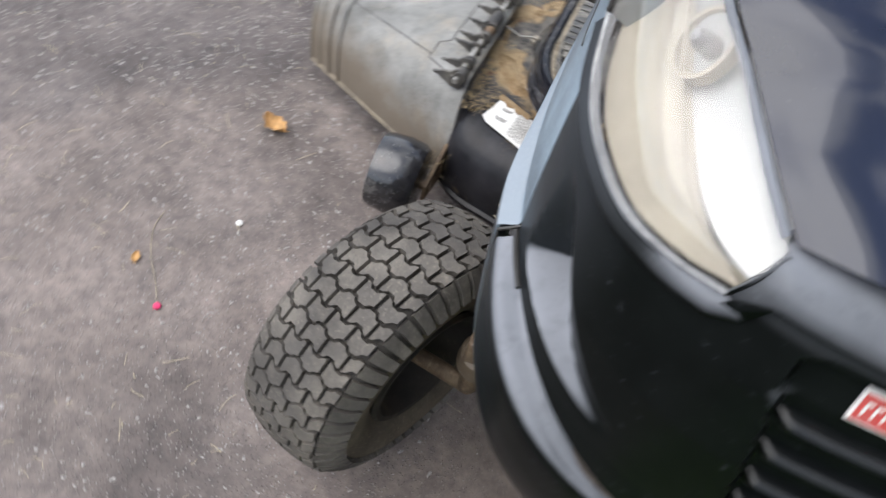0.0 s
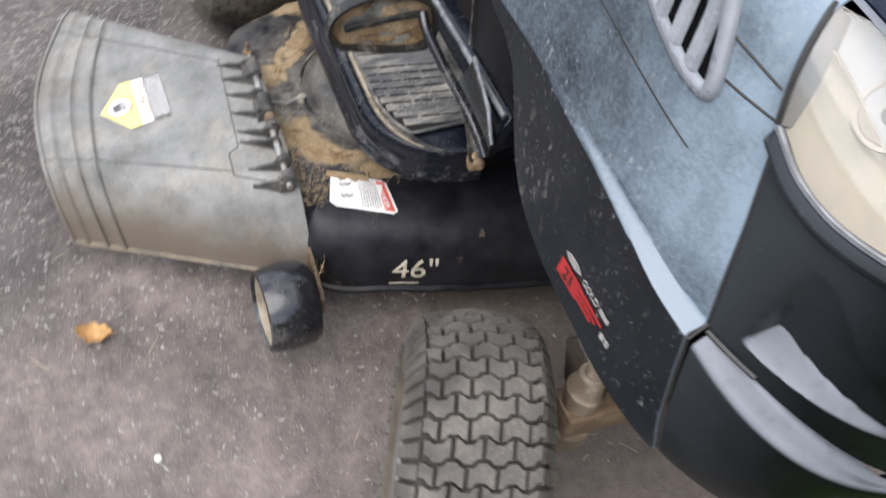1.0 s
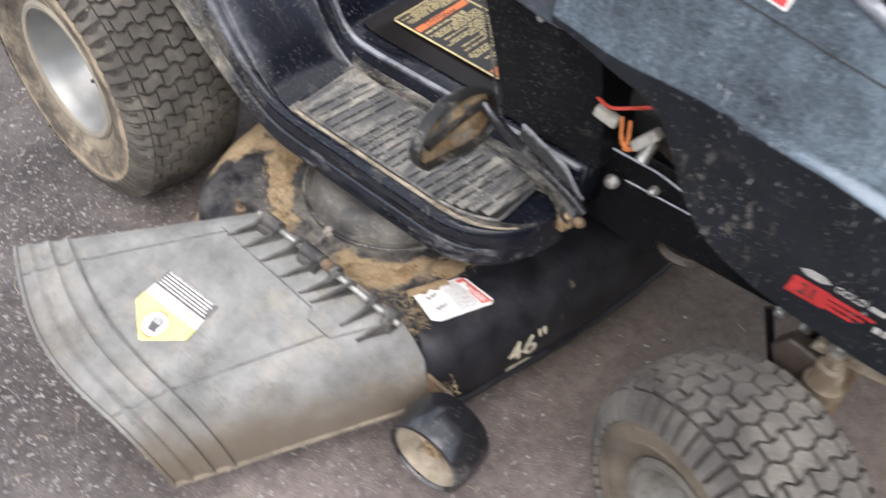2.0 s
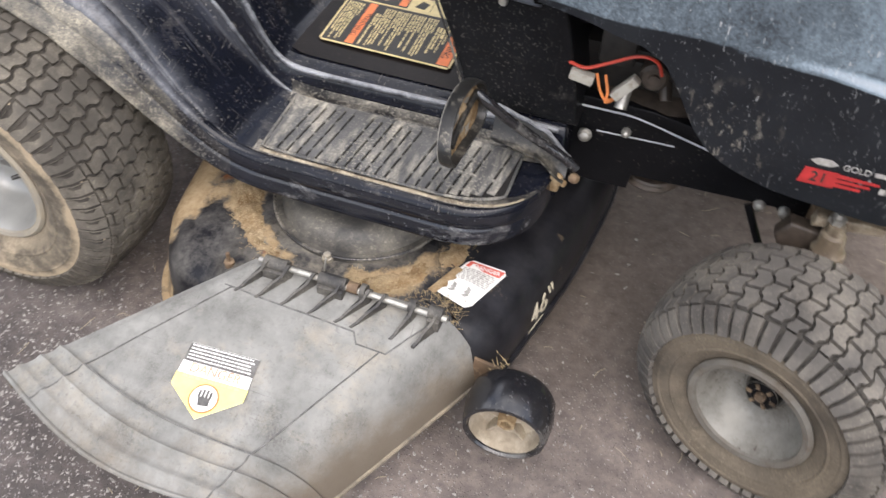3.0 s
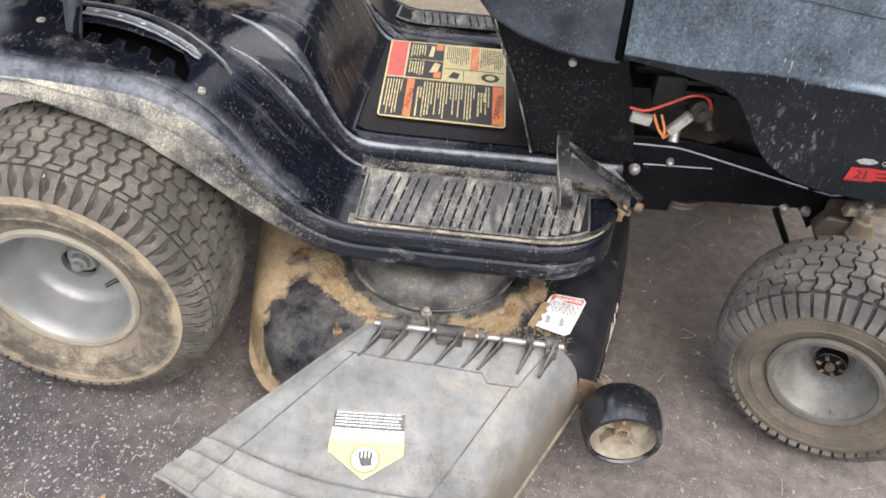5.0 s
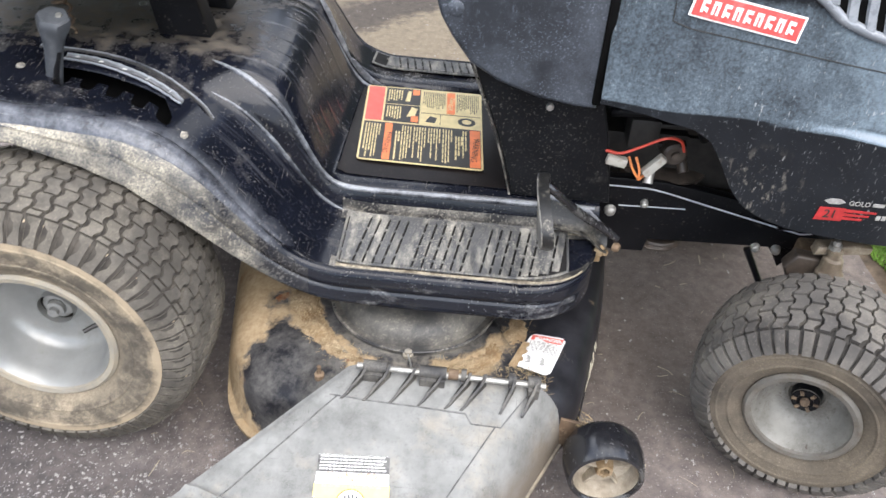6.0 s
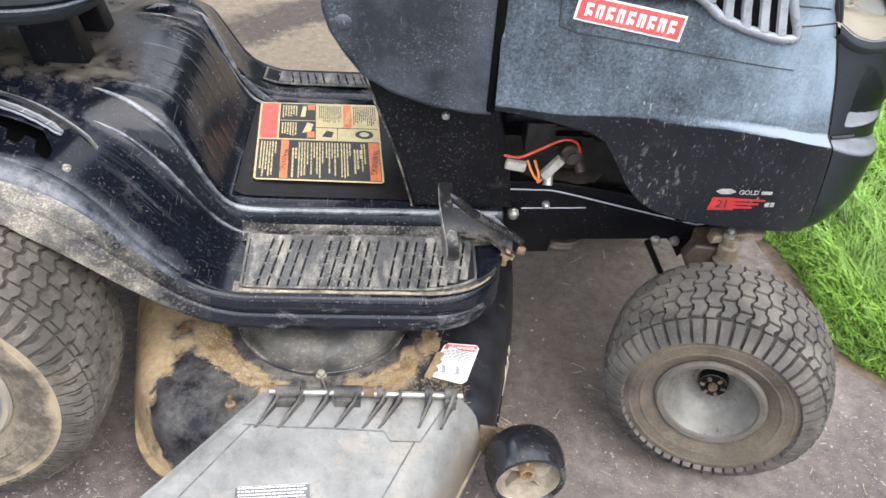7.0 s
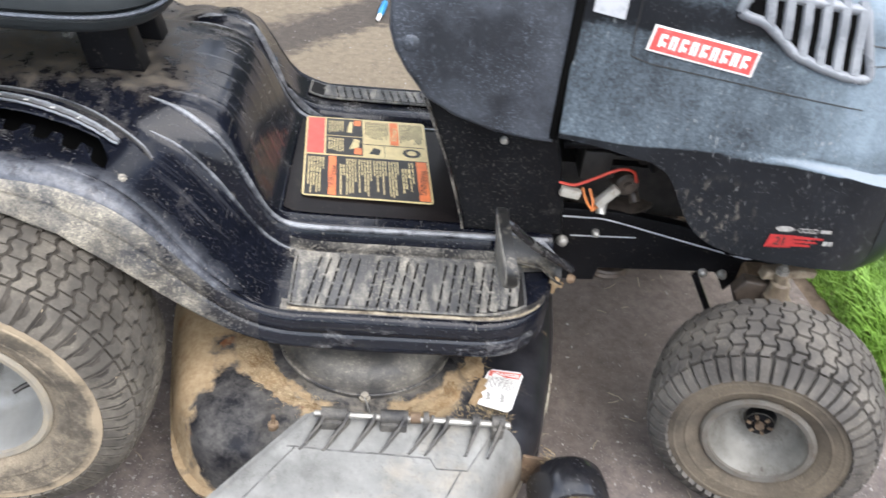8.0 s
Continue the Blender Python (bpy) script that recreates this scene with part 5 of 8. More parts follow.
def gauge_wheel():
    c = Vector((0.910, -0.474, 0.114))
    ax = Vector((0.06, -1, 0.0)).normalized()
    prof = [(0.036, 0.0525), (0.0395, 0.055), (0.038, 0.0595), (0.028, 0.0625), (0.0, 0.0655), (-0.026, 0.0625), (-0.036, 0.056), (-0.037, 0.020), (-0.037, 0.0)]
    bm = revolve(prof, c, ax, (0, 0, 1), 56)
    inner = [(0.036, 0.0525), (0.020, 0.050), (0.002, 0.047), (-0.004, 0.034), (-0.004, 0.0)]
    revolve(inner, c, ax, (0, 0, 1), 56, bm)
    w = part("gauge_wheel", bm, M_ROLLER, tractor, "shiny black plastic anti-scalp roller")
    part("hub", revolve([(-0.012, 0.019), (0.010, 0.016), (0.022, 0.014), (0.0225, 0.009), (0.0, 0.008)], c, ax, (0, 0, 1), 6), M_CLAY, w, "clay-caked hub")
    part("inner_face", revolve([(0.034, 0.0515), (0.020, 0.0490), (0.003, 0.0460), (-0.0025, 0.033), (-0.003, 0.010)], c, ax, (0, 0, 1), 40), M_TAN, w, "pale dusty inner cup")
    for k in range(5):
        a = 2 * math.pi * k / 5
        d = math.cos(a) * Vector((0, 0, 1)) + math.sin(a) * ax.cross(Vector((0, 0, 1)))
        m = basis(c + ax * 0.002, d, ax)
        part("web", box((0.012, -0.004, -0.0018), (0.047, 0.014, 0.0018), 0.001, m=m), M_TAN, w)
    bm = tube([c - ax * 0.055, c + ax * 0.0], 0.008, 12)
    part("axle", bm, M_RUSTY, w)
    bm = prism([(0.835, 0.085), (0.865, 0.080), (0.925, 0.098), (0.925, 0.130), (0.895, 0.140), (0.838, 0.150)], lambda a, b, d: (a, -0.425 + d, b), -0.003, 0.003, 0.001)
    part("bracket", bm, M_RUSTY, w, "rusty steel roller bracket")
    bm = bmesh.new()
    rnd = random.Random(2)
    for k in range(60):
        p = Vector((0.862 + 0.02 * rnd.random(), -0.44 + 0.03 * rnd.random(), 0.09 + 0.07 * rnd.random()))
        d = Vector((rnd.random() - 0.3, rnd.random() - 0.7, rnd.random() - 0.5)) * 0.018
        s = Vector((0.0003, 0.0003, 0.0003))
        bm.faces.new([bm.verts.new(q) for q in (p - s, p + s, p + d + s, p + d - s)])
    tagged(part("grass_wisps", bm, M_FIBRE, w, "dry grass wisps"), kind="stuff")


gauge_wheel()


# ---- fender and footrests ----
LIP_Z = [(-0.40, 0.50), (-0.25, 0.535), (-0.13, 0.543), (-0.018, 0.534), (0.082, 0.503), (0.14, 0.474), (0.203, 0.434), (0.25, 0.396), (0.303, 0.354), (0.34, 0.330), (0.374, 0.310), (0.41, 0.296), (0.448, 0.287), (0.56, 0.284), (0.90, 0.286)]
BEAD_Z = [(-0.40, 0.57), (-0.15, 0.582), (0.0, 0.580), (0.10, 0.572), (0.16, 0.562), (0.21, 0.540), (0.25, 0.508), (0.286, 0.466), (0.32, 0.425), (0.346, 0.398), (0.38, 0.368), (0.41, 0.352), (0.45, 0.343), (0.90, 0.343)]
# half sections: x, then (y, z) of centre, tunnel, tunnel edge, ridge, wall foot, pad inside, pad middle, pad outside
SECTIONS = [
    (-0.40, (0.57, 0.57, 0.57, 0.57, 0.57, 0.57, 0.57, 0.57), (0.10, 0.13, 0.14, 0.15, 0.20, 0.25, 0.30)),
    (-0.15, (0.60, 0.60, 0.60, 0.60, 0.592, 0.586, 0.584, 0.583), (0.08, 0.11, 0.12, 0.16, 0.20, 0.25, 0.30)),
    (0.05, (0.60, 0.60, 0.60, 0.598, 0.588, 0.580, 0.577, 0.576), (0.08, 0.11, 0.12, 0.16, 0.20, 0.25, 0.30)),
    (0.15, (0.60, 0.60, 0.60, 0.599, 0.584, 0.573, 0.568, 0.565), (0.08, 0.11, 0.125, 0.165, 0.20, 0.25, 0.30)),
    (0.20, (0.60, 0.60, 0.600, 0.598, 0.580, 0.567, 0.559, 0.551), (0.08, 0.115, 0.135, 0.170, 0.20, 0.25, 0.302)),
    (0.25, (0.598, 0.598, 0.597, 0.592, 0.570, 0.552, 0.535, 0.517), (0.08, 0.128, 0.150, 0.180, 0.20, 0.25, 0.306)),
    (0.30, (0.592, 0.592, 0.588, 0.575, 0.545, 0.515, 0.482, 0.457), (0.08, 0.142, 0.164, 0.186, 0.198, 0.25, 0.310)),
    (0.33, (0.582, 0.580, 0.572, 0.550, 0.513, 0.478, 0.443, 0.420), (0.08, 0.148, 0.170, 0.187, 0.197, 0.25, 0.313)),
    (0.355, (0.560, 0.557, 0.545, 0.517, 0.472, 0.440, 0.410, 0.392), (0.08, 0.152, 0.173, 0.187, 0.196, 0.25, 0.315)),
    (0.38, (0.492, 0.490, 0.482, 0.465, 0.430, 0.404, 0.383, 0.371), (0.08, 0.154, 0.175, 0.187, 0.195, 0.25, 0.316)),
    (0.40, (0.432, 0.431, 0.428, 0.424, 0.400, 0.381, 0.365, 0.355), (0.08, 0.155, 0.176, 0.187, 0.194, 0.25, 0.317)),
    (0.42, (0.411, 0.410, 0.407, 0.403, 0.378, 0.364, 0.354, 0.346), (0.08, 0.156, 0.176, 0.187, 0.193, 0.25, 0.317)),
    (0.445, (0.407, 0.406, 0.403, 0.397, 0.366, 0.354, 0.348, 0.340), (0.08, 0.157, 0.176, 0.187, 0.193, 0.25, 0.318)),
    (0.50, (0.406, 0.405, 0.402, 0.395, 0.362, 0.352, 0.346, 0.338), (0.08, 0.157, 0.176, 0.187, 0.193, 0.25, 0.318)),
    (0.875, (0.406, 0.405, 0.402, 0.395, 0.362, 0.352, 0.346, 0.338), (0.08, 0.150, 0.170, 0.183, 0.190, 0.25, 0.318)),
]


def squeeze(x):
    t = min(1.0, max(0.0, (x - 0.735) / 0.140))
    return max(0.03, (1 - t ** 2.4) ** (1 / 2.4))


def half_section(x):
    zs = [interp(x, [(s[0], s[1][k]) for s in SECTIONS]) for k in range(8)]
    ys = [0.0] + [interp(x, [(s[0], s[2][k]) for s in SECTIONS]) for k in range(7)]
    bz, lz = interp(x, BEAD_Z), interp(x, LIP_Z)
    w = smooth01((0.33 - x) / 0.12)
    pts = list(zip(ys, zs)) + [(0.3215 - 0.015 * w, bz - 0.003 + 0.002 * w), (0.3265 - 0.010 * w, bz - 0.002 * w), (0.3330 - 0.005 * w, bz - 0.002 - 0.007 * w), (0.3385 - 0.002 * w, bz - 0.012 - 0.010 * w), (0.3400, bz + (lz - bz) * (0.42 + 0.04 * w)), (0.3375 + 0.002 * w, bz + (lz - bz) * 0.52), (0.3410, bz + (lz - bz) * 0.62), (0.3450, lz + 0.004), (0.3435, lz)]
    k = squeeze(x)
    return [(y if y < 0.19 else 0.188 + (y - 0.188) * k, z) for y, z in pts]


XS = sorted({round(-0.40 + 0.02 * k, 4) for k in range(28)} | {round(0.14 + 0.01 * k, 4) for k in range(60)} | {round(0.735 + 0.14 * math.sin(radians(90 * k / 18)), 5) for k in range(19)})
XS = [x for x in XS if x <= 0.8751]


def section_curve(x):
    h = half_section(x)
    fine = catmull([(0, y, z) for y, z in h], 3)
    return [(p.y, p.z) for p in fine]


def fender():
    curves = [(x, section_curve(x)) for x in XS]
    # smooth the key sections along the body
    n = len(curves[0][1])
    for step in range(10):
        new_curves = []
        for i, (x, c) in enumerate(curves):
            if 0 < i < len(curves) - 1 and 0.1 < x < (0.5 if step < 3 else 0.33):
                c = [((curves[i - 1][1][j][0] + 2 * c[j][0] + curves[i + 1][1][j][0]) / 4, (curves[i - 1][1][j][1] + 2 * c[j][1] + curves[i + 1][1][j][1]) / 4) for j in range(n)]
            new_curves.append((x, c))
        curves = new_curves
    rows = []
    for x, c in curves:
        left = [Vector((x, y, z)) for y, z in reversed(c[1:])]
        right = [Vector((x, -y, z)) for y, z in c]
        rows.append(left + right)
    x, c = curves[-1]
    for dx, f in ((0.003, 0.12), (0.005, 0.5), (0.005, 1.0)):
        tip = [(y, z + (0.325 - z) * f) for y, z in c]
        rows.append([Vector((x + dx, y, z)) for y, z in reversed(tip[1:])] + [Vector((x + dx, -y, z)) for y, z in tip])
    ob = part("fender_body", grid(rows), M_FENDER, tractor, "glossy black pressed fender and footrest body, dusty and scratched", sharp=70)
    thicken(ob, 0.0025, split=False)
    # slot for the lift lever, cut with its notches
    arc = lambda x: -1.3 * x * x  # noqa: E731
    top = [(x, -0.189 + arc(x)) for x in (0.0, 0.03, 0.06, 0.09, 0.12, 0.15, 0.175)] + [(0.190, -0.252), (0.197, -0.266)]
    low = []
    for k in range(5):
        x0 = 0.197 - 0.043 * k
        low += [(x, b + arc(x)) for x, b in ((x0, -0.231), (x0 - 0.004, -0.238), (x0 - 0.018, -0.238), (x0 - 0.022, -0.231), (x0 - 0.024, -0.214), (x0 - 0.041, -0.214))]
    bm = prism(top + [p for p in low if p[0] > 0.001] + [(0.0, -0.214)], lambda a, b, d: (a, b, d), 0.50, 0.70)
    cutter = part("cutter", bm, M_FENDER)
    cut = ob.modifiers.new("slot", "BOOLEAN")
    cut.use_self = True
    cut.object, cut.operation, cut.solver = cutter, "DIFFERENCE", "EXACT"
    dg = bpy.context.evaluated_depsgraph_get()
    done = bpy.data.meshes.new_from_object(ob.evaluated_get(dg))
    ob.modifiers.clear()
    ob.data = done
    ob.data.name = "fender_body"
    bpy.data.objects.remove(cutter)
    return ob, curves


FENDER, CURVES = fender()


def body_z(x, y):
    """Height of the fender body's skin at (x, y)."""
    best = min(range(len(CURVES)), key=lambda i: abs(CURVES[i][0] - x))
    c = CURVES[best][1]
    y = abs(y)
    for (y0, z0), (y1, z1) in zip(c, c[1:]):
        if y0 <= y <= y1 and y1 > y0:
            return z0 + (z1 - z0) * (y - y0) / (y1 - y0)
    return c[-1][1]


def fender_trim():
    # mud and painted sheen on the lower lip
    for sgn in (-1, 1):
        for x0, x1, mat, label in ((-0.3, 0.42, M_LIP, "mud-splashed lower lip with its grey-blue sheen painted in"), (0.4099, 0.9, M_LIP_FRONT, "glossy black lower lip with pale smears")):
            rows = []
            for x, c in CURVES:
                if x0 <= x <= x1:
                    k = len(c)
                    tail = c[k - 17:]
                    rows.append([Vector((x, sgn * (y + (0.0012 if x0 < 0 else 0.0016)), z)) for y, z in tail])
            part("lip_band", grid(rows), mat, FENDER, label, sharp=70)
    # foot pads with raised ribs
    for sgn in (-1, 1):
        rows = []
        yi = 0.1965 if sgn < 0 else 0.2475
        xs = [(0.452 if sgn < 0 else 0.428) + 0.372 * k / 40 for k in range(41)]
        for x in xs:
            yo = 0.188 + (0.312 - 0.188) * squeeze(x + 0.012)
            rows.append([Vector((x, sgn * (yi + (yo - yi) * j / 12), body_z(x, yi + (yo - yi) * j / 12) + 0.003)) for j in range(13)])
        pad = part("foot_pad", grid(rows), M_PAD, tractor, "ribbed black rubber foot pad, dusty")
        thicken(pad, 0.0035, 1.0)
        bm = bmesh.new()

        def tile(x0, x1, y0, y1):
            slant = lambda x, y: x + 0.16 * (0.252 - y) * smooth01((x - 0.455) / 0.03)  # noqa: E731
            lo = [Vector((slant(x, y), sgn * y, body_z(slant(x, y), y) + 0.0060)) for x, y in ((x0, y0), (x1, y0), (x1, y1), (x0, y1))]
            base = [bm.verts.new(v) for v in lo]
            mc = sum(lo, Vector()) / 4
            top = [bm.verts.new(Vector((mc.x + (v.x - mc.x) * 0.97, mc.y + (v.y - mc.y) * 0.99, v.z + 0.0030))) for v in lo]
            bm.faces.new(top)
            for q in range(4):
                bm.faces.new((base[q], base[(q + 1) % 4], top[(q + 1) % 4], top[q]))

        pitch, slit = 0.0158, 0.0036
        for k in range(23):
            x = 0.4545 + pitch * k
            yo = min(0.311, 0.188 + (0.311 - 0.188) * squeeze(x + 0.026))
            if yo < 0.225:
                continue
            tile(x + slit / 2, x + pitch - slit / 2, yi + 0.002, yo)
            if k in (1, 7, 14, 21):
                tile(x - slit / 2, x + slit / 2, yi + 0.002, yo)
                continue
            cuts = (0.200, 0.206, 0.232, 0.2365, 0.2625, 0.267, 0.293, 0.297) if k % 3 else (0.200, 0.208, 0.246, 0.2505, 0.287, 0.2915)
            for a, b in zip(cuts[::2], cuts[1::2]):
                if b < yo and a > yi:
                    tile(x - slit / 2, x + slit / 2, a, b)
        part("pad_tread", bm, M_PADTOP, pad, "dusty slotted tread of the foot pad")
        rim = [(x, yi) for x in xs] + [(xs[-1] + 0.001, yi + (0.188 + 0.124 * squeeze(xs[-1] + 0.012) - yi) * q / 6) for q in range(1, 6)] + [(x, 0.188 + 0.124 * squeeze(x + 0.012)) for x in reversed(xs)]
        path = [Vector((x, sgn * y, body_z(x, y) + 0.0055)) for x, y in rim]
        part("pad_edge", tube(path + path[:1], 0.0024, 6), M_PADTOP, pad)
        # dirt packed along the pad's outer and inner edges
        for yy, wdt in ((0.3165, 0.006), (yi - 0.004, 0.0045)) if sgn < 0 else ():
            rows = []
            for x in [0.45 + 0.40 * q / 90 for q in range(91)]:
                y0 = yy if yy < 0.2 else 0.188 + (yy - 0.188) * squeeze(x)
                w = wdt * (0.4 + 0.9 * abs(noise.noise((x * 18, sgn, yy * 9)))) + 0.001
                rows.append([Vector((x, sgn * (y0 + w * q), body_z(x, y0 + w * q) + 0.0030 * (1 - q * q) + 0.0008 * noise.noise((x * 160, q * 3, 0)))) for q in (-1, -0.5, 0, 0.5, 1)])
            part("packed_dirt", grid(rows), M_PACKED, pad, "line of packed tan dirt", sharp=80)
        # dust lying along the foot of the inner wall and outside the pad
        for k0, k1 in ((11, 17), (20, 25)) if sgn < 0 else ():
            rows = [[Vector((x, sgn * (y + (0.0012 if k0 < 15 else 0.0)), z + 0.0012)) for y, z in c[k0:k1]] for x, c in CURVES if 0.43 < x < 0.862]
            part("dust_band", grid(rows), M_DUSTBAND, FENDER, "tan dust lying on the footrest", sharp=80)
    # rolled bead along the tunnel's edge, up to the seat deck
    for sgn in (-1, 1):
        path = []
        for x, c in CURVES:
            if 0.20 < x < 0.868:
                y, _ = half_section(x)[3]
                path.append(Vector((x, sgn * y, body_z(x, y) - 0.0015)))
        part("rolled_bead", tube(path, [0.0046 * smooth01((q + 1) / 9) + 0.0004 for q in range(len(path))], 10), M_WEAR_GLINT, FENDER, "rubbed grey edge of the tunnel, paled for its highlight")
        path = []
        for x, c in CURVES:
            if 0.215 < x < 0.47:
                (ya, _), (yb, _) = half_section(x)[4:6]
                y = (ya + yb) / 2
                path.append(Vector((x, sgn * y, body_z(x, y) - 0.0012)))
        part("rolled_bead", tube(path, [0.0030 * smooth01((q + 1) / 9) * smooth01((len(path) - q) / 6) + 0.0003 for q in range(len(path))], 10), M_WEAR_GLINT, FENDER)
    # pressed ribs up the wall behind the floor
    for y in (-0.118, -0.075, -0.032, 0.011, 0.054, 0.097):
        rows = []
        for x, c in CURVES:
            if 0.275 < x < 0.412:
                k = smooth01((x - 0.275) / 0.03) * smooth01((0.412 - x) / 0.02)
                rows.append([Vector((x + 0.0006 * k * q, y + w, body_z(x, y) + 0.0004 * k * q - 0.0004)) for w, q in ((-0.008, 0), (-0.003, 1), (0.003, 1), (0.008, 0))])
        part("pressed_rib", grid(rows), M_FENDER, FENDER, "", 80)
    # plain dark floor mat of the step-through
    rows = []
    for x in [0.425 + 0.445 * q / 30 for q in range(31)]:
        rows.append([Vector((x, -0.150 + 0.300 * q / 12, body_z(x, -0.150 + 0.300 * q / 12) + 0.0025)) for q in range(13)])
    part("floor_panel", grid(rows), M_TUNNEL, FENDER, "brownish black floor panel between the footrests")


def raise_left(obs):
    """The left footrest lies level with the floor between the two, and the body falls to it later."""
    for ob in obs:
        for v in ob.data.vertices:
            if v.co.y > 0.178:
                lift = interp(v.co.x, [(0.18, 0.0), (0.25, 0.045), (0.29, 0.092), (0.325, 0.112), (0.35, 0.098), (0.38, 0.075), (0.40, 0.067), (0.46, 0.059), (0.90, 0.059)])
                roof = interp(v.co.x, [(s[0], s[1][1]) for s in SECTIONS]) - 0.004 - 0.25 * max(0.0, v.co.y - 0.30)
                v.co.z = max(v.co.z, min(v.co.z + lift * smooth01((v.co.y - 0.178) / 0.018), roof if v.co.y < 0.334 and v.co.x < 0.40 else 9.0))


fender_trim()
raise_left([FENDER] + list(FENDER.children) + [c for ob in tractor.children if ob.name.startswith("foot_pad") for c in [ob] + list(ob.children)])


def warning_plate():
    z0 = 0.4105
    bl, br, tr, tl = Vector((0.450, -0.108, 0)), Vector((0.674, -0.111, 0)), Vector((0.658, 0.167, 0)), Vector((0.431, 0.165, 0))

    def on(a, b, d):
        p = bl.lerp(br, a).lerp(tl.lerp(tr, a), b)
        return (p.x, p.y, z0 + d)

    rect = lambda a0, b0, a1, b1: [(a0, b0), (a1, b0), (a1, b1), (a0, b1)]  # noqa: E731
    plate = part("warning_plate", prism([(0.02, 0), (0.98, 0), (1, 0.02), (1, 0.98), (0.98, 1), (0.02, 1), (0, 0.98), (0, 0.02)], on, 0, 0.0010), M_CREAM, tractor, "gold warning plate with dark columns of print")
    for r in (rect(0.015, 0.012, 0.985, 0.485), rect(0.17, 0.505, 0.47, 0.985)):
        part("plate_field", prism(r, on, 0.0011, 0.0014), M_INK, plate)
    bm = bmesh.new()
    prism(rect(0.015, 0.505, 0.155, 0.985), on, 0.0011, 0.0014, bm=bm)
    part("plate_field", bm, M_RED, plate)
    for a0, b0, a1, b1 in ((0.195, 0.02, 0.255, 0.475), (0.895, 0.02, 0.98, 0.475), (0.70, 0.67, 0.77, 0.975), (0.40, 0.90, 0.46, 0.975), (0.40, 0.52, 0.46, 0.60)):
        part("plate_field", prism(rect(a0, b0, a1, b1), on, 0.0015, 0.0018), M_ORANGE, plate)
    rnd = random.Random(5)
    bm = bmesh.new()

    def words(a, b_top, b_end, thick, d0):
        """A line of print down the plate: runs of words with a ragged end."""
        b0 = b_top
        while b0 > b_end + 0.01:
            l = min(0.018 + 0.055 * rnd.random(), b0 - b_end)
            prism(rect(a, b0 - l, a + thick, b0), on, d0, d0 + 0.0003, bm=bm)
            b0 -= l + 0.010

    for a0, n, title in ((0.035, 6, False), (0.285, 2, True), (0.335, 4, False), (0.432, 5, False), (0.552, 5, False), (0.672, 4, False), (0.775, 3, True), (0.835, 2, False)):
        for k in range(n):
            a = a0 + k * (0.0235 if title else 0.0225)
            words(a, 0.455 if not title else 0.38, 0.03 + (0.24 * rnd.random() ** 2 if k < n - 1 else 0.15 + 0.15 * rnd.random()), 0.0135 if title else 0.0105, 0.0015)
    for k in range(6):
        a = 0.190 + 0.022 * k
        words(a, 0.955, 0.78 + 0.05 * rnd.random(), 0.011, 0.0015)
        words(a, 0.715, 0.54 + 0.05 * rnd.random(), 0.011, 0.0015)
    prism(rect(0.17, 0.742, 0.47, 0.748), on, 0.0015, 0.0018, bm=bm)
    prism([(0.36, 0.58), (0.40, 0.72), (0.45, 0.70), (0.43, 0.60)], on, 0.0015, 0.0018, bm=bm)
    prism([(0.34, 0.80), (0.36, 0.95), (0.39, 0.95), (0.38, 0.80)], on, 0.0015, 0.0018, bm=bm)
    tagged(part("plate_print", bm, M_CREAM, plate), kind="stuff")
    bm = bmesh.new()
    for a0, a1, b_end in ((0.495, 0.685, 0.70), (0.785, 0.975, 0.69)):
        a = a0
        while a < a1:
            words(a, 0.965, b_end + 0.09 * rnd.random(), 0.0075, 0.0011)
            a += 0.0165
    prism(rect(0.645, 0.51, 0.650, 0.655), on, 0.0011, 0.0014, bm=bm)
    prism(rect(0.48, 0.655, 0.98, 0.662), on, 0.0011, 0.0014, bm=bm)
    prism([(0.52, 0.54), (0.56, 0.62), (0.62, 0.60), (0.60, 0.53)], on, 0.0011, 0.0014, bm=bm)
    prism([(0.87 + 0.075 * math.cos(t), 0.58 + 0.055 * math.sin(t)) for t in (2 * math.pi * q / 18 for q in range(18))], on, 0.0011, 0.0014, bm=bm)
    tagged(part("plate_print", bm, M_INK, plate), kind="stuff")
    part("plate_print", prism([(0.87 + 0.04 * math.cos(t), 0.58 + 0.03 * math.sin(t)) for t in (2 * math.pi * q / 18 for q in range(18))], on, 0.0015, 0.0018), M_CREAM, plate)
    for text, a, b, size, mat in (("WARNING", 0.937, 0.23, 0.0165, M_INK), ("WARNING", 0.225, 0.23, 0.0150, M_INK), ("DANGER", 0.735, 0.81, 0.0125, M_CREAM)):
        m = Matrix.Translation(on(a, b, 0.0019)) @ Matrix.Rotation(radians(-92), 4, "Z")
        lettering(text, size, m, mat, plate, "plate_lettering", 0.0002)


warning_plate()


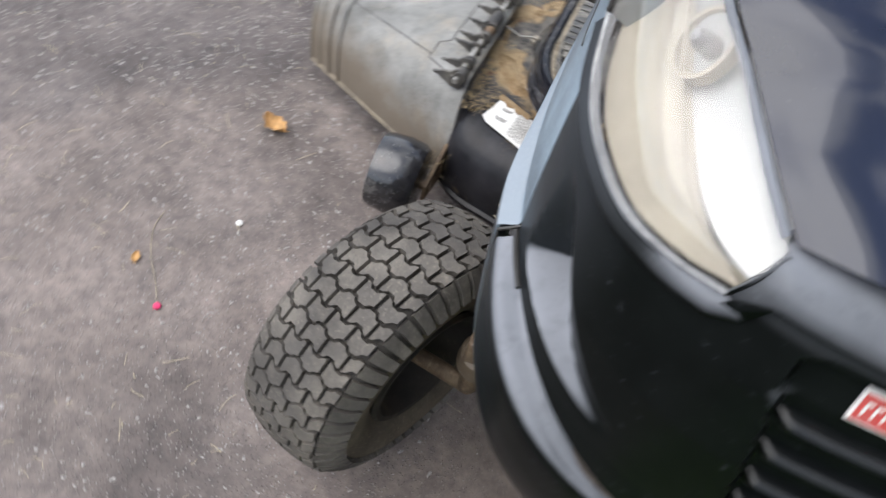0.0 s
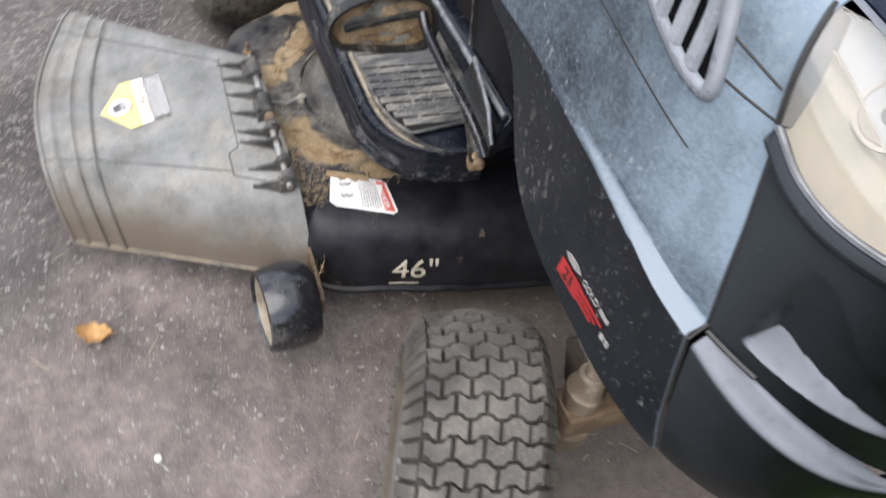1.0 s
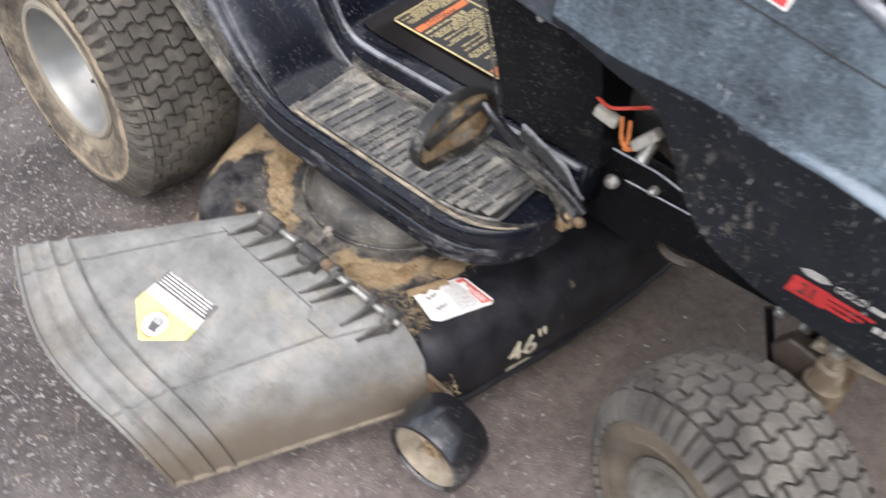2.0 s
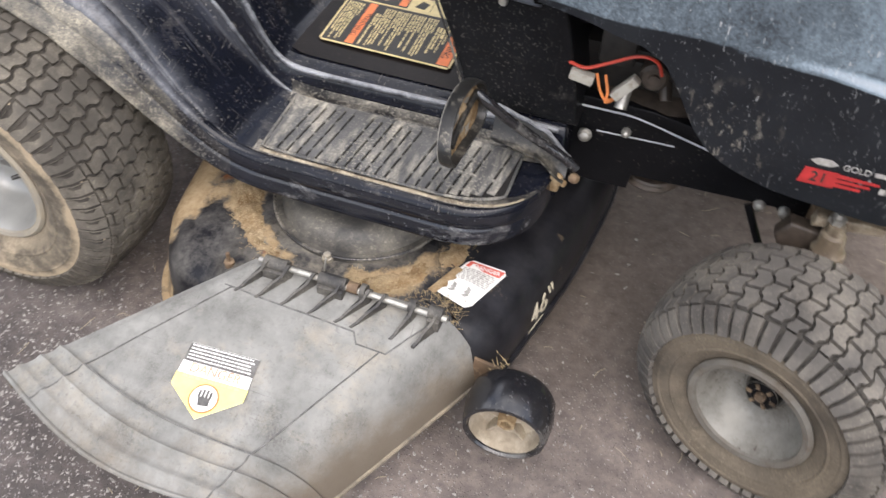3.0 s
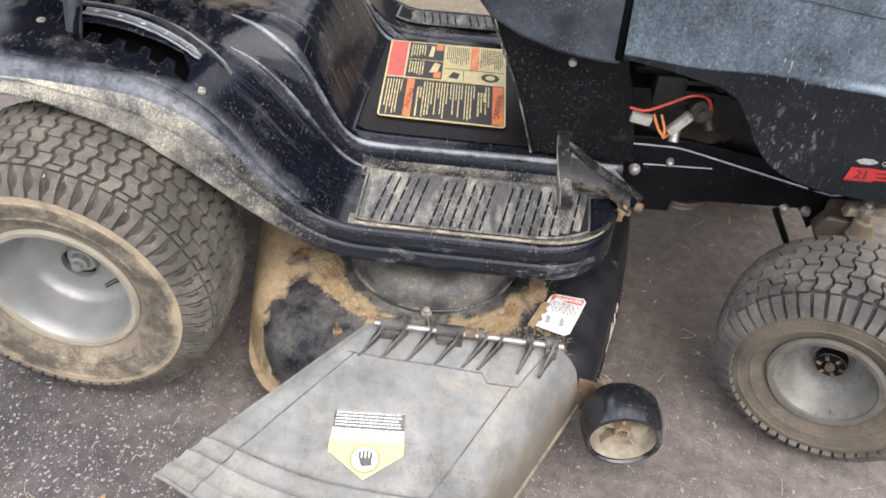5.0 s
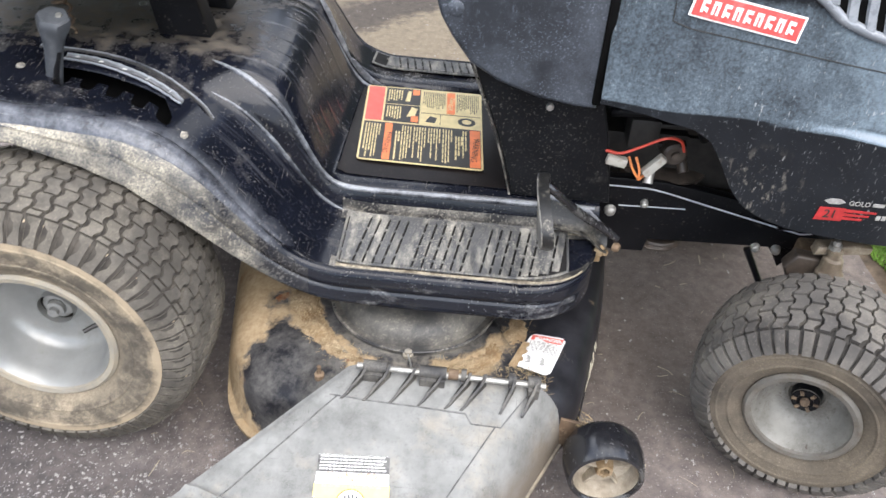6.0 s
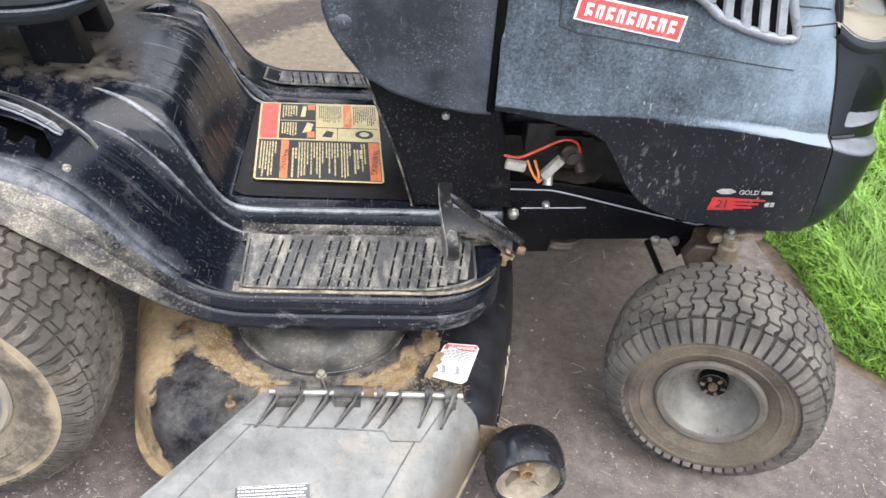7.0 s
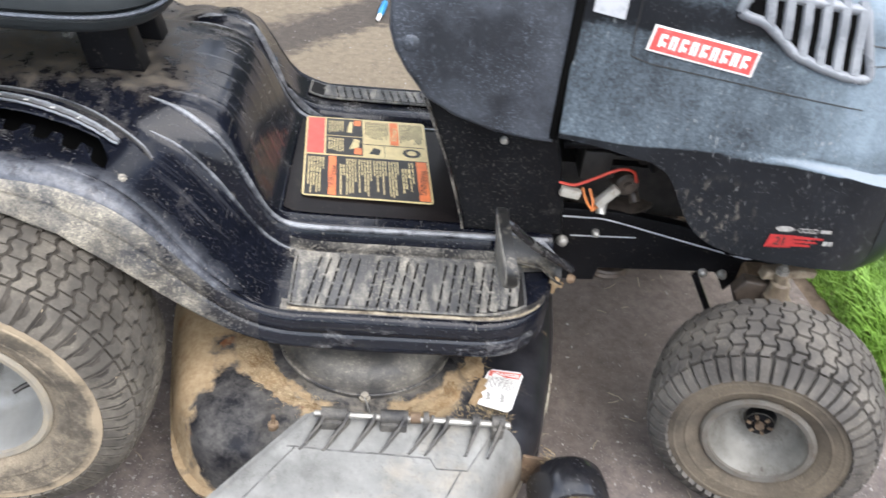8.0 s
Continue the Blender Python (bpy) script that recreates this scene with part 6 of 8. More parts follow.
def lift_lever():
    bm = tube(catmull([(-0.004, -0.222, 0.53), (0.004, -0.216, 0.585), (0.012, -0.211, 0.62)], 4), 0.007, 10)
    lever = part("lift_lever", bm, M_BLACK, tractor, "black deck lift lever in its notched gate")
    # moulded grip: slim shank, flared faceted head with a flat sloping top
    prof = [(0.560, 0.0), (0.560, 0.0125), (0.600, 0.0135), (0.622, 0.0145), (0.640, 0.0180), (0.655, 0.0235), (0.664, 0.0250), (0.670, 0.0245), (0.673, 0.0215), (0.6735, 0.0)]
    rows = []
    for z, r in prof:
        cx, cy = -0.004 + (z - 0.56) * 0.15, -0.215 + (z - 0.56) * 0.11
        tip = smooth01((z - 0.63) / 0.03)
        row = []
        for q in range(24):
            a = 2 * math.pi * q / 24
            k = 1 + 0.06 * math.cos(6 * a) * tip
            x, y = r * k * math.cos(a), r * 0.82 * k * math.sin(a)
            row.append(Vector((cx + x, cy + y, z + tip * (0.30 * y - 0.10 * x))))
        rows.append(row)
    part("grip", grid(rows, wrap_v=True), M_GRIP, lever, "grey-black moulded grip with a flat sloping top", sharp=32)
    part("grip_bolt", revolve([(0.0, 0.0055), (0.0025, 0.0045), (0.003, 0.0)], (0.021, -0.201, 0.6725), (0.1, -0.3, 1), (1, 0, 0), 10), M_STEEL, lever)
    # added black sheet under the slot, for the shade inside it
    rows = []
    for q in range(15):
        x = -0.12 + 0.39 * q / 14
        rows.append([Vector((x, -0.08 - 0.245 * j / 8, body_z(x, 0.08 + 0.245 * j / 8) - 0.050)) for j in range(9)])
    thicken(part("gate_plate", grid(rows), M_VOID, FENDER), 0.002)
    bow = lambda x: -0.171 - 1.5 * max(0.0, x) ** 2  # noqa: E731
    rows = []
    for q in range(31):
        x = 0.0 + 0.203 * q / 30
        y = bow(x)
        e = 1.0 - max(0.0, (q - 28) / 4)
        rows.append([Vector((x, y + dy * e, body_z(x, -y) + 0.0045 + (0.0015 if abs(dy) < 0.006 else 0))) for dy in (-0.0085, -0.006, 0.006, 0.0085)])
    strip = part("height_scale", grid(rows), M_SILVER, tractor, "worn silver height scale strip")
    thicken(strip, 0.002, -1)
    for k in (0, 1, 3):
        edge = [r[k] + Vector((0, 0.002 if k == 1 else 0, 0.0006)) for r in rows]
        part("scale_edge", tube(edge, 0.0011 if k == 1 else 0.0017, 6), M_VENT if k != 1 else M_INK, strip)
    for k in range(5):
        x = 0.02 + 0.04 * k
        y = bow(x)
        if k in (3, 4):
            lettering("21"[k - 3], 0.010, Matrix.Translation((x, y, body_z(x, -y) + 0.0066)) @ Matrix.Rotation(radians(-25 - 8 * (k - 3)), 4, "Z"), M_WHITE, strip, "scale_lettering", 0.0003)
        else:
            part("scale_mark", box((x - 0.004, y - 0.0022, body_z(x, -y) + 0.0062), (x + 0.003, y + 0.0022, body_z(x, -y) + 0.0068)), M_WHITE, strip)
    path = []
    for q in range(25):
        x = -0.05 + 0.297 * q / 24
        y = -0.150 - 1.35 * max(0.0, x) ** 2
        path.append((x, y, body_z(x, -y) + 0.0004))
    part("gate_slit", tube(path, 0.0022, 8), M_INK, FENDER, "dark slit beside the height scale")
    path = [(x, y + 0.0045, body_z(x, -y - 0.0045) + 0.0003) for x, y, z in path]
    part("gate_bead", tube(path, 0.0017, 8), M_WEAR_GLINT, FENDER)
    part("rivet", revolve([(0, 0.008), (0.003, 0.006), (0.004, 0.0)], (0.219, -0.288, body_z(0.219, 0.288) - 0.001), (0, -0.3, 1), (1, 0, 0), 12), M_LIP, FENDER)
    part("rivet", revolve([(0, 0.008), (0.003, 0.006), (0.004, 0.0)], (-0.06, -0.20, body_z(-0.06, 0.20) - 0.001), (0, -0.1, 1), (1, 0, 0), 12), M_LIP, FENDER)


lift_lever()


# ---- seat ----
def seat():
    rows = []
    for i in range(13):
        t = i / 12
        z = 0.715 + 0.10 * t
        inset = 0.03 * (1 - math.sin(math.pi * min(1, t * 1.1 + 0.08)) ** 0.4) + (0.012 if abs(t - 0.28) < 0.04 else 0)
        row = []
        for q in range(72):
            a = 2 * math.pi * q / 72
            ca, sa = math.cos(a), math.sin(a)
            k = (abs(ca) ** 4 + abs(sa) ** 4) ** -0.25
            row.append(Vector((0.025 + (0.245 - inset) * k * ca, (0.225 - inset) * k * sa, z)))
        rows.append(row)
    for f in (0.8, 0.4, 0.01):
        rows.append([Vector((0.025 + (p.x - 0.025) * f, p.y * f, 0.815 + 0.008 * (1 - f))) for p in rows[12]])
    first = [[Vector((0.025 + (p.x - 0.025) * f, p.y * f, 0.712)) for p in rows[0]] for f in (0.01, 0.5, 0.95)]
    s = part("seat", grid(first + rows, wrap_v=True), M_SEAT, tractor, "dark grey vinyl seat cushion", sharp=50)
    path = [Vector((p.x + 0.002 * (p.x - 0.025), p.y * 1.01, 0.741)) for p in rows[4]]
    part("piping", tube(path + path[:1], 0.003, 6), M_DASH, s)
    for sgn in (-1, 1):
        bm = prism([(0.12, 0.600), (0.205, 0.600), (0.190, 0.66), (0.180, 0.716), (0.10, 0.716)], lambda a, b, d, sgn=sgn: (a, sgn * 0.060 + d, b), -0.022, 0.022, 0.004)
        part("seat_bracket", bm, M_BLACK, s, "black seat bracket")
    bm = prism([(-0.2, 0.690), (0.17, 0.690), (0.17, 0.714), (-0.2, 0.714)], lambda a, b, d: (a, d, b), -0.12, 0.12, 0.003)
    part("seat_pan", bm, M_BLACK, s)
    bm = bmesh.new()
    tube([Vector((-0.02 + 0.013 * math.cos(a), -0.11 + 0.013 * math.sin(a), 0.602 + 0.1 * a / (10 * math.pi))) for a in [2 * math.pi * q / 14 for q in range(71)]], 0.0026, 6, bm)
    part("seat_spring", bm, M_RUSTY, s, "rusty coil spring")


seat()


# ---- hood ----
def catmull2(pts, n):
    return [(p.x, p.y) for p in catmull([(a, b, 0) for a, b in pts], n)]


XS_H, POW, POW_LOW = 1.15, 2.5, 2.9
LOW_EDGE = [(0.83, 0.632), (0.90, 0.628), (0.965, 0.615), (0.995, 0.598), (1.015, 0.570), (1.033, 0.538), (1.050, 0.512), (1.069, 0.492), (1.090, 0.478), (1.111, 0.468), (1.15, 0.454), (1.188, 0.447), (1.232, 0.440), (1.287, 0.432), (1.337, 0.421), (1.40, 0.413)]
CREASE = [(0.83, 0.655), (0.95, 0.640), (1.05, 0.634), (1.176, 0.630), (1.27, 0.617), (1.35, 0.598), (1.40, 0.590)]
SEAM = [(0.83, 0.236, 0.905), (1.05, 0.226, 0.893), (1.20, 0.212, 0.880), (1.27, 0.204, 0.869), (1.305, 0.190, 0.858), (1.34, 0.170, 0.842), (1.362, 0.151, 0.828), (1.388, 0.134, 0.816), (1.42, 0.115, 0.804), (1.458, 0.090, 0.789)]


def lower_skin(z):
    """Half width and reach of the bumper band at a height."""
    return interp(z, [(0.40, 0.254), (0.44, 0.262), (0.48, 0.268), (0.55, 0.273), (0.60, 0.275)]), interp(z, [(0.40, 1.484), (0.44, 1.500), (0.48, 1.511), (0.55, 1.516), (0.64, 1.516)])


def upper_skin(z):
    return interp(z, [(0.52, 0.267), (0.60, 0.265), (0.64, 0.262), (0.70, 0.257), (0.76, 0.250), (0.80, 0.243)]), interp(z, [(0.50, 1.516), (0.545, 1.515), (0.58, 1.512), (0.66, 1.511), (0.72, 1.502), (0.76, 1.490), (0.80, 1.474)])


def bullet(half, nose, phi, power=POW):
    """A point of the plan outline; phi 0 at the straight side, 90 at the nose."""
    s, c = math.sin(phi), math.cos(phi)
    return XS_H + (nose - XS_H) * abs(s) ** (2 / power), half * abs(c) ** (2 / power)


def half_at(half, nose, x, power=POW):
    if x <= XS_H:
        return half
    t = min(0.9999, (x - XS_H) / (nose - XS_H))
    return half * (1 - t ** power) ** (1 / power)


def ledge(x):
    return smooth01((x - 1.00) / 0.32)


def side_y(x, z):
    """Half width of the hood side at x and z, with the ledge that grows towards the nose."""
    zc = interp(x, CREASE)
    half, reach = lower_skin(z)
    lo = half_at(half - 0.005 * smooth01((1.31 - x) / 0.10), reach, x, POW_LOW)
    up = half_at(*upper_skin(z), x)
    flush = half_at(interp(z, [(0.5, 0.264), (0.64, 0.2655), (0.80, 0.243)]), interp(z, [(0.5, 1.548), (0.64, 1.53), (0.8, 1.474)]), x)
    k = ledge(x)
    up = flush * (1 - k) + up * k
    lo = flush * (1 - k) + lo * k
    t = smooth01((z - zc + 0.004) / (0.019 - 0.009 * k))
    rear = 0.020 * smooth01((0.94 - x) / 0.12)
    return lo * (1 - t) + up * t - rear


def side_pt(x, z, off=0.0, sgn=-1):
    y = side_y(x, z)
    dy = (side_y(x + 0.004, z) - side_y(x - 0.004, z)) / 0.008
    n = Vector((-dy, 1, 0)).normalized()
    return Vector((x + n.x * off, sgn * (y + n.y * off), z))


def seam_x(z):
    """The split between hood side and nose."""
    return interp(z, [(0.44, 1.372), (0.59, 1.350), (0.70, 1.325), (0.785, 1.299), (0.80, 1.291), (0.83, 1.279), (0.862, 1.270), (0.90, 1.262)])


def hood():
    for sgn in (-1, 1):
        rows = []
        for i in range(73):
            t = i / 72
            row = []
            x_ref = 0.83 + (1.350 - 0.83) * t
            zl, zc = interp(x_ref, LOW_EDGE), interp(x_ref, CREASE)
            zs = [zl + (zc - 0.005 - zl) * k / 9 for k in range(9)] + [zc - 0.005 + 0.021 * k / 8 for k in range(8)] + [zc + 0.016 + (0.80 - zc - 0.016) * k / 14 for k in range(15)]
            def slide(z):
                return x_ref + (seam_x(z) - 0.002 - 1.350) * smooth01((t - 0.45) / 0.55)

            for z in zs:
                row.append(side_pt(slide(z), z, 0, sgn))
            for k in range(1, 8):
                f = k / 7
                sz = interp(x_ref, [(q[0], q[2]) for q in SEAM])
                z = 0.80 + (max(sz, 0.81) - 0.80) * math.sin(f * math.pi / 2)
                xe = slide(z)
                sy, a = interp(xe, [(q[0], q[1]) for q in SEAM]), side_y(xe, 0.80)
                row.append(Vector((xe, sgn * (a + (sy - a) * (1 - math.cos(f * math.pi / 2))), 0.80 + (interp(xe, [(q[0], q[2]) for q in SEAM]) - 0.80) * math.sin(f * math.pi / 2))))
            rows.append(row)
        bm = grid(rows)
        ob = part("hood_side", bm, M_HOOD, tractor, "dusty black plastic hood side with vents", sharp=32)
        thicken(ob, 0.003, -1 if sgn < 0 else -1)
        hood_badges(ob, sgn)
    # enamelled top panel between the seams
    rows = []
    for i in range(61):
        x = 0.83 + (1.450 - 0.83) * i / 60
        sy, sz = interp(x, [(q[0], q[1]) for q in SEAM]) - 0.0015, interp(x, [(q[0], q[2]) for q in SEAM])
        row = []
        for j in range(25):
            f = -1 + j / 12
            row.append(Vector((x + 0.016 * (1 - f * f) * smooth01((x - 1.3) / 0.16), sy * f, sz + 0.0008 + (0.010 + 0.018 * smooth01((1.46 - x) / 0.3)) * (1 - f * f))))
        rows.append(row)
    top = part("hood_top", grid(rows), M_GLOSS, tractor, "glossy blue-black enamelled hood top")
    thicken(top, 0.003)
    # dark frame under the seam
    for sgn in (-1, 1):
        rows = []
        for i in range(40):
            x = 1.262 + (1.446 - 1.262) * i / 39
            sy, sz = interp(x, [(q[0], q[1]) for q in SEAM]), interp(x, [(q[0], q[2]) for q in SEAM])
            rows.append([Vector((x, sgn * (sy - 0.006), sz - 0.008)), Vector((x, sgn * (sy - 0.0005), sz - 0.003)), Vector((x, sgn * (sy + 0.0012), sz + 0.0005)), Vector((x + 0.002, sgn * (sy + 0.0032), sz - 0.0006)), Vector((x + 0.003, sgn * (sy + 0.0045), sz - 0.003))])
        part("lamp_frame", grid(rows), M_SURROUND, top, "grey-black lamp surround", sharp=60)


def densify(poly, step=0.012):
    out = []
    for (a, b), (c, d) in zip(poly, poly[1:] + poly[:1]):
        n = max(1, int(math.hypot(c - a, d - b) / step))
        out += [(a + (c - a) * k / n, b + (d - b) * k / n) for k in range(n)]
    return out


def sheet(x0, x1, lower, upper, sgn, off, nx=24, nz=8):
    """A strip of the hood side between two curves of z over x."""
    rows = []
    for i in range(nx + 1):
        x = x0 + (x1 - x0) * i / nx
        rows.append([vent_pt(x, lower(x) + (upper(x) - lower(x)) * j / nz, off, sgn) for j in range(nz + 1)])
    return grid(rows)


def hood_badges(ob, sgn):
    # raised badge panel with the louvred vent at its front
    low = lambda x: interp(x, [(0.905, 0.765), (0.93, 0.758), (1.262, 0.714)])  # noqa: E731
    high = lambda x: interp(x, [(0.905, 0.846), (1.035, 0.838), (1.07, 0.826), (1.092, 0.812), (1.125, 0.788), (1.165, 0.773), (1.205, 0.763), (1.236, 0.760), (1.262, 0.764)])  # noqa: E731
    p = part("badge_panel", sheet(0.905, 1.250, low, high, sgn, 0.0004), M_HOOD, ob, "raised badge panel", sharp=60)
    outline = [vent_pt(x, low(x), 0.0006, sgn) for x in [0.905 + 0.345 * q / 40 for q in range(41)]]
    outline = [vent_pt(0.905, low(0.905) + (high(0.905) - low(0.905)) * (1 - q / 8), 0.0006, sgn) for q in range(8)] + outline
    part("panel_line", tube(outline, 0.0008, 6), M_INK, ob, "thin groove round the badge panel")
    # brand badge: red field, white border, plain white strokes
    tl, tr, br, bl = (0.928, 0.812), (1.079, 0.787), (1.080, 0.752), (0.922, 0.777)

    def on(a, b, d):
        x = tl[0] + (tr[0] - tl[0]) * a + (bl[0] - tl[0]) * b
        z = (tl[1] + (tr[1] - tl[1]) * a) * (1 - b) + (bl[1] + (br[1] - bl[1]) * a) * b
        return side_pt(x, z, 0.0030 + d, sgn)

    def plate(name, poly, d, mat, label=""):
        return part(name, prism(poly, on, d, d + 0.0008), mat, ob, label)

    long = lambda a0, b0, a1, b1, n=10: [(a0 + (a1 - a0) * k / n, b0) for k in range(n + 1)] + [(a1 - (a1 - a0) * k / n, b1) for k in range(n + 1)]  # noqa: E731
    plate("brand_badge", long(0, 0, 1, 1), 0.0, M_WHITE, "red and white brand badge")
    plate("badge_field", long(0.02, 0.07, 0.98, 0.93), 0.0009, M_BRANDRED)
    for k in range(9):
        bm = bmesh.new()
        a = 0.08 + 0.0975 * k
        w = 0.062
        prism([(a, 0.26), (a + w, 0.26), (a + w, 0.40), (a, 0.40)], on, 0.0018, 0.0024, bm=bm)
        prism([(a, 0.40), (a + 0.022, 0.40), (a + 0.022, 0.76), (a, 0.76)], on, 0.0018, 0.0024, bm=bm)
        if k % 2:
            prism([(a + w - 0.022, 0.40), (a + w, 0.40), (a + w, 0.76), (a + w - 0.022, 0.76)], on, 0.0018, 0.0024, bm=bm)
        else:
            prism([(a + 0.022, 0.52), (a + w, 0.56), (a + w, 0.74), (a + 0.022, 0.66)], on, 0.0018, 0.0024, bm=bm)
        part("badge_stroke", bm, M_WHITE, ob)
    # panel gap between vent panel and lamp, and the short gap over it
    for pts in ([(1.212, 0.7765), (1.25, 0.7775), (1.298, 0.7805)], [(1.225, 0.806), (1.255, 0.8035), (1.284, 0.800)]):
        path = [vent_pt(x, z, -0.0004, sgn) for x, z in catmull2(pts, 6)]
        part("panel_gap", tube(path, 0.0013, 6), M_INK, ob)
    # pale model sticker high on the dash end of the hood
    sticker = [(0.846, 0.814), (0.866, 0.812), (0.888, 0.810), (0.888, 0.838), (0.866, 0.840), (0.846, 0.842)]
    part("model_sticker", prism(sticker, lambda a, b, d: vent_pt(a, b, 0.0008 + d, sgn), 0, 0.0006), M_FOIL, ob, "worn pale silver sticker")
    # power badge
    def on2(a, b, d):
        return side_pt(1.184 + 0.108 * a, 0.507 - 0.027 * b, 0.0012 + d, sgn)

    part("power_badge", prism([(0, 0.1), (0.36, 0.1), (0.36, 1), (-0.03, 1)], on2, 0, 0.0008), M_POWERRED, ob, "small red engine power badge")
    bm = bmesh.new()
    for b in (0.15, 0.42, 0.68):
        prism([(0.36, b), (0.80 - 0.3 * (b - 0.15), b + 0.06), (0.80 - 0.3 * (b - 0.15), b + 0.18), (0.36, b + 0.20)], on2, 0, 0.0008, bm=bm)
    part("badge_stripes", bm, M_POWERRED, ob)
    for poly in [[(a, 0.42), (a + 0.06, 0.42), (a + 0.06, 0.72), (a, 0.72)] for a in (0.82, 0.90)] + [[(0.70, -0.40), (0.86, -0.40), (0.86, -0.18), (0.70, -0.18)]] + [[(0.02, -0.35), (0.10, -0.52), (0.24, -0.52), (0.32, -0.33), (0.24, -0.16), (0.10, -0.16)]]:
        part("badge_mark", prism(poly, on2, 0, 0.0008), M_FADED, ob)
    c = on2(0.17, 0.55, 0.0014)
    flip = 1 if sgn < 0 else -1
    lettering("21", 0.021, basis(c, (flip, 0, 0), (0, 0, 1)), M_INK, ob, "power_lettering", 0.0004)
    lettering("GOLD", 0.0115, basis(on2(0.515, -0.28, 0.0006), (flip, 0, 0), (0, 0, 1)), M_FADED, ob, "power_lettering", 0.0004)
    # vent: pale frame, black sheet for the shade inside, six slanted louvres
    frame_out = [(1.035, 0.838), (1.070, 0.826), (1.092, 0.812), (1.125, 0.788), (1.165, 0.773), (1.205, 0.763), (1.236, 0.761), (1.238, 0.772), (1.205, 0.850), (1.05, 0.865)]
    fo = [(p.x, p.y) for p in catmull([(a, b, 0) for a, b in densify(frame_out, 0.02)], 4, True)]
    path = [vent_pt(x, z, 0.0015, sgn) for x, z in fo]
    part("vent_frame", tube(path + path[:1], 0.0075, 10), M_VENT, ob, "smooth pale vent surround")
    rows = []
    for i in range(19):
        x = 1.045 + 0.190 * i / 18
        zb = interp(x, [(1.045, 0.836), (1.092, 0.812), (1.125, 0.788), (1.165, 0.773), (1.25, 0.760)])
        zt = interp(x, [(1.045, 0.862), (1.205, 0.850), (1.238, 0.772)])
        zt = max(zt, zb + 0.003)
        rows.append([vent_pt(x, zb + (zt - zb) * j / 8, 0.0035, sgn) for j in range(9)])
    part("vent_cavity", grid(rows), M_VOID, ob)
    for k in range(7):
        x0 = 1.078 + 0.0255 * k
        zb = interp(x0, [(1.045, 0.836), (1.092, 0.812), (1.125, 0.788), (1.165, 0.773), (1.25, 0.760)]) + 0.002
        pts = [(x0 + 0.004 - (z - 0.76) * 0.18, z) for z in [zb + (0.862 - zb) * q / 8 for q in range(9)]]
        rows = [[vent_pt(x - 0.001, z, 0.0040, sgn), vent_pt(x + 0.001, z, 0.0085, sgn), vent_pt(x + 0.012, z, 0.0095, sgn), vent_pt(x + 0.014, z, 0.0045, sgn)] for x, z in pts if x + 0.014 < 1.226 and interp(x + 0.010, [(1.205, 0.862), (1.238, 0.780)]) >= z]
        if len(rows) > 1:
            part("vent_slat", grid(rows), M_SLAT, ob)


def vent_pt(x, z, off, sgn):
    """Like side_pt, but follows the roll of the hood above the shoulder."""
    if z <= 0.80:
        return side_pt(x, z, off, sgn)
    sy, sz = interp(x, [(q[0], q[1]) for q in SEAM]), interp(x, [(q[0], q[2]) for q in SEAM])
    a = side_y(x, 0.80)
    f = min(1.0, (z - 0.80) / (sz - 0.80))
    ang = math.asin(f)
    y = a + (sy - a) * (1 - math.cos(ang))
    return Vector((x, sgn * (y + off * 0.9), z + off * 0.35))


hood()


# ---- nose: bumper ledge, scooped cheeks, lamps, grille ----
LENS_LOW = [(1.301, -0.2390, 0.785), (1.335, -0.2325, 0.764), (1.376, -0.217, 0.752), (1.426, -0.185, 0.749), (1.452, -0.149, 0.751), (1.468, -0.114, 0.757)]
LENS_UP = [(1.272, -0.2150, 0.861), (1.303, -0.1945, 0.857), (1.346, -0.1690, 0.838), (1.389, -0.1375, 0.815), (1.424, -0.1165, 0.801), (1.456, -0.0955, 0.789)]


def cheek_top(x):
    """Upper limit of the nose skin: the lamp's lower edge, then the brow over the grille."""
    return interp(x, [(1.29, 0.790), (1.302, 0.780), (1.335, 0.760), (1.376, 0.746), (1.424, 0.742), (1.452, 0.744), (1.468, 0.749), (1.474, 0.752), (1.4815, 0.770), (1.60, 0.773)])


def ledge_z(x, inner):
    """Height of the bumper's ledge along its outer or inner edge, falling towards the front."""
    u = min(1.0, max(-0.15, (x - 1.35) / 0.166))
    return 0.604 - 0.069 * u + 0.040 * u * (1 - u) if inner else 0.594 - 0.056 * u - 0.020 * u * (1 - u)


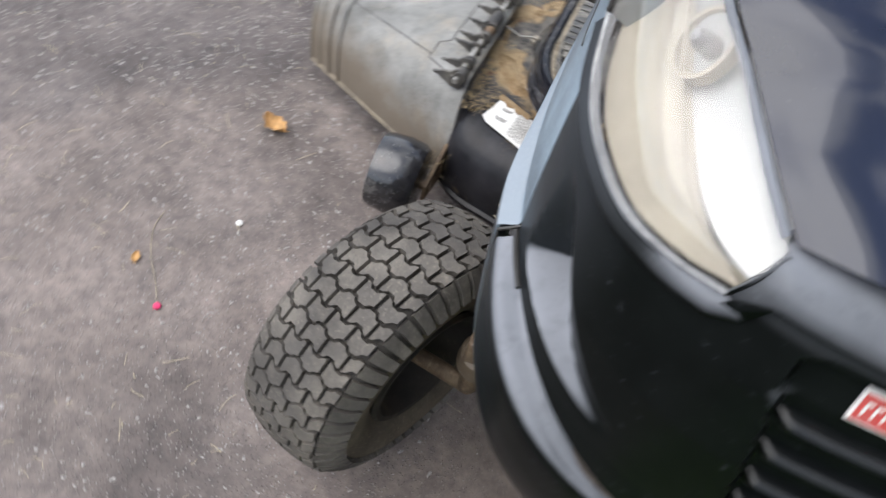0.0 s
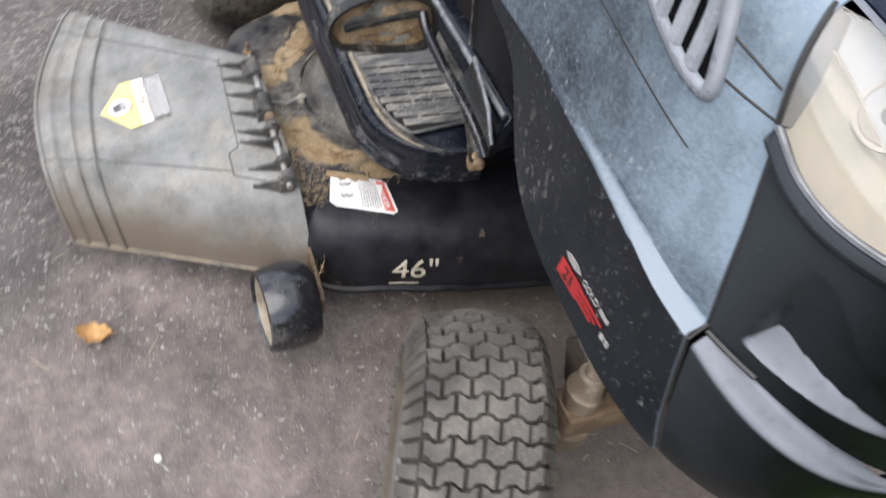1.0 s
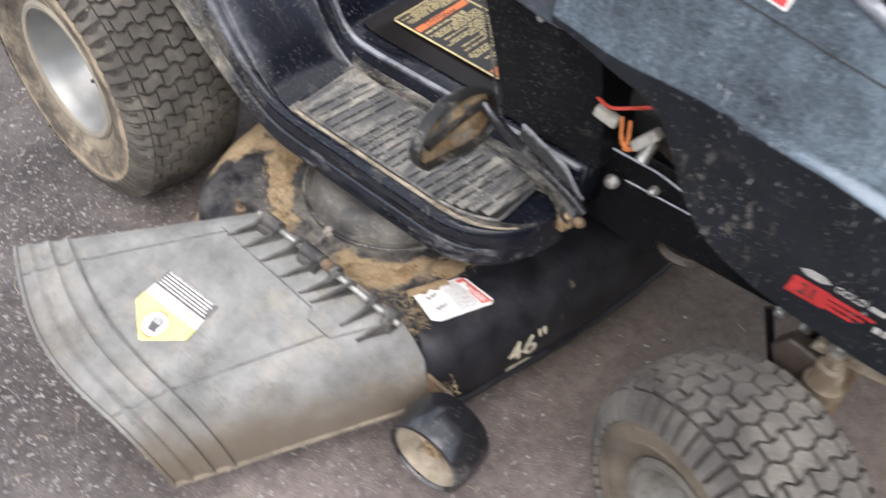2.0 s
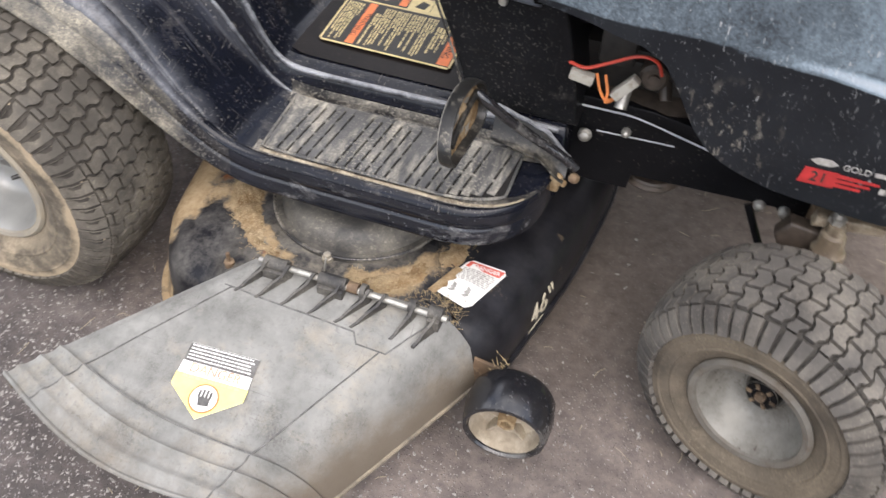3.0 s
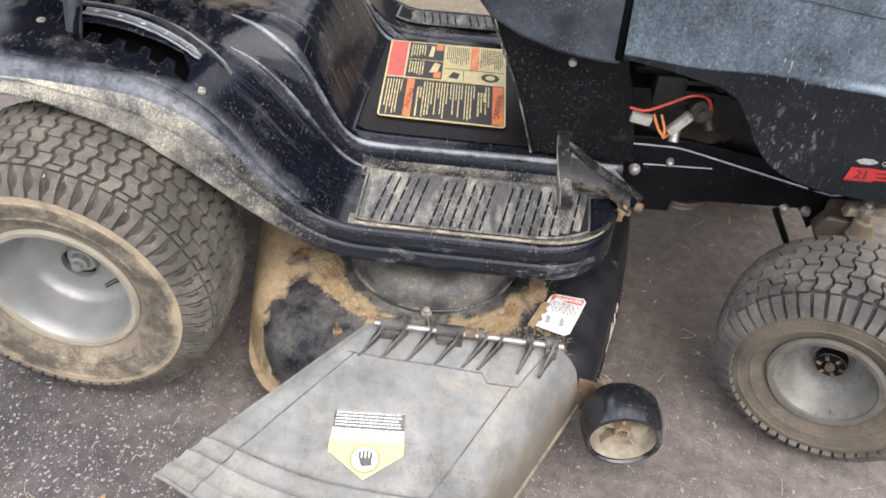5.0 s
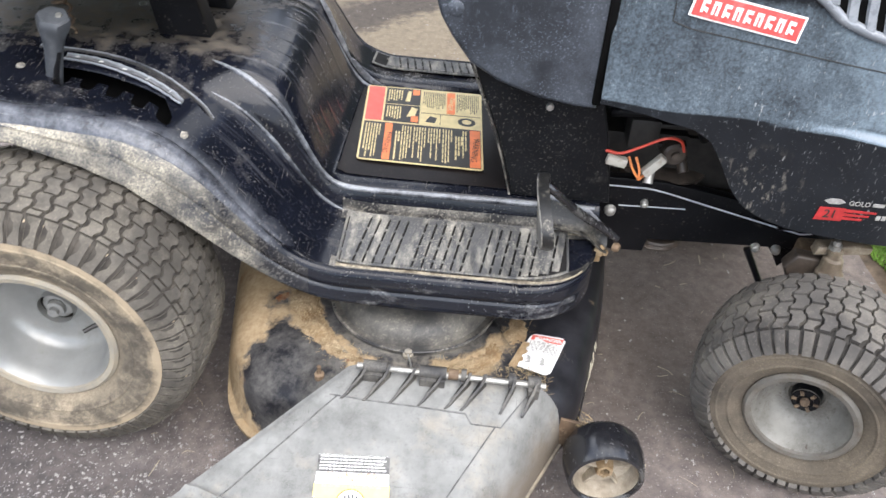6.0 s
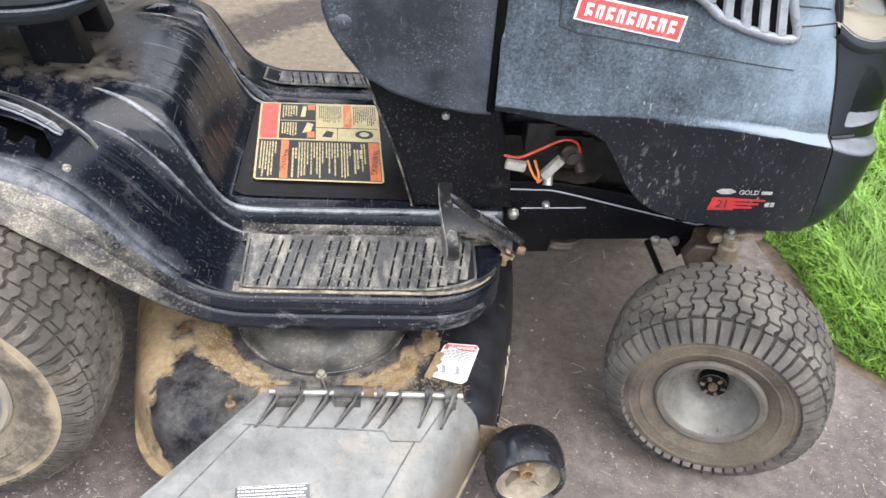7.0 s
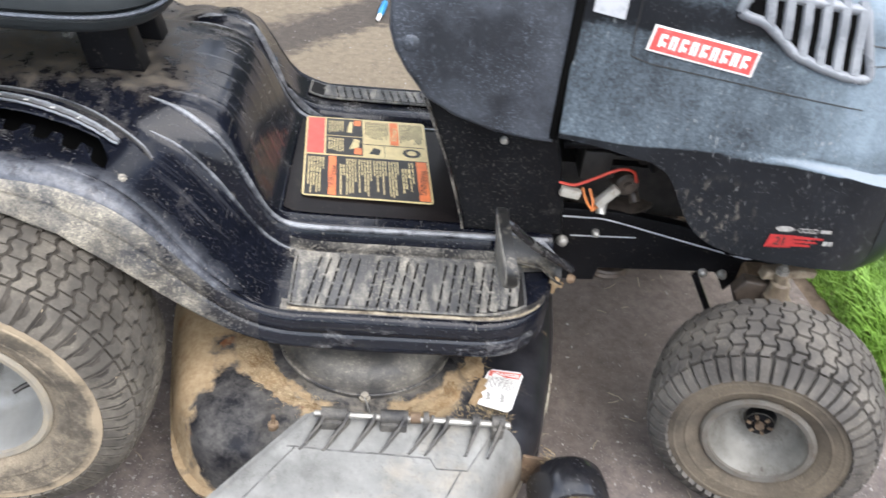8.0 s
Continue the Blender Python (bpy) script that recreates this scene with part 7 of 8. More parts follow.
def nose():
    # lower bumper band, one piece round the nose: wall, rounded edge, sloping ledge
    rows = []
    n = 110
    for i in range(n + 1):
        f = -1 + 2 * i / n
        row = []
        for w, inset, lift in ((0.0, 0.03, 0), (0.01, 0.006, 0), (0.08, 0.002, 0), (0.25, 0, 0), (0.45, 0, 0), (0.65, 0, 0), (0.82, 0, 0), (0.93, 0, 0), (0.975, 0.0006, 0), (1.0, 0.0025, 0), (1.0, 0.006, 0.12), (1.0, 0.011, 0.4), (1.0, 0.017, 0.75), (1.0, 0.022, 1.0), (1.0, 0.055, 1.15)):
            z = 0.41 + 0.16 * w
            half, nz = lower_skin(z)
            ph0 = math.asin(((seam_x(z) + 0.002 - XS_H) / (nz - XS_H)) ** (POW_LOW / 2))
            ph = math.pi / 2 - abs(f) * (math.pi / 2 - ph0)
            x, y = bullet(half, nz, ph, POW_LOW)
            d = Vector((x - 1.30, y * 1.3)).normalized()
            z_low = 0.413 - 0.010 * smooth01((x - 1.36) / 0.12)
            zz = z_low + (ledge_z(x, False) - z_low) * w + (ledge_z(x, True) - ledge_z(x, False)) * lift
            if lift:
                # the ledge runs out before it reaches the front
                inset = 0.003 + (inset - 0.003) * (1 - 0.85 * smooth01((x - 1.455) / 0.05))
            row.append(Vector((x - d.x * inset, math.copysign(max(0.0, y - d.y * inset), -f if f else -1), zz)))
        rows.append(row)
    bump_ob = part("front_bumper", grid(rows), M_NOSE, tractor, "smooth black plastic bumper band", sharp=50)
    thicken(bump_ob, 0.003)
    for sgn in (-1, 1):
        rows = []
        for i in range(91):
            t = i / 90
            row = []
            half, nz = upper_skin(0.60)
            ph0 = math.asin(((seam_x(0.66) + 0.002 - XS_H) / (nz - XS_H)) ** (POW / 2))
            xx, _ = bullet(half, upper_skin(0.75)[1], ph0 + (math.pi / 2 - ph0) * t)
            z_low, z_top = ledge_z(xx, True) - 0.008, cheek_top(xx)
            for j in range(97):
                z = z_low + (z_top - z_low) * j / 96
                half, nz = upper_skin(z)
                ph0 = math.asin(((seam_x(z) + 0.002 - XS_H) / (nz - XS_H)) ** (POW / 2))
                x, y = bullet(half, nz, ph0 + (math.pi / 2 - ph0) * t)
                # scoop under the lamp: nearly level floor that runs out towards the grille, wall leaning back out to the lamp
                z_floor = 0.613 - 0.18 * (x - 1.38)
                z_roof = interp(x, [(1.37, 0.716), (1.40, 0.704), (1.44, 0.660), (1.487, 0.610)])
                k = 0.034 * smooth01((x - 1.371) / 0.016) * min(1.0, max(0.0, (1.489 - x) / 0.092))
                k *= smooth01((z - z_floor) / 0.011) * min(1.0, max(0.0, (z_roof - z) / max(0.004, z_roof - z_floor - 0.011)))
                d = Vector((x - 1.25, y * 1.2)).normalized()
                # grille opening sinks back
                gw = interp(z, [(0.56, 0.040), (0.60, 0.044), (0.64, 0.051), (0.70, 0.061), (0.735, 0.067), (0.751, 0.066), (0.758, 0.056)])
                g = smooth01((gw - y) / 0.005) * smooth01((0.759 - z) / 0.005)
                row.append(Vector((x - d.x * k - 0.013 * g, sgn * (y - d.y * k), z)))
            rows.append(row)
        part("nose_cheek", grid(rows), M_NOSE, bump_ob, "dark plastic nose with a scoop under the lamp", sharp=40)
        # seam shadow gap
        path = [side_pt(seam_x(z), z, -0.002, sgn) for z in [0.43 + 0.35 * q / 30 for q in range(31)]]
        part("seam_gap", tube(path, 0.0017, 6), M_INK, bump_ob)
        path = [Vector((p.x, sgn * abs(p.y), p.z)) for p in [Vector((1.351, -0.2415, 0.603)), Vector((1.375, -0.2325, 0.600)), Vector((1.398, -0.2215, 0.5965))]]
        part("seam_gap", tube(catmull(path, 5), 0.0028, 6), M_INK, bump_ob)
        headlight(sgn)
    # front grille louvres: dark rounded ridges across the sunken panel
    for z in (0.619, 0.648, 0.677, 0.706):
        w = interp(z, [(0.59, 0.040), (0.64, 0.047), (0.70, 0.057), (0.735, 0.063)])
        rows = []
        for j in range(25):
            y = -w + 2 * w * j / 24
            x = bullet_x(z, y) - 0.013
            k = min(1.0, (w - abs(y)) / 0.008)
            rows.append([Vector((x - 0.002, y, z + 0.0040)), Vector((x + 0.005 * k, y, z + 0.0035)), Vector((x + 0.009 * k, y, z + 0.0022)), Vector((x + 0.010 * k, y, z + 0.0006)), Vector((x + 0.0085 * k, y, z - 0.002)), Vector((x - 0.002, y, z - 0.017))])
        part("grille_louvre", grid(rows), M_LOUVRE, bump_ob, "", 60)
    on = lambda a, b, d: (bullet_x(b, a) - 0.0135 + 0.003 + d, a, b)  # noqa: E731
    badge = [(-0.027, 0.725), (-0.013, 0.725), (0.0, 0.725), (0.013, 0.725), (0.027, 0.725), (0.027, 0.7475), (0.013, 0.7475), (0, 0.7475), (-0.013, 0.7475), (-0.027, 0.7475)]
    part("front_badge", prism(badge, on, -0.003, 0.0), M_WHITE, bump_ob, "small red and white front badge")
    part("badge_field", prism([(a * 0.93, 0.73625 + (b - 0.73625) * 0.82) for a, b in badge], on, 0.0002, 0.0009), M_BRANDRED, bump_ob)
    for k in range(8):
        bm = bmesh.new()
        a = -0.0225 + 0.0057 * k
        prism([(a, 0.732), (a + 0.0016, 0.732), (a + 0.0016, 0.741), (a, 0.741)], on, 0.001, 0.0014, bm=bm)
        prism([(a, 0.739), (a + 0.0040, 0.739), (a + 0.0040, 0.741), (a, 0.741)], on, 0.001, 0.0014, bm=bm)
        part("badge_stroke", bm, M_WHITE, bump_ob)
    # sloping sill under the louvres, down to the bumper
    rows = []
    for j in range(25):
        y = -0.062 + 0.124 * j / 24
        xb, xf = bullet_x(0.60, y) - 0.016, bullet_x(0.56, y) - 0.004
        rows.append([Vector((xb, y, 0.612)), Vector((xb + 0.002, y, 0.590)), Vector((xb + 0.006, y, 0.578)), Vector((xf - 0.004, y, 0.556)), Vector((xf, y, 0.548)), Vector((xf + 0.001, y, 0.520))])
    part("grille_sill", grid(rows), M_NOSE, bump_ob, "smooth dark sill under the grille", 60)
    # sloping brow between the front edge of the hood top and the nose
    rows = []
    for j in range(41):
        f = -1 + 2 * j / 40
        y = 0.092 * f
        xb = 1.474 - 1.3 * y * y
        xf = xb + 0.0165
        rows.append([Vector((xb - 0.03, y * 0.95, 0.7895)), Vector((xb - 0.004, y * 0.98, 0.7885)), Vector((xb + 0.002, y, 0.7865)), Vector(((xb + xf) / 2 + 0.002, y, 0.7815)), Vector((xf, y, 0.7745)), Vector((xf + 0.001, y, 0.771)), Vector((xf - 0.005, y, 0.766))])
    for end, sg in ((0, -1), (-1, 1)):
        a, b = Vector((1.4685, sg * 0.1135, 0.757)), Vector((1.456, sg * 0.098, 0.789))
        tip = Vector((1.479, sg * 0.101, 0.752))
        extra = [b - Vector((0.02, 0, 0)), b, b.lerp(a, 0.1), b.lerp(a, 0.5), a.lerp(tip, 0.1), a.lerp(tip, 0.6), tip]
        if end == 0:
            rows.insert(0, extra)
        else:
            rows.append(extra)
    part("nose_brow", grid(rows), M_NOSE, bump_ob, "dusty sloping strip under the hood's front edge", 35)


def bullet_x(z, y):
    """How far forward the upper nose reaches at height z and half width y."""
    half, nz = upper_skin(z)
    return XS_H + (nz - XS_H) * (1 - min(1.0, abs(y) / half) ** POW) ** (1 / POW)


def headlight(sgn):
    flip = lambda p: Vector((p[0], -sgn * p[1], p[2]))  # noqa: E731
    lo = catmull([flip(p) for p in LENS_LOW], 8)
    up = catmull([flip(p) for p in LENS_UP], 8)
    n = len(lo)

    def split(i):
        """Where the reflector meets the cream housing: high at the rear, running out at the tip."""
        return 0.72 * (1 - i / (n - 1)) ** 0.85 + 0.02

    def patch(push, bulge, low=None, high=None, rowsn=14):
        rows = []
        for i in range(n):
            a, b = (low(i) if low else 0.0), (high(i) if high else 1.0)
            row = []
            for j in range(rowsn + 1):
                t = a + (b - a) * j / rowsn
                p = lo[i].lerp(up[i], t)
                d = (p - Vector((1.25, 0, 0.70))).normalized()
                row.append(p + d * (bulge * math.sin(math.pi * t) * math.sin(math.pi * min(1, 0.12 + 0.80 * i / n)) ** 0.5 - push))
            rows.append(row)
        return grid(rows)

    lens = part("headlight", patch(0.0, 0.012), M_LENS, tractor, "clear slanted headlight lens, slightly hazed", sharp=80)
    thicken(lens, 0.0018)
    lens.visible_shadow = False
    part("reflector", patch(0.024, -0.006, split, lambda i: 1.04), M_REFLECTOR, lens, "bright reflector", sharp=80)
    part("housing", patch(0.014, -0.016, lambda i: -0.03, split), M_AMBERCREAM, lens, "cream lower lamp housing", sharp=80)
    mid = [lo[i].lerp(up[i], split(i)) - (lo[i].lerp(up[i], split(i)) - Vector((1.25, 0, 0.70))).normalized() * 0.020 for i in range(n)]
    part("housing_rib", tube(mid, 0.0012, 8), M_AMBERCREAM, lens)
    c = lo[13].lerp(up[13], 0.70)
    d = (c - Vector((1.25, 0, 0.70))).normalized()
    ring = revolve([(-0.029, 0.026), (-0.020, 0.025), (-0.020, 0.022), (-0.029, 0.020)], c, d, d.orthogonal(), 32)
    part("bulb_bowl", ring, M_AMBERCREAM, lens, "lamp ring")
    part("bulb", revolve([(-0.030, 0.008), (-0.016, 0.007), (-0.011, 0.004), (-0.010, 0.0)], c, d, d.orthogonal(), 20), M_SILVER, lens)
    edge = [p + (p - Vector((1.25, 0, 0.70))).normalized() * 0.001 for p in lo]
    part("lens_gasket", tube(edge, 0.0010, 8), M_SILVER, lens)
    back = [lo[0].lerp(up[0], q / 8) + (lo[0].lerp(up[0], q / 8) - Vector((1.25, 0, 0.70))).normalized() * (0.009 * math.sin(math.pi * q / 8)) for q in range(9)]
    part("lens_gasket", tube(back, 0.0026, 8), M_INK, lens)
    part("lens_gasket", tube(catmull([lo[-1], lo[-1].lerp(up[-1], 0.5) + Vector((0.003, 0, 0)), up[-1]], 5), 0.0018, 8), M_NOSE, lens)
    wall = []
    for q in range(9):
        p = lo[0].lerp(up[0], q / 8)
        d = (p - Vector((1.25, 0, 0.70))).normalized()
        inner = lo[1].lerp(up[1], q / 8)
        wall.append([back[q], back[q] - d * 0.012 + Vector((0.004, 0, 0)), inner - d * 0.026])
    part("housing_wall", grid(wall), M_REFLECTOR, lens, "", 60)
    # thin sill under the lens, running out past its tip
    rows = []
    down = Vector((0, 0, 1))
    for p in lo:
        o = Vector((p.x - 1.25, p.y * 1.2, 0)).normalized()
        gap = max(0.0, min(0.012, (bullet_x(p.z - 0.008, p.y) - p.x) * o.x)) + 0.001
        q = p - down * 0.002
        rows.append([q - o * 0.006, q + o * 0.0015 - down * 0.001, q + o * (gap * 0.6 + 0.001) - down * 0.003, q + o * (gap + 0.005) - down * 0.009, q + o * (gap + 0.005) - down * 0.012, q + o * (gap - 0.004) - down * 0.022])
    tip = Vector((1.479, sgn * 0.101, 0.752))
    rows.append([lo[-1] - Vector((0.004, 0, 0)), lo[-1] + Vector((0.001, 0, 0)), lo[-1].lerp(tip, 0.6), tip, tip + Vector((0, 0, -0.002)), tip + Vector((-0.004, 0, -0.008))])
    part("lamp_sill", grid(rows), M_NOSE, lens, "", 50)


nose()


# ---- dash tower ----
def dash():
    shroud = [(0.600, 0.92), (0.578, 0.80), (0.579, 0.752), (0.588, 0.722), (0.606, 0.692), (0.636, 0.655), (0.68, 0.632), (0.74, 0.615), (0.80, 0.610), (0.829, 0.611), (0.829, 0.92)]
    bm = prism(shroud, lambda a, b, d: (a, d * (0.99 + 0.15 * max(0.0, a - 0.60) / 0.226), b), -0.200, 0.200, 0.010)
    t = part("dash_tower", bm, M_DASH, tractor, "grainy charcoal plastic dash shroud", sharp=40)
    panel = [(0.628, 0.675), (0.652, 0.61), (0.690, 0.514), (0.718, 0.430), (0.722, 0.404), (0.890, 0.404), (0.880, 0.47), (0.865, 0.54), (0.848, 0.60), (0.840, 0.675)]
    bm = prism(panel, lambda a, b, d: (a, d, b), -0.166, 0.166, 0.005)
    part("side_panel", bm, M_PANEL, t, "black lower dash panel")
    bm = tube([(a - 0.002, -0.1675, b) for a, b in catmull2([(0.640, 0.640), (0.690, 0.514), (0.716, 0.430), (0.722, 0.406)], 6)], 0.0019, 6)
    part("panel_edge", bm, M_DUSTBAND, t, "dusty panel edge")
    for c, r in (((0.610, -0.198, 0.738), 0.012), ((0.766, -0.166, 0.578), 0.0062)):
        bm = revolve([(0, r), (0.004, r), (0.006, r * 0.75), (0.0065, 0)], c, (0, -1, 0), (0, 0, 1), 20)
        part("screw_head", bm, M_DASH if r > 0.01 else M_STEEL, t)


dash()


def firewall():
    # added black box that stands for the shade between dash and hood
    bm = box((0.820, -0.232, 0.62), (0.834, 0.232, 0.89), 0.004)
    part("firewall", bm, M_VOID, tractor, "black filler standing for the shade between dash and hood")


firewall()


# ---- frame, engine, front axle, linkage ----
def chassis():
    for sgn in (-1, 1):
        bm = prism([(0.80, 0.428), (0.93, 0.430), (0.99, 0.428), (1.10, 0.410), (1.20, 0.388), (1.27, 0.372), (1.33, 0.362), (1.33, 0.318), (0.98, 0.306), (0.976, 0.278), (0.92, 0.276), (0.80, 0.29)], lambda a, b, d, s=sgn: (a, s * 0.112 + d, b), -0.010, 0.010, 0.002)
        f = part("frame_rail", bm, M_BLACK, tractor, "black folded steel frame rail")
        bm = prism([(1.185, 0.325), (1.245, 0.325), (1.235, 0.290), (1.222, 0.272), (1.205, 0.300)], lambda a, b, d, s=sgn: (a, s * 0.118 + d, b), -0.003, 0.003)
        part("hanger_bracket", bm, M_BLACK, f)
        for x, z, r, y in ((1.171, 0.312, 0.009, 0.120), (1.207, 0.312, 0.009, 0.122), (0.900, 0.371, 0.0105, 0.132), (0.958, 0.385, 0.007, 0.122)):
            bm = revolve([(0, r), (0.005, r), (0.006, r * 0.9), (0.010, r * 0.8), (0.012, r * 0.5), (0.0125, 0)], (x, sgn * y, z), (0, sgn, 0), (0, 0, 1), 12)
            part("frame_bolt", bm, M_STEEL, f, "zinc bolt head")
    bm = tube(catmull([(0.880, -0.130, 0.419), (0.93, -0.130, 0.419), (0.972, -0.130, 0.417), (1.06, -0.130, 0.396), (1.15, -0.130, 0.374), (1.225, -0.130, 0.356), (1.240, -0.130, 0.354), (1.265, -0.130, 0.360)], 5), 0.0015, 8)
    part("steel_rod", bm, M_FOIL, tractor, "bright thin steering rod")
    part("steel_rod", tube([(0.915, -0.1245, 0.376), (1.03, -0.1245, 0.380)], 0.0012, 6), M_FOIL, tractor)
    part("brace_rod", tube([(1.155, -0.128, 0.312), (1.20, -0.150, 0.235), (1.215, -0.160, 0.205)], 0.006, 8), M_BLACK, tractor, "thin black lift brace")
    bm = revolve([(0.268, 0.018), (0.270, 0.046), (0.274, 0.048), (0.279, 0.042), (0.284, 0.048), (0.288, 0.046), (0.290, 0.018)], (1.008, -0.062, 0), (0, 0, 1), (1, 0, 0), 36)
    part("idler_pulley", bm, M_OILY, tractor, "dusty steel belt pulley under the frame")
    # engine block between the rails
    bm = box((0.86, -0.085, 0.40), (1.24, 0.13, 0.50), 0.012)
    box((0.90, -0.09, 0.50), (1.20, 0.16, 0.66), 0.02, bm)
    e = part("engine", bm, M_ENGINE, tractor, "grimy dark engine castings")
    for k in range(6):
        part("cooling_fin", box((0.925, -0.138, 0.505 + 0.018 * k), (1.00, -0.10, 0.513 + 0.018 * k), 0.002), M_ENGINE, e)
    part("oil_plate", revolve([(-0.02, 0.085), (0.0, 0.090), (0.004, 0.094), (0.012, 0.094), (0.014, 0.089), (0.019, 0.075), (0.022, 0)], (0.985, -0.026, 0.424), (0, -0.12, 1), (1, 0, 0), 48), M_OILY, e, "oily brown round cover plate")
    part("fitting", tube([(0.945, -0.165, 0.452), (0.947, -0.150, 0.476)], 0.0085, 14), M_STEEL, e, "brass-grey cable fitting")
    part("fitting", tube([(0.995, -0.135, 0.49), (1.002, -0.150, 0.47)], 0.009, 14), M_OILY, e)
    part("engine_boss", revolve([(0, 0.020), (0.05, 0.020), (0.054, 0.016), (0.054, 0.008), (0.060, 0.008), (0.060, 0.0)], (0.975, -0.105, 0.50), (0.1, -1, 0.1), (0, 0, 1), 20), M_OILY, e, "oily cylinder boss")
    part("engine_boss", box((0.90, -0.150, 0.505), (0.95, -0.10, 0.56), 0.008), M_ENGINE, e)
    wire = catmull([(0.866, -0.165, 0.508), (0.890, -0.172, 0.509), (0.920, -0.172, 0.524), (0.955, -0.172, 0.543), (0.980, -0.168, 0.538), (0.990, -0.165, 0.518)], 8)
    part("red_wire", tube(wire, 0.0025, 8), M_REDWIRE, e, "red insulated wire")
    for k in range(2):
        w = catmull([(0.905 + 0.012 * k, -0.165, 0.500), (0.915 + 0.010 * k, -0.175, 0.480), (0.925, -0.178, 0.470 - 0.004 * k), (0.937, -0.165, 0.468)], 6)
        part("orange_wire", tube(w, 0.0022, 6), M_ORANGEWIRE, e)
    m = Matrix.Translation((0.887, -0.168, 0.492)) @ Matrix.Rotation(radians(10), 4, "Y")
    part("wire_connector", box((-0.018, -0.007, -0.008), (0.016, 0.007, 0.008), 0.003, m=m), M_NYLON, e, "dirty white connector")
    m = Matrix.Translation((0.948, -0.170, 0.492)) @ Matrix.Rotation(radians(-52), 4, "Y")
    part("wire_connector", box((-0.024, -0.0075, -0.0072), (0.020, 0.0075, 0.0072), 0.003, m=m), M_NYLON, e, "dirty white connector")
    part("black_hose", tube(catmull([(0.87, -0.13, 0.56), (0.93, -0.15, 0.575), (1.0, -0.15, 0.565), (1.03, -0.12, 0.52)], 8), 0.009, 10), M_BLACK, e)
    # front axle and spindles
    bm = prism([(-0.25, 0.285), (0.25, 0.285), (0.25, 0.325), (0.10, 0.345), (-0.10, 0.345), (-0.25, 0.325)], lambda a, b, d: (1.262 + d, a, b), -0.024, 0.024, 0.006)
    ax = part("front_axle", bm, M_RUSTY, tractor, "rusty cast front axle")
    for sgn in (-1, 1):
        sp = tube([(1.258, sgn * 0.235, 0.196), (1.262, sgn * 0.228, 0.27)], 0.013, 16)
        part("spindle", sp, M_RUSTY, ax, "rusty greasy spindle")
        c0, c1 = Vector((1.266, sgn * 0.232, 0.262)), Vector((1.258, sgn * 0.224, 0.392))
        way = (c1 - c0).normalized()
        ring = [(0.0, 0.010), (0.0, 0.026), (0.010, 0.0275), (0.024, 0.0265), (0.028, 0.0215), (0.070, 0.0195), (0.076, 0.0225), (0.090, 0.0230), (0.095, 0.0185), (0.116, 0.0165), (0.120, 0.0125), (0.134, 0.012), (0.135, 0.0)]
        part("spindle_collar", revolve(ring, c0, way, (1, 0, 0), 28), M_CASTING, ax, "tan greasy cast spindle housing")
        bm = prism([(1.190, 0.345), (1.205, 0.372), (1.252, 0.365), (1.262, 0.300), (1.238, 0.288), (1.214, 0.298)], lambda a, b, d, s=sgn: (a, s * 0.205 + d, b), -0.013, 0.013, 0.005)
        part("axle_lug", bm, M_OILY, ax, "dark rusty lug of the axle")
        part("stub_axle", tube([(1.258, sgn * 0.235, 0.196), (1.238, sgn * 0.36, 0.192)], 0.011, 14), M_RUSTY, ax)
        bm = prism([(1.228, 0.378), (1.232, 0.394), (1.290, 0.402), (1.318, 0.400), (1.316, 0.388), (1.286, 0.384)], lambda a, b, d, s=sgn: (a, s * 0.208 + d, b), -0.012, 0.012, 0.003)
        part("steering_arm", bm, M_CASTING, ax, "rusty steering arm")
        part("spindle_nut", revolve([(0.394, 0.011), (0.404, 0.011), (0.405, 0.006), (0.412, 0.006), (0.4125, 0)], (1.256, sgn * 0.221, 0), (0, 0, 1), (1, 0, 0), 6), M_STEEL, ax, "bright spindle nut")
    bm = prism([(1.19, 0.37), (1.36, 0.37), (1.36, 0.46), (1.19, 0.46)], lambda a, b, d: (a, d, b), -0.15, 0.15, 0.006)
    part("front_support", bm, M_BLACK, tractor)


chassis()


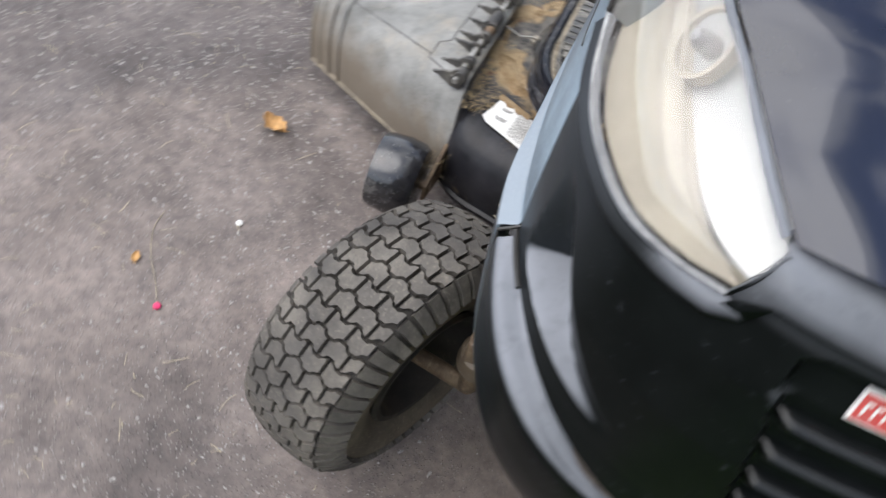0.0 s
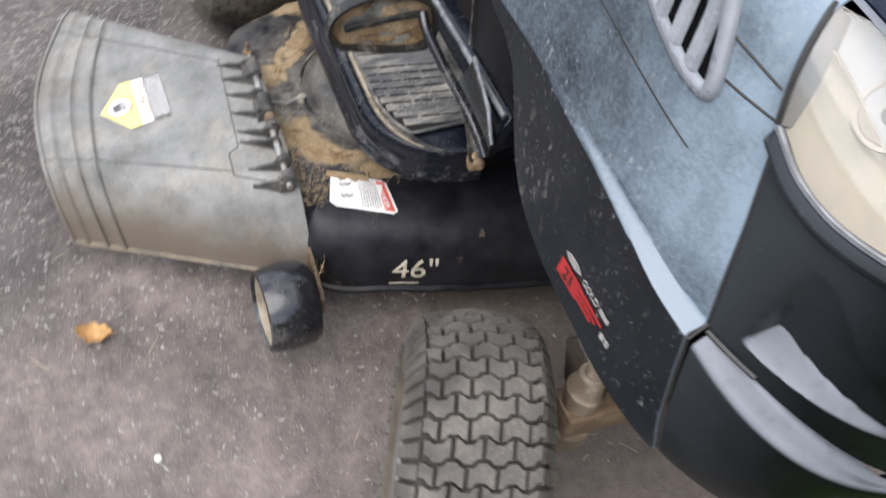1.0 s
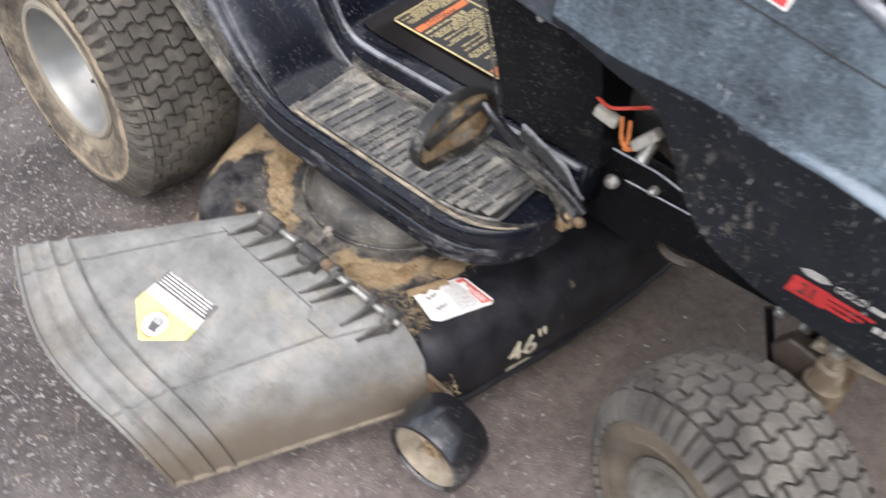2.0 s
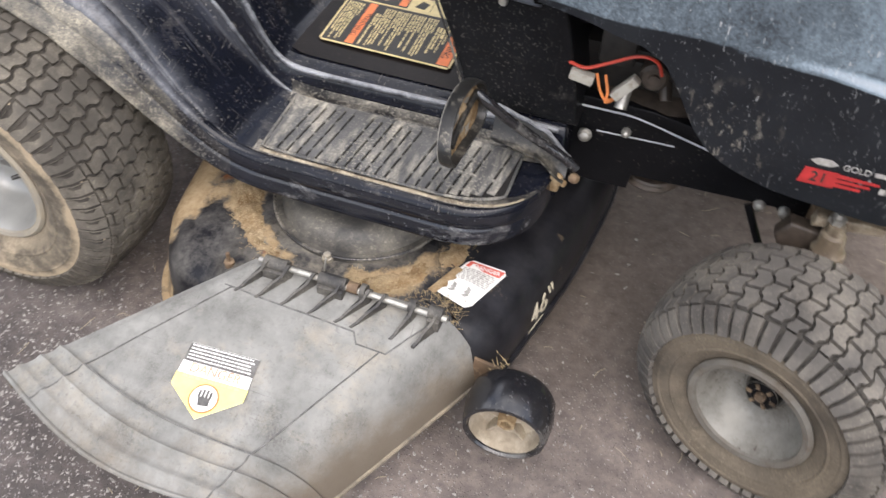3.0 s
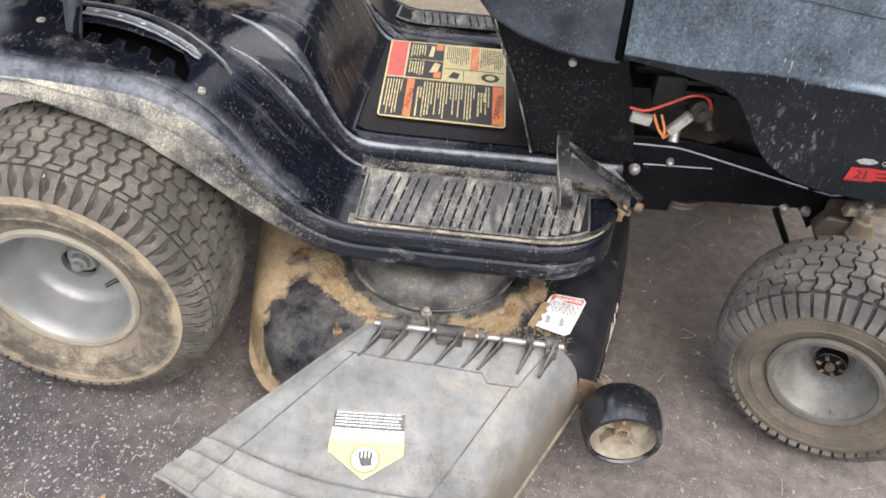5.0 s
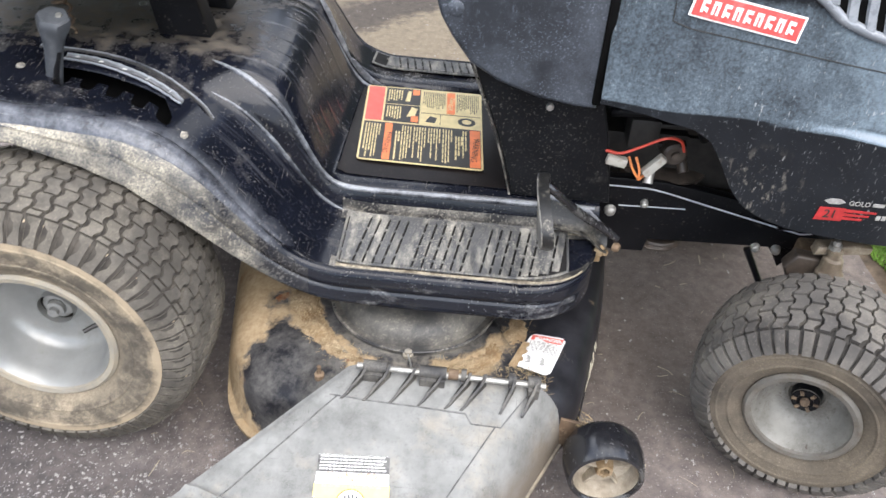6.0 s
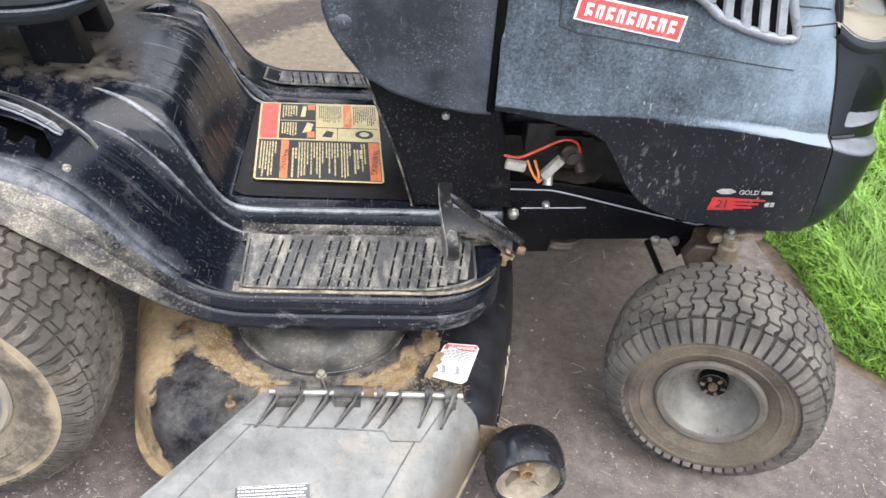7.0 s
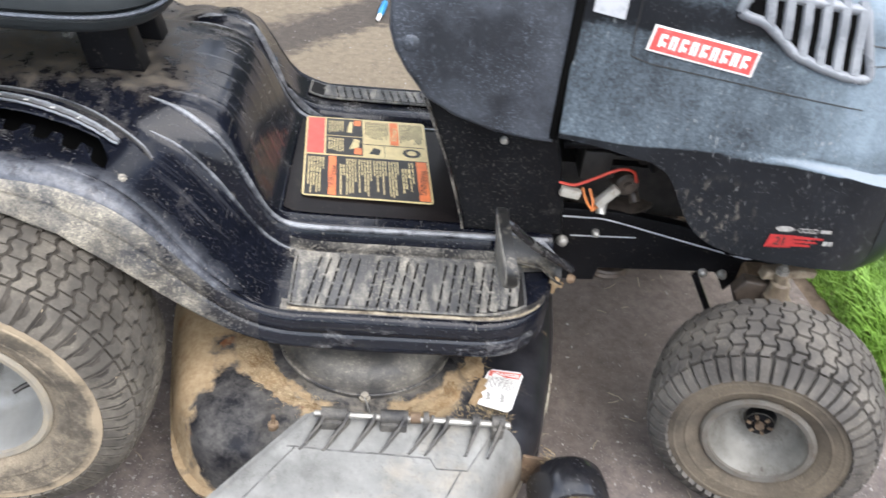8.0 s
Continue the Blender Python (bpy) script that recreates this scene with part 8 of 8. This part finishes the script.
def pedal():
    face = [(-0.383, 0.462), (-0.399, 0.482), (-0.395, 0.505), (-0.368, 0.523), (-0.325, 0.530), (-0.280, 0.524), (-0.256, 0.508), (-0.250, 0.478), (-0.266, 0.452), (-0.320, 0.450)]
    face = catmull2(face + face[:1], 4)[:-1]
    place = lambda a, b, d: (0.754 + d + 0.12 * (0.50 - b) + 0.9 * (a + 0.32) ** 2, a, b)  # noqa: E731
    bm = prism(face, place, 0.0, 0.005, 0.002)
    p = part("brake_pedal", bm, M_PADTOP, tractor, "curved black pedal, muddy behind")
    # turned-in flange round the edge, hollow behind
    mid = (-0.322, 0.490)
    rows = []
    for a, b in face + face[:1]:
        ring = []
        for k, d in ((1.0, 0.002), (1.02, 0.010), (0.99, 0.0185), (0.93, 0.0185), (0.90, 0.010), (0.90, 0.004)):
            ring.append(Vector(place(mid[0] + (a - mid[0]) * k, mid[1] + (b - mid[1]) * k, d)))
        rows.append(ring)
    part("pedal_flange", grid(rows), M_GUARD, p, "", 60)
    # mud packed behind
    rows = []
    for q in range(9):
        k = 0.93 * q / 8
        rows.append([Vector(place(mid[0] + (a - mid[0]) * k, mid[1] + (b - mid[1]) * k, 0.007 + 0.006 * noise.noise((a * 40 * k, b * 40 * k, 2)) + 0.004 * (1 - k))) for a, b in face])
    part("pedal_back", grid(rows, wrap_v=True), M_CLAY, p, "tan mud packed behind the pedal", 80)
    rib = [Vector(place(-0.375 + 0.105 * q / 8, 0.488 + 0.014 * q / 8, 0.013)) for q in range(9)]
    part("pedal_rib", tube(rib, 0.0045, 8), M_GUARD, p)
    path = [(0.768, -0.272, 0.502), (0.786, -0.270, 0.487), (0.815, -0.252, 0.452), (0.850, -0.229, 0.414), (0.885, -0.216, 0.386), (0.906, -0.210, 0.366)]
    part("pedal_arm", tube(catmull(path, 5), 0.0072, 10), M_ROLLER, p, "round black steel pedal arm")
    # pressed guard beside the arm: dished plate with a rolled upper edge
    rows = []
    for q in range(25):
        t = q / 24
        x = 0.775 + 0.118 * t
        top = 0.424 - 0.030 * t - 0.024 * smooth01((t - 0.62) / 0.38)
        row = []
        for j in range(9):
            u = j / 8
            row.append(Vector((x, -0.186 - 0.026 * u - 0.010 * t, top - 0.040 * u * (1 - 0.35 * t) - 0.010 * math.sin(math.pi * u) + 0.0015 * noise.noise((x * 60, u * 5, 3)))))
        rows.append(row)
    guard = part("pedal_guard", grid(rows), M_GUARD, p, "mud-caked pressed steel pedal guard", sharp=60)
    thicken(guard, 0.003)
    part("guard_edge", tube([r[0] + Vector((0, 0, 0.001)) for r in rows], 0.0036, 8), M_WEAR_GLINT, p, "rubbed rolled edge, paled for its highlight")
    bm = revolve([(-0.004, 0.0), (-0.004, 0.0105), (0.005, 0.0115), (0.010, 0.009), (0.011, 0.006), (0.017, 0.0055), (0.0175, 0.0)], (0.880, -0.210, 0.340), (0.85, -0.45, -0.1), (0, 0, 1), 6)
    part("pivot_nut", bm, M_CLAY, p, "clay-caked pivot nut")
    bm = box((0.868, -0.216, 0.316), (0.886, -0.200, 0.336), 0.004)
    part("pivot_block", bm, M_CLAY, p, "clay-caked block under the pivot")
    bm = revolve([(0, 0.0), (0.0, 0.007), (0.006, 0.0085), (0.012, 0.006), (0.0125, 0.0)], (0.902, -0.214, 0.352), (0.85, -0.45, 0.1), (0, 0, 1), 10)
    part("pivot_pin", bm, M_RUSTY, p)


pedal()


# ---- loose things on the ground ----
def leaf(name, label, at, size, turn, curl, mat):
    rows = []
    for i in range(13):
        t = i / 12
        w = size * 0.33 * math.sin(math.pi * min(1, t * 0.96 + 0.02)) ** 0.8 * (1 + 0.18 * math.sin(t * 19))
        row = []
        for j in range(7):
            f = -1 + j / 3
            row.append(Vector((size * (t - 0.5), w * f, curl * size * (abs(f) ** 1.5 * 0.5 + 0.35 * (2 * t - 1) ** 2) + 0.0015)))
        rows.append(row)
    m = Matrix.Translation((*at, 0.0005)) @ Matrix.Rotation(radians(turn), 4, "Z")
    bm = grid(rows)
    bmesh.ops.transform(bm, matrix=m, verts=bm.verts)
    ob = part(name, bm, mat, sharp=60)
    thicken(ob, 0.0006, 1.0)
    part("stalk", tube([m @ Vector((size * 0.48, 0, curl * size * 0.36 + 0.001)), m @ Vector((size * 0.62, 0.004, curl * size * 0.5 + 0.002))], 0.0007, 5), mat, ob)
    tagged(ob, label, "leaf", "dry leaves on the asphalt")


leaf("leaf", "curled brown dry leaf lying on the asphalt", (0.822, -0.745), 0.052, 72, 0.45, M_LEAF)
leaf("leaf", "small orange-brown leaf scrap on the asphalt", (1.182, -0.785), 0.020, 20, 0.3, M_LEAF)
leaf("leaf", "small orange leaf scrap near the rear wheel", (0.101, -0.663), 0.014, 50, 0.3, M_LEAF)


def petal():
    bm = tube(catmull([(1.242, -0.707, 0.003), (1.205, -0.735, 0.002), (1.165, -0.77, 0.0015), (1.12, -0.795, 0.0015), (1.085, -0.80, 0.0015)], 6), 0.0007, 5)
    ob = part("flower_stalk", bm, M_STRAW)
    part("petal", revolve([(0, 0.004), (0.003, 0.0065), (0.006, 0.005), (0.008, 0.0)], (1.242, -0.707, 0.0), (0, 0, 1), (1, 0, 0), 9), M_PINK, ob)
    tagged(ob, "dry curved stalk with a withered pink flower head", "flower stalk")


petal()


def scatter(name, label, mat, count, seed, maker):
    rnd = random.Random(seed)
    verts, faces = [], []
    for _ in range(count):
        maker(rnd, verts, faces)
    me = bpy.data.meshes.new(name)
    me.from_pydata(verts, [], faces)
    me.materials.append(mat)
    ob = new(name, me)
    tagged(ob, label, "debris", kind="stuff")
    return ob


def spot(rnd):
    while True:
        x, y = -0.9 + 2.9 * rnd.random(), -1.7 + 3.6 * rnd.random() ** 1.35
        if not (x > 1.60 and y > -0.2):
            return x, y


def grit(rnd, verts, faces, place=None, size=1.0):
    x, y = place or spot(rnd)
    if (y > 0.8 or math.hypot(x - 1.1, y - 0.22) < 0.48) and rnd.random() < 0.85:
        return
    if place is None and x > 0.85 and rnd.random() < 0.55:
        return
    r = (0.0009 + 0.0026 * rnd.random() ** 3) * size
    k = len(verts)
    n = 5
    a0 = rnd.random() * 6
    for q in range(n):
        rr = r * (0.7 + 0.6 * rnd.random())
        verts.append((x + rr * math.cos(a0 + q * 6.283 / n), y + rr * math.sin(a0 + q * 6.283 / n), 0.0))
    sx, ca, sa = 1.0 + 1.4 * rnd.random() ** 2, math.cos(a0 * 3), math.sin(a0 * 3)
    for q in range(k, k + n):
        dx, dy = verts[q][0] - x, verts[q][1] - y
        u, v = (dx * ca + dy * sa) * sx, (-dx * sa + dy * ca) / sx ** 0.5
        verts[q] = (x + u * ca - v * sa, y + u * sa + v * ca, 0.0)
    verts.append((x, y, r * 0.6))
    for q in range(n):
        faces.append((k + q, k + (q + 1) % n, k + n))


def chips(rnd, verts, faces):
    """Crushed pale chips, thickest by the rear wheel."""
    grit(rnd, verts, faces, (rnd.gauss(0.12, 0.30), rnd.gauss(-0.72, 0.17)), 0.8)


def straw(rnd, verts, faces):
    x, y = spot(rnd)
    if y > 0.5:
        return
    l = 0.008 + 0.030 * rnd.random() ** 2
    a = rnd.random() * 6.283
    w = 0.0004 + 0.0004 * rnd.random()
    k = len(verts)
    bend = (rnd.random() - 0.5) * 0.9
    for q in range(4):
        t = q / 3
        aa = a + bend * t
        cx, cy = x + l * t * math.cos(aa), y + l * t * math.sin(aa)
        z = 0.001 + 0.003 * math.sin(math.pi * t) * rnd.random()
        verts.append((cx - w * math.sin(aa), cy + w * math.cos(aa), z))
        verts.append((cx + w * math.sin(aa), cy - w * math.cos(aa), z))
        if q:
            faces.append((k + 2 * q - 2, k + 2 * q - 1, k + 2 * q + 1, k + 2 * q))


scatter("grit", "pale grit strewn over the asphalt", M_PEBBLE, 42000, 1, grit)
scatter("stone_chips", "crushed pale stone chips lying by the rear wheel", M_PEBBLE, 4500, 5, chips)
scatter("straw_bits", "dry grass clippings strewn over the asphalt", M_STRAW, 1700, 2, straw)
ob = part("pebble", revolve([(0, 0.0), (0.001, 0.005), (0.004, 0.006), (0.007, 0.003), (0.0075, 0)], (1.045, -0.685, 0), (0, 0, 1), (1, 0, 0), 7), M_WHITE)
tagged(ob, "small white pebble on the asphalt", "pebble")


# ---- lawn at the driveway's edge ----
def lawn_edge(y):
    return 1.655 + 0.02 * noise.noise((y * 5, 0, 0)) + 0.012 * noise.noise((y * 19, 3, 0)) + 0.9 * max(0.0, -0.06 - y) ** 1.2 + 0.8 * max(0.0, y - 0.75) ** 1.2


def lawn():
    rows = []
    for i in range(60):
        y = -0.45 + 3.5 * (i / 59) ** 1.3 + 26 * (i / 59) ** 6
        e = lawn_edge(y) - 0.05
        rows.append([Vector((e + d, y, z + 0.008 * noise.noise((d * 12, y * 12, 0)) * (d > 0.02))) for d, z in ((0, -0.003), (0.03, 0.010), (0.08, 0.018), (0.2, 0.026), (0.5, 0.03), (1.2, 0.03), (4, 0.03), (28, 0.03))])
    ob = part("lawn_soil", grid(rows), M_SOIL, sharp=80)
    tagged(ob, "bare brown soil under the lawn's edge", "soil", kind="structure")
    rows = []
    for i in range(60):
        y = -0.05 + 3.1 * (i / 59) ** 1.3 + 26 * (i / 59) ** 6
        e = lawn_edge(y) + 0.03 * noise.noise((y * 8, 1, 0))
        rows.append([Vector((e + d, y, z)) for d, z in ((0.08, 0.016), (0.13, 0.026), (0.3, 0.033), (0.8, 0.037), (1.6, 0.038), (4, 0.038), (27, 0.038))])
    ob = part("lawn_turf", grid(rows), M_TURF, sharp=80)
    tagged(ob, "dense green turf of the lawn beside the driveway", "lawn", kind="structure")
    rnd = random.Random(9)
    verts, faces = [], []
    for _ in range(60000):
        y = -0.3 + 2.6 * rnd.random() ** 1.35
        d = 1.4 * rnd.random() ** 1.6
        x = lawn_edge(y) + d - 0.015
        if y < -0.05 and rnd.random() > smooth01((y + 0.3) / 0.25):
            continue
        g = smooth01(d / 0.08)
        tuft = 0.75 + 0.5 * noise.noise((x * 9, y * 9, 2))
        hgt = (0.026 + 0.105 * g) * (0.5 + 0.8 * rnd.random()) * tuft
        a = rnd.random() * 6.283
        lean = 0.25 + 0.9 * rnd.random()
        w = 0.0019 + 0.0016 * rnd.random()
        z0 = 0.008 + 0.018 * g
        dx, dy = math.cos(a), math.sin(a)
        k = len(verts)
        for t in (0, 0.5, 1.0):
            off = lean * hgt * t * t
            ww = w * (1 - t * 0.9)
            verts.append((x + dx * off - dy * ww, y + dy * off + dx * ww, z0 + hgt * (t - 0.25 * lean * t * t)))
            verts.append((x + dx * off + dy * ww, y + dy * off - dx * ww, z0 + hgt * (t - 0.25 * lean * t * t)))
        faces += [(k, k + 1, k + 3, k + 2), (k + 2, k + 3, k + 5, k + 4)]
    me = bpy.data.meshes.new("grass")
    me.from_pydata(verts, [], faces)
    me.materials.append(M_GRASS)
    ob = new("grass", me)
    tagged(ob, "fresh green grass at the edge of the driveway", "grass", kind="stuff")


lawn()


def bottle():
    bm = revolve([(0, 0.0), (0.0, 0.011), (0.004, 0.013), (0.10, 0.013), (0.118, 0.008), (0.128, 0.007)], (0.556, 1.815, 0.013), (-0.12, -0.99, 0), (0, 0, 1), 20)
    ob = part("bottle", bm, M_BLUE)
    part("cap", revolve([(0.124, 0.0085), (0.160, 0.0085), (0.163, 0.006), (0.163, 0.0)], (0.556, 1.815, 0.013), (-0.12, -0.99, 0), (0, 0, 1), 16), M_WHITE, ob, "white screw cap")
    tagged(ob, "small blue plastic bottle lying on the sandy ground", "bottle")


bottle()
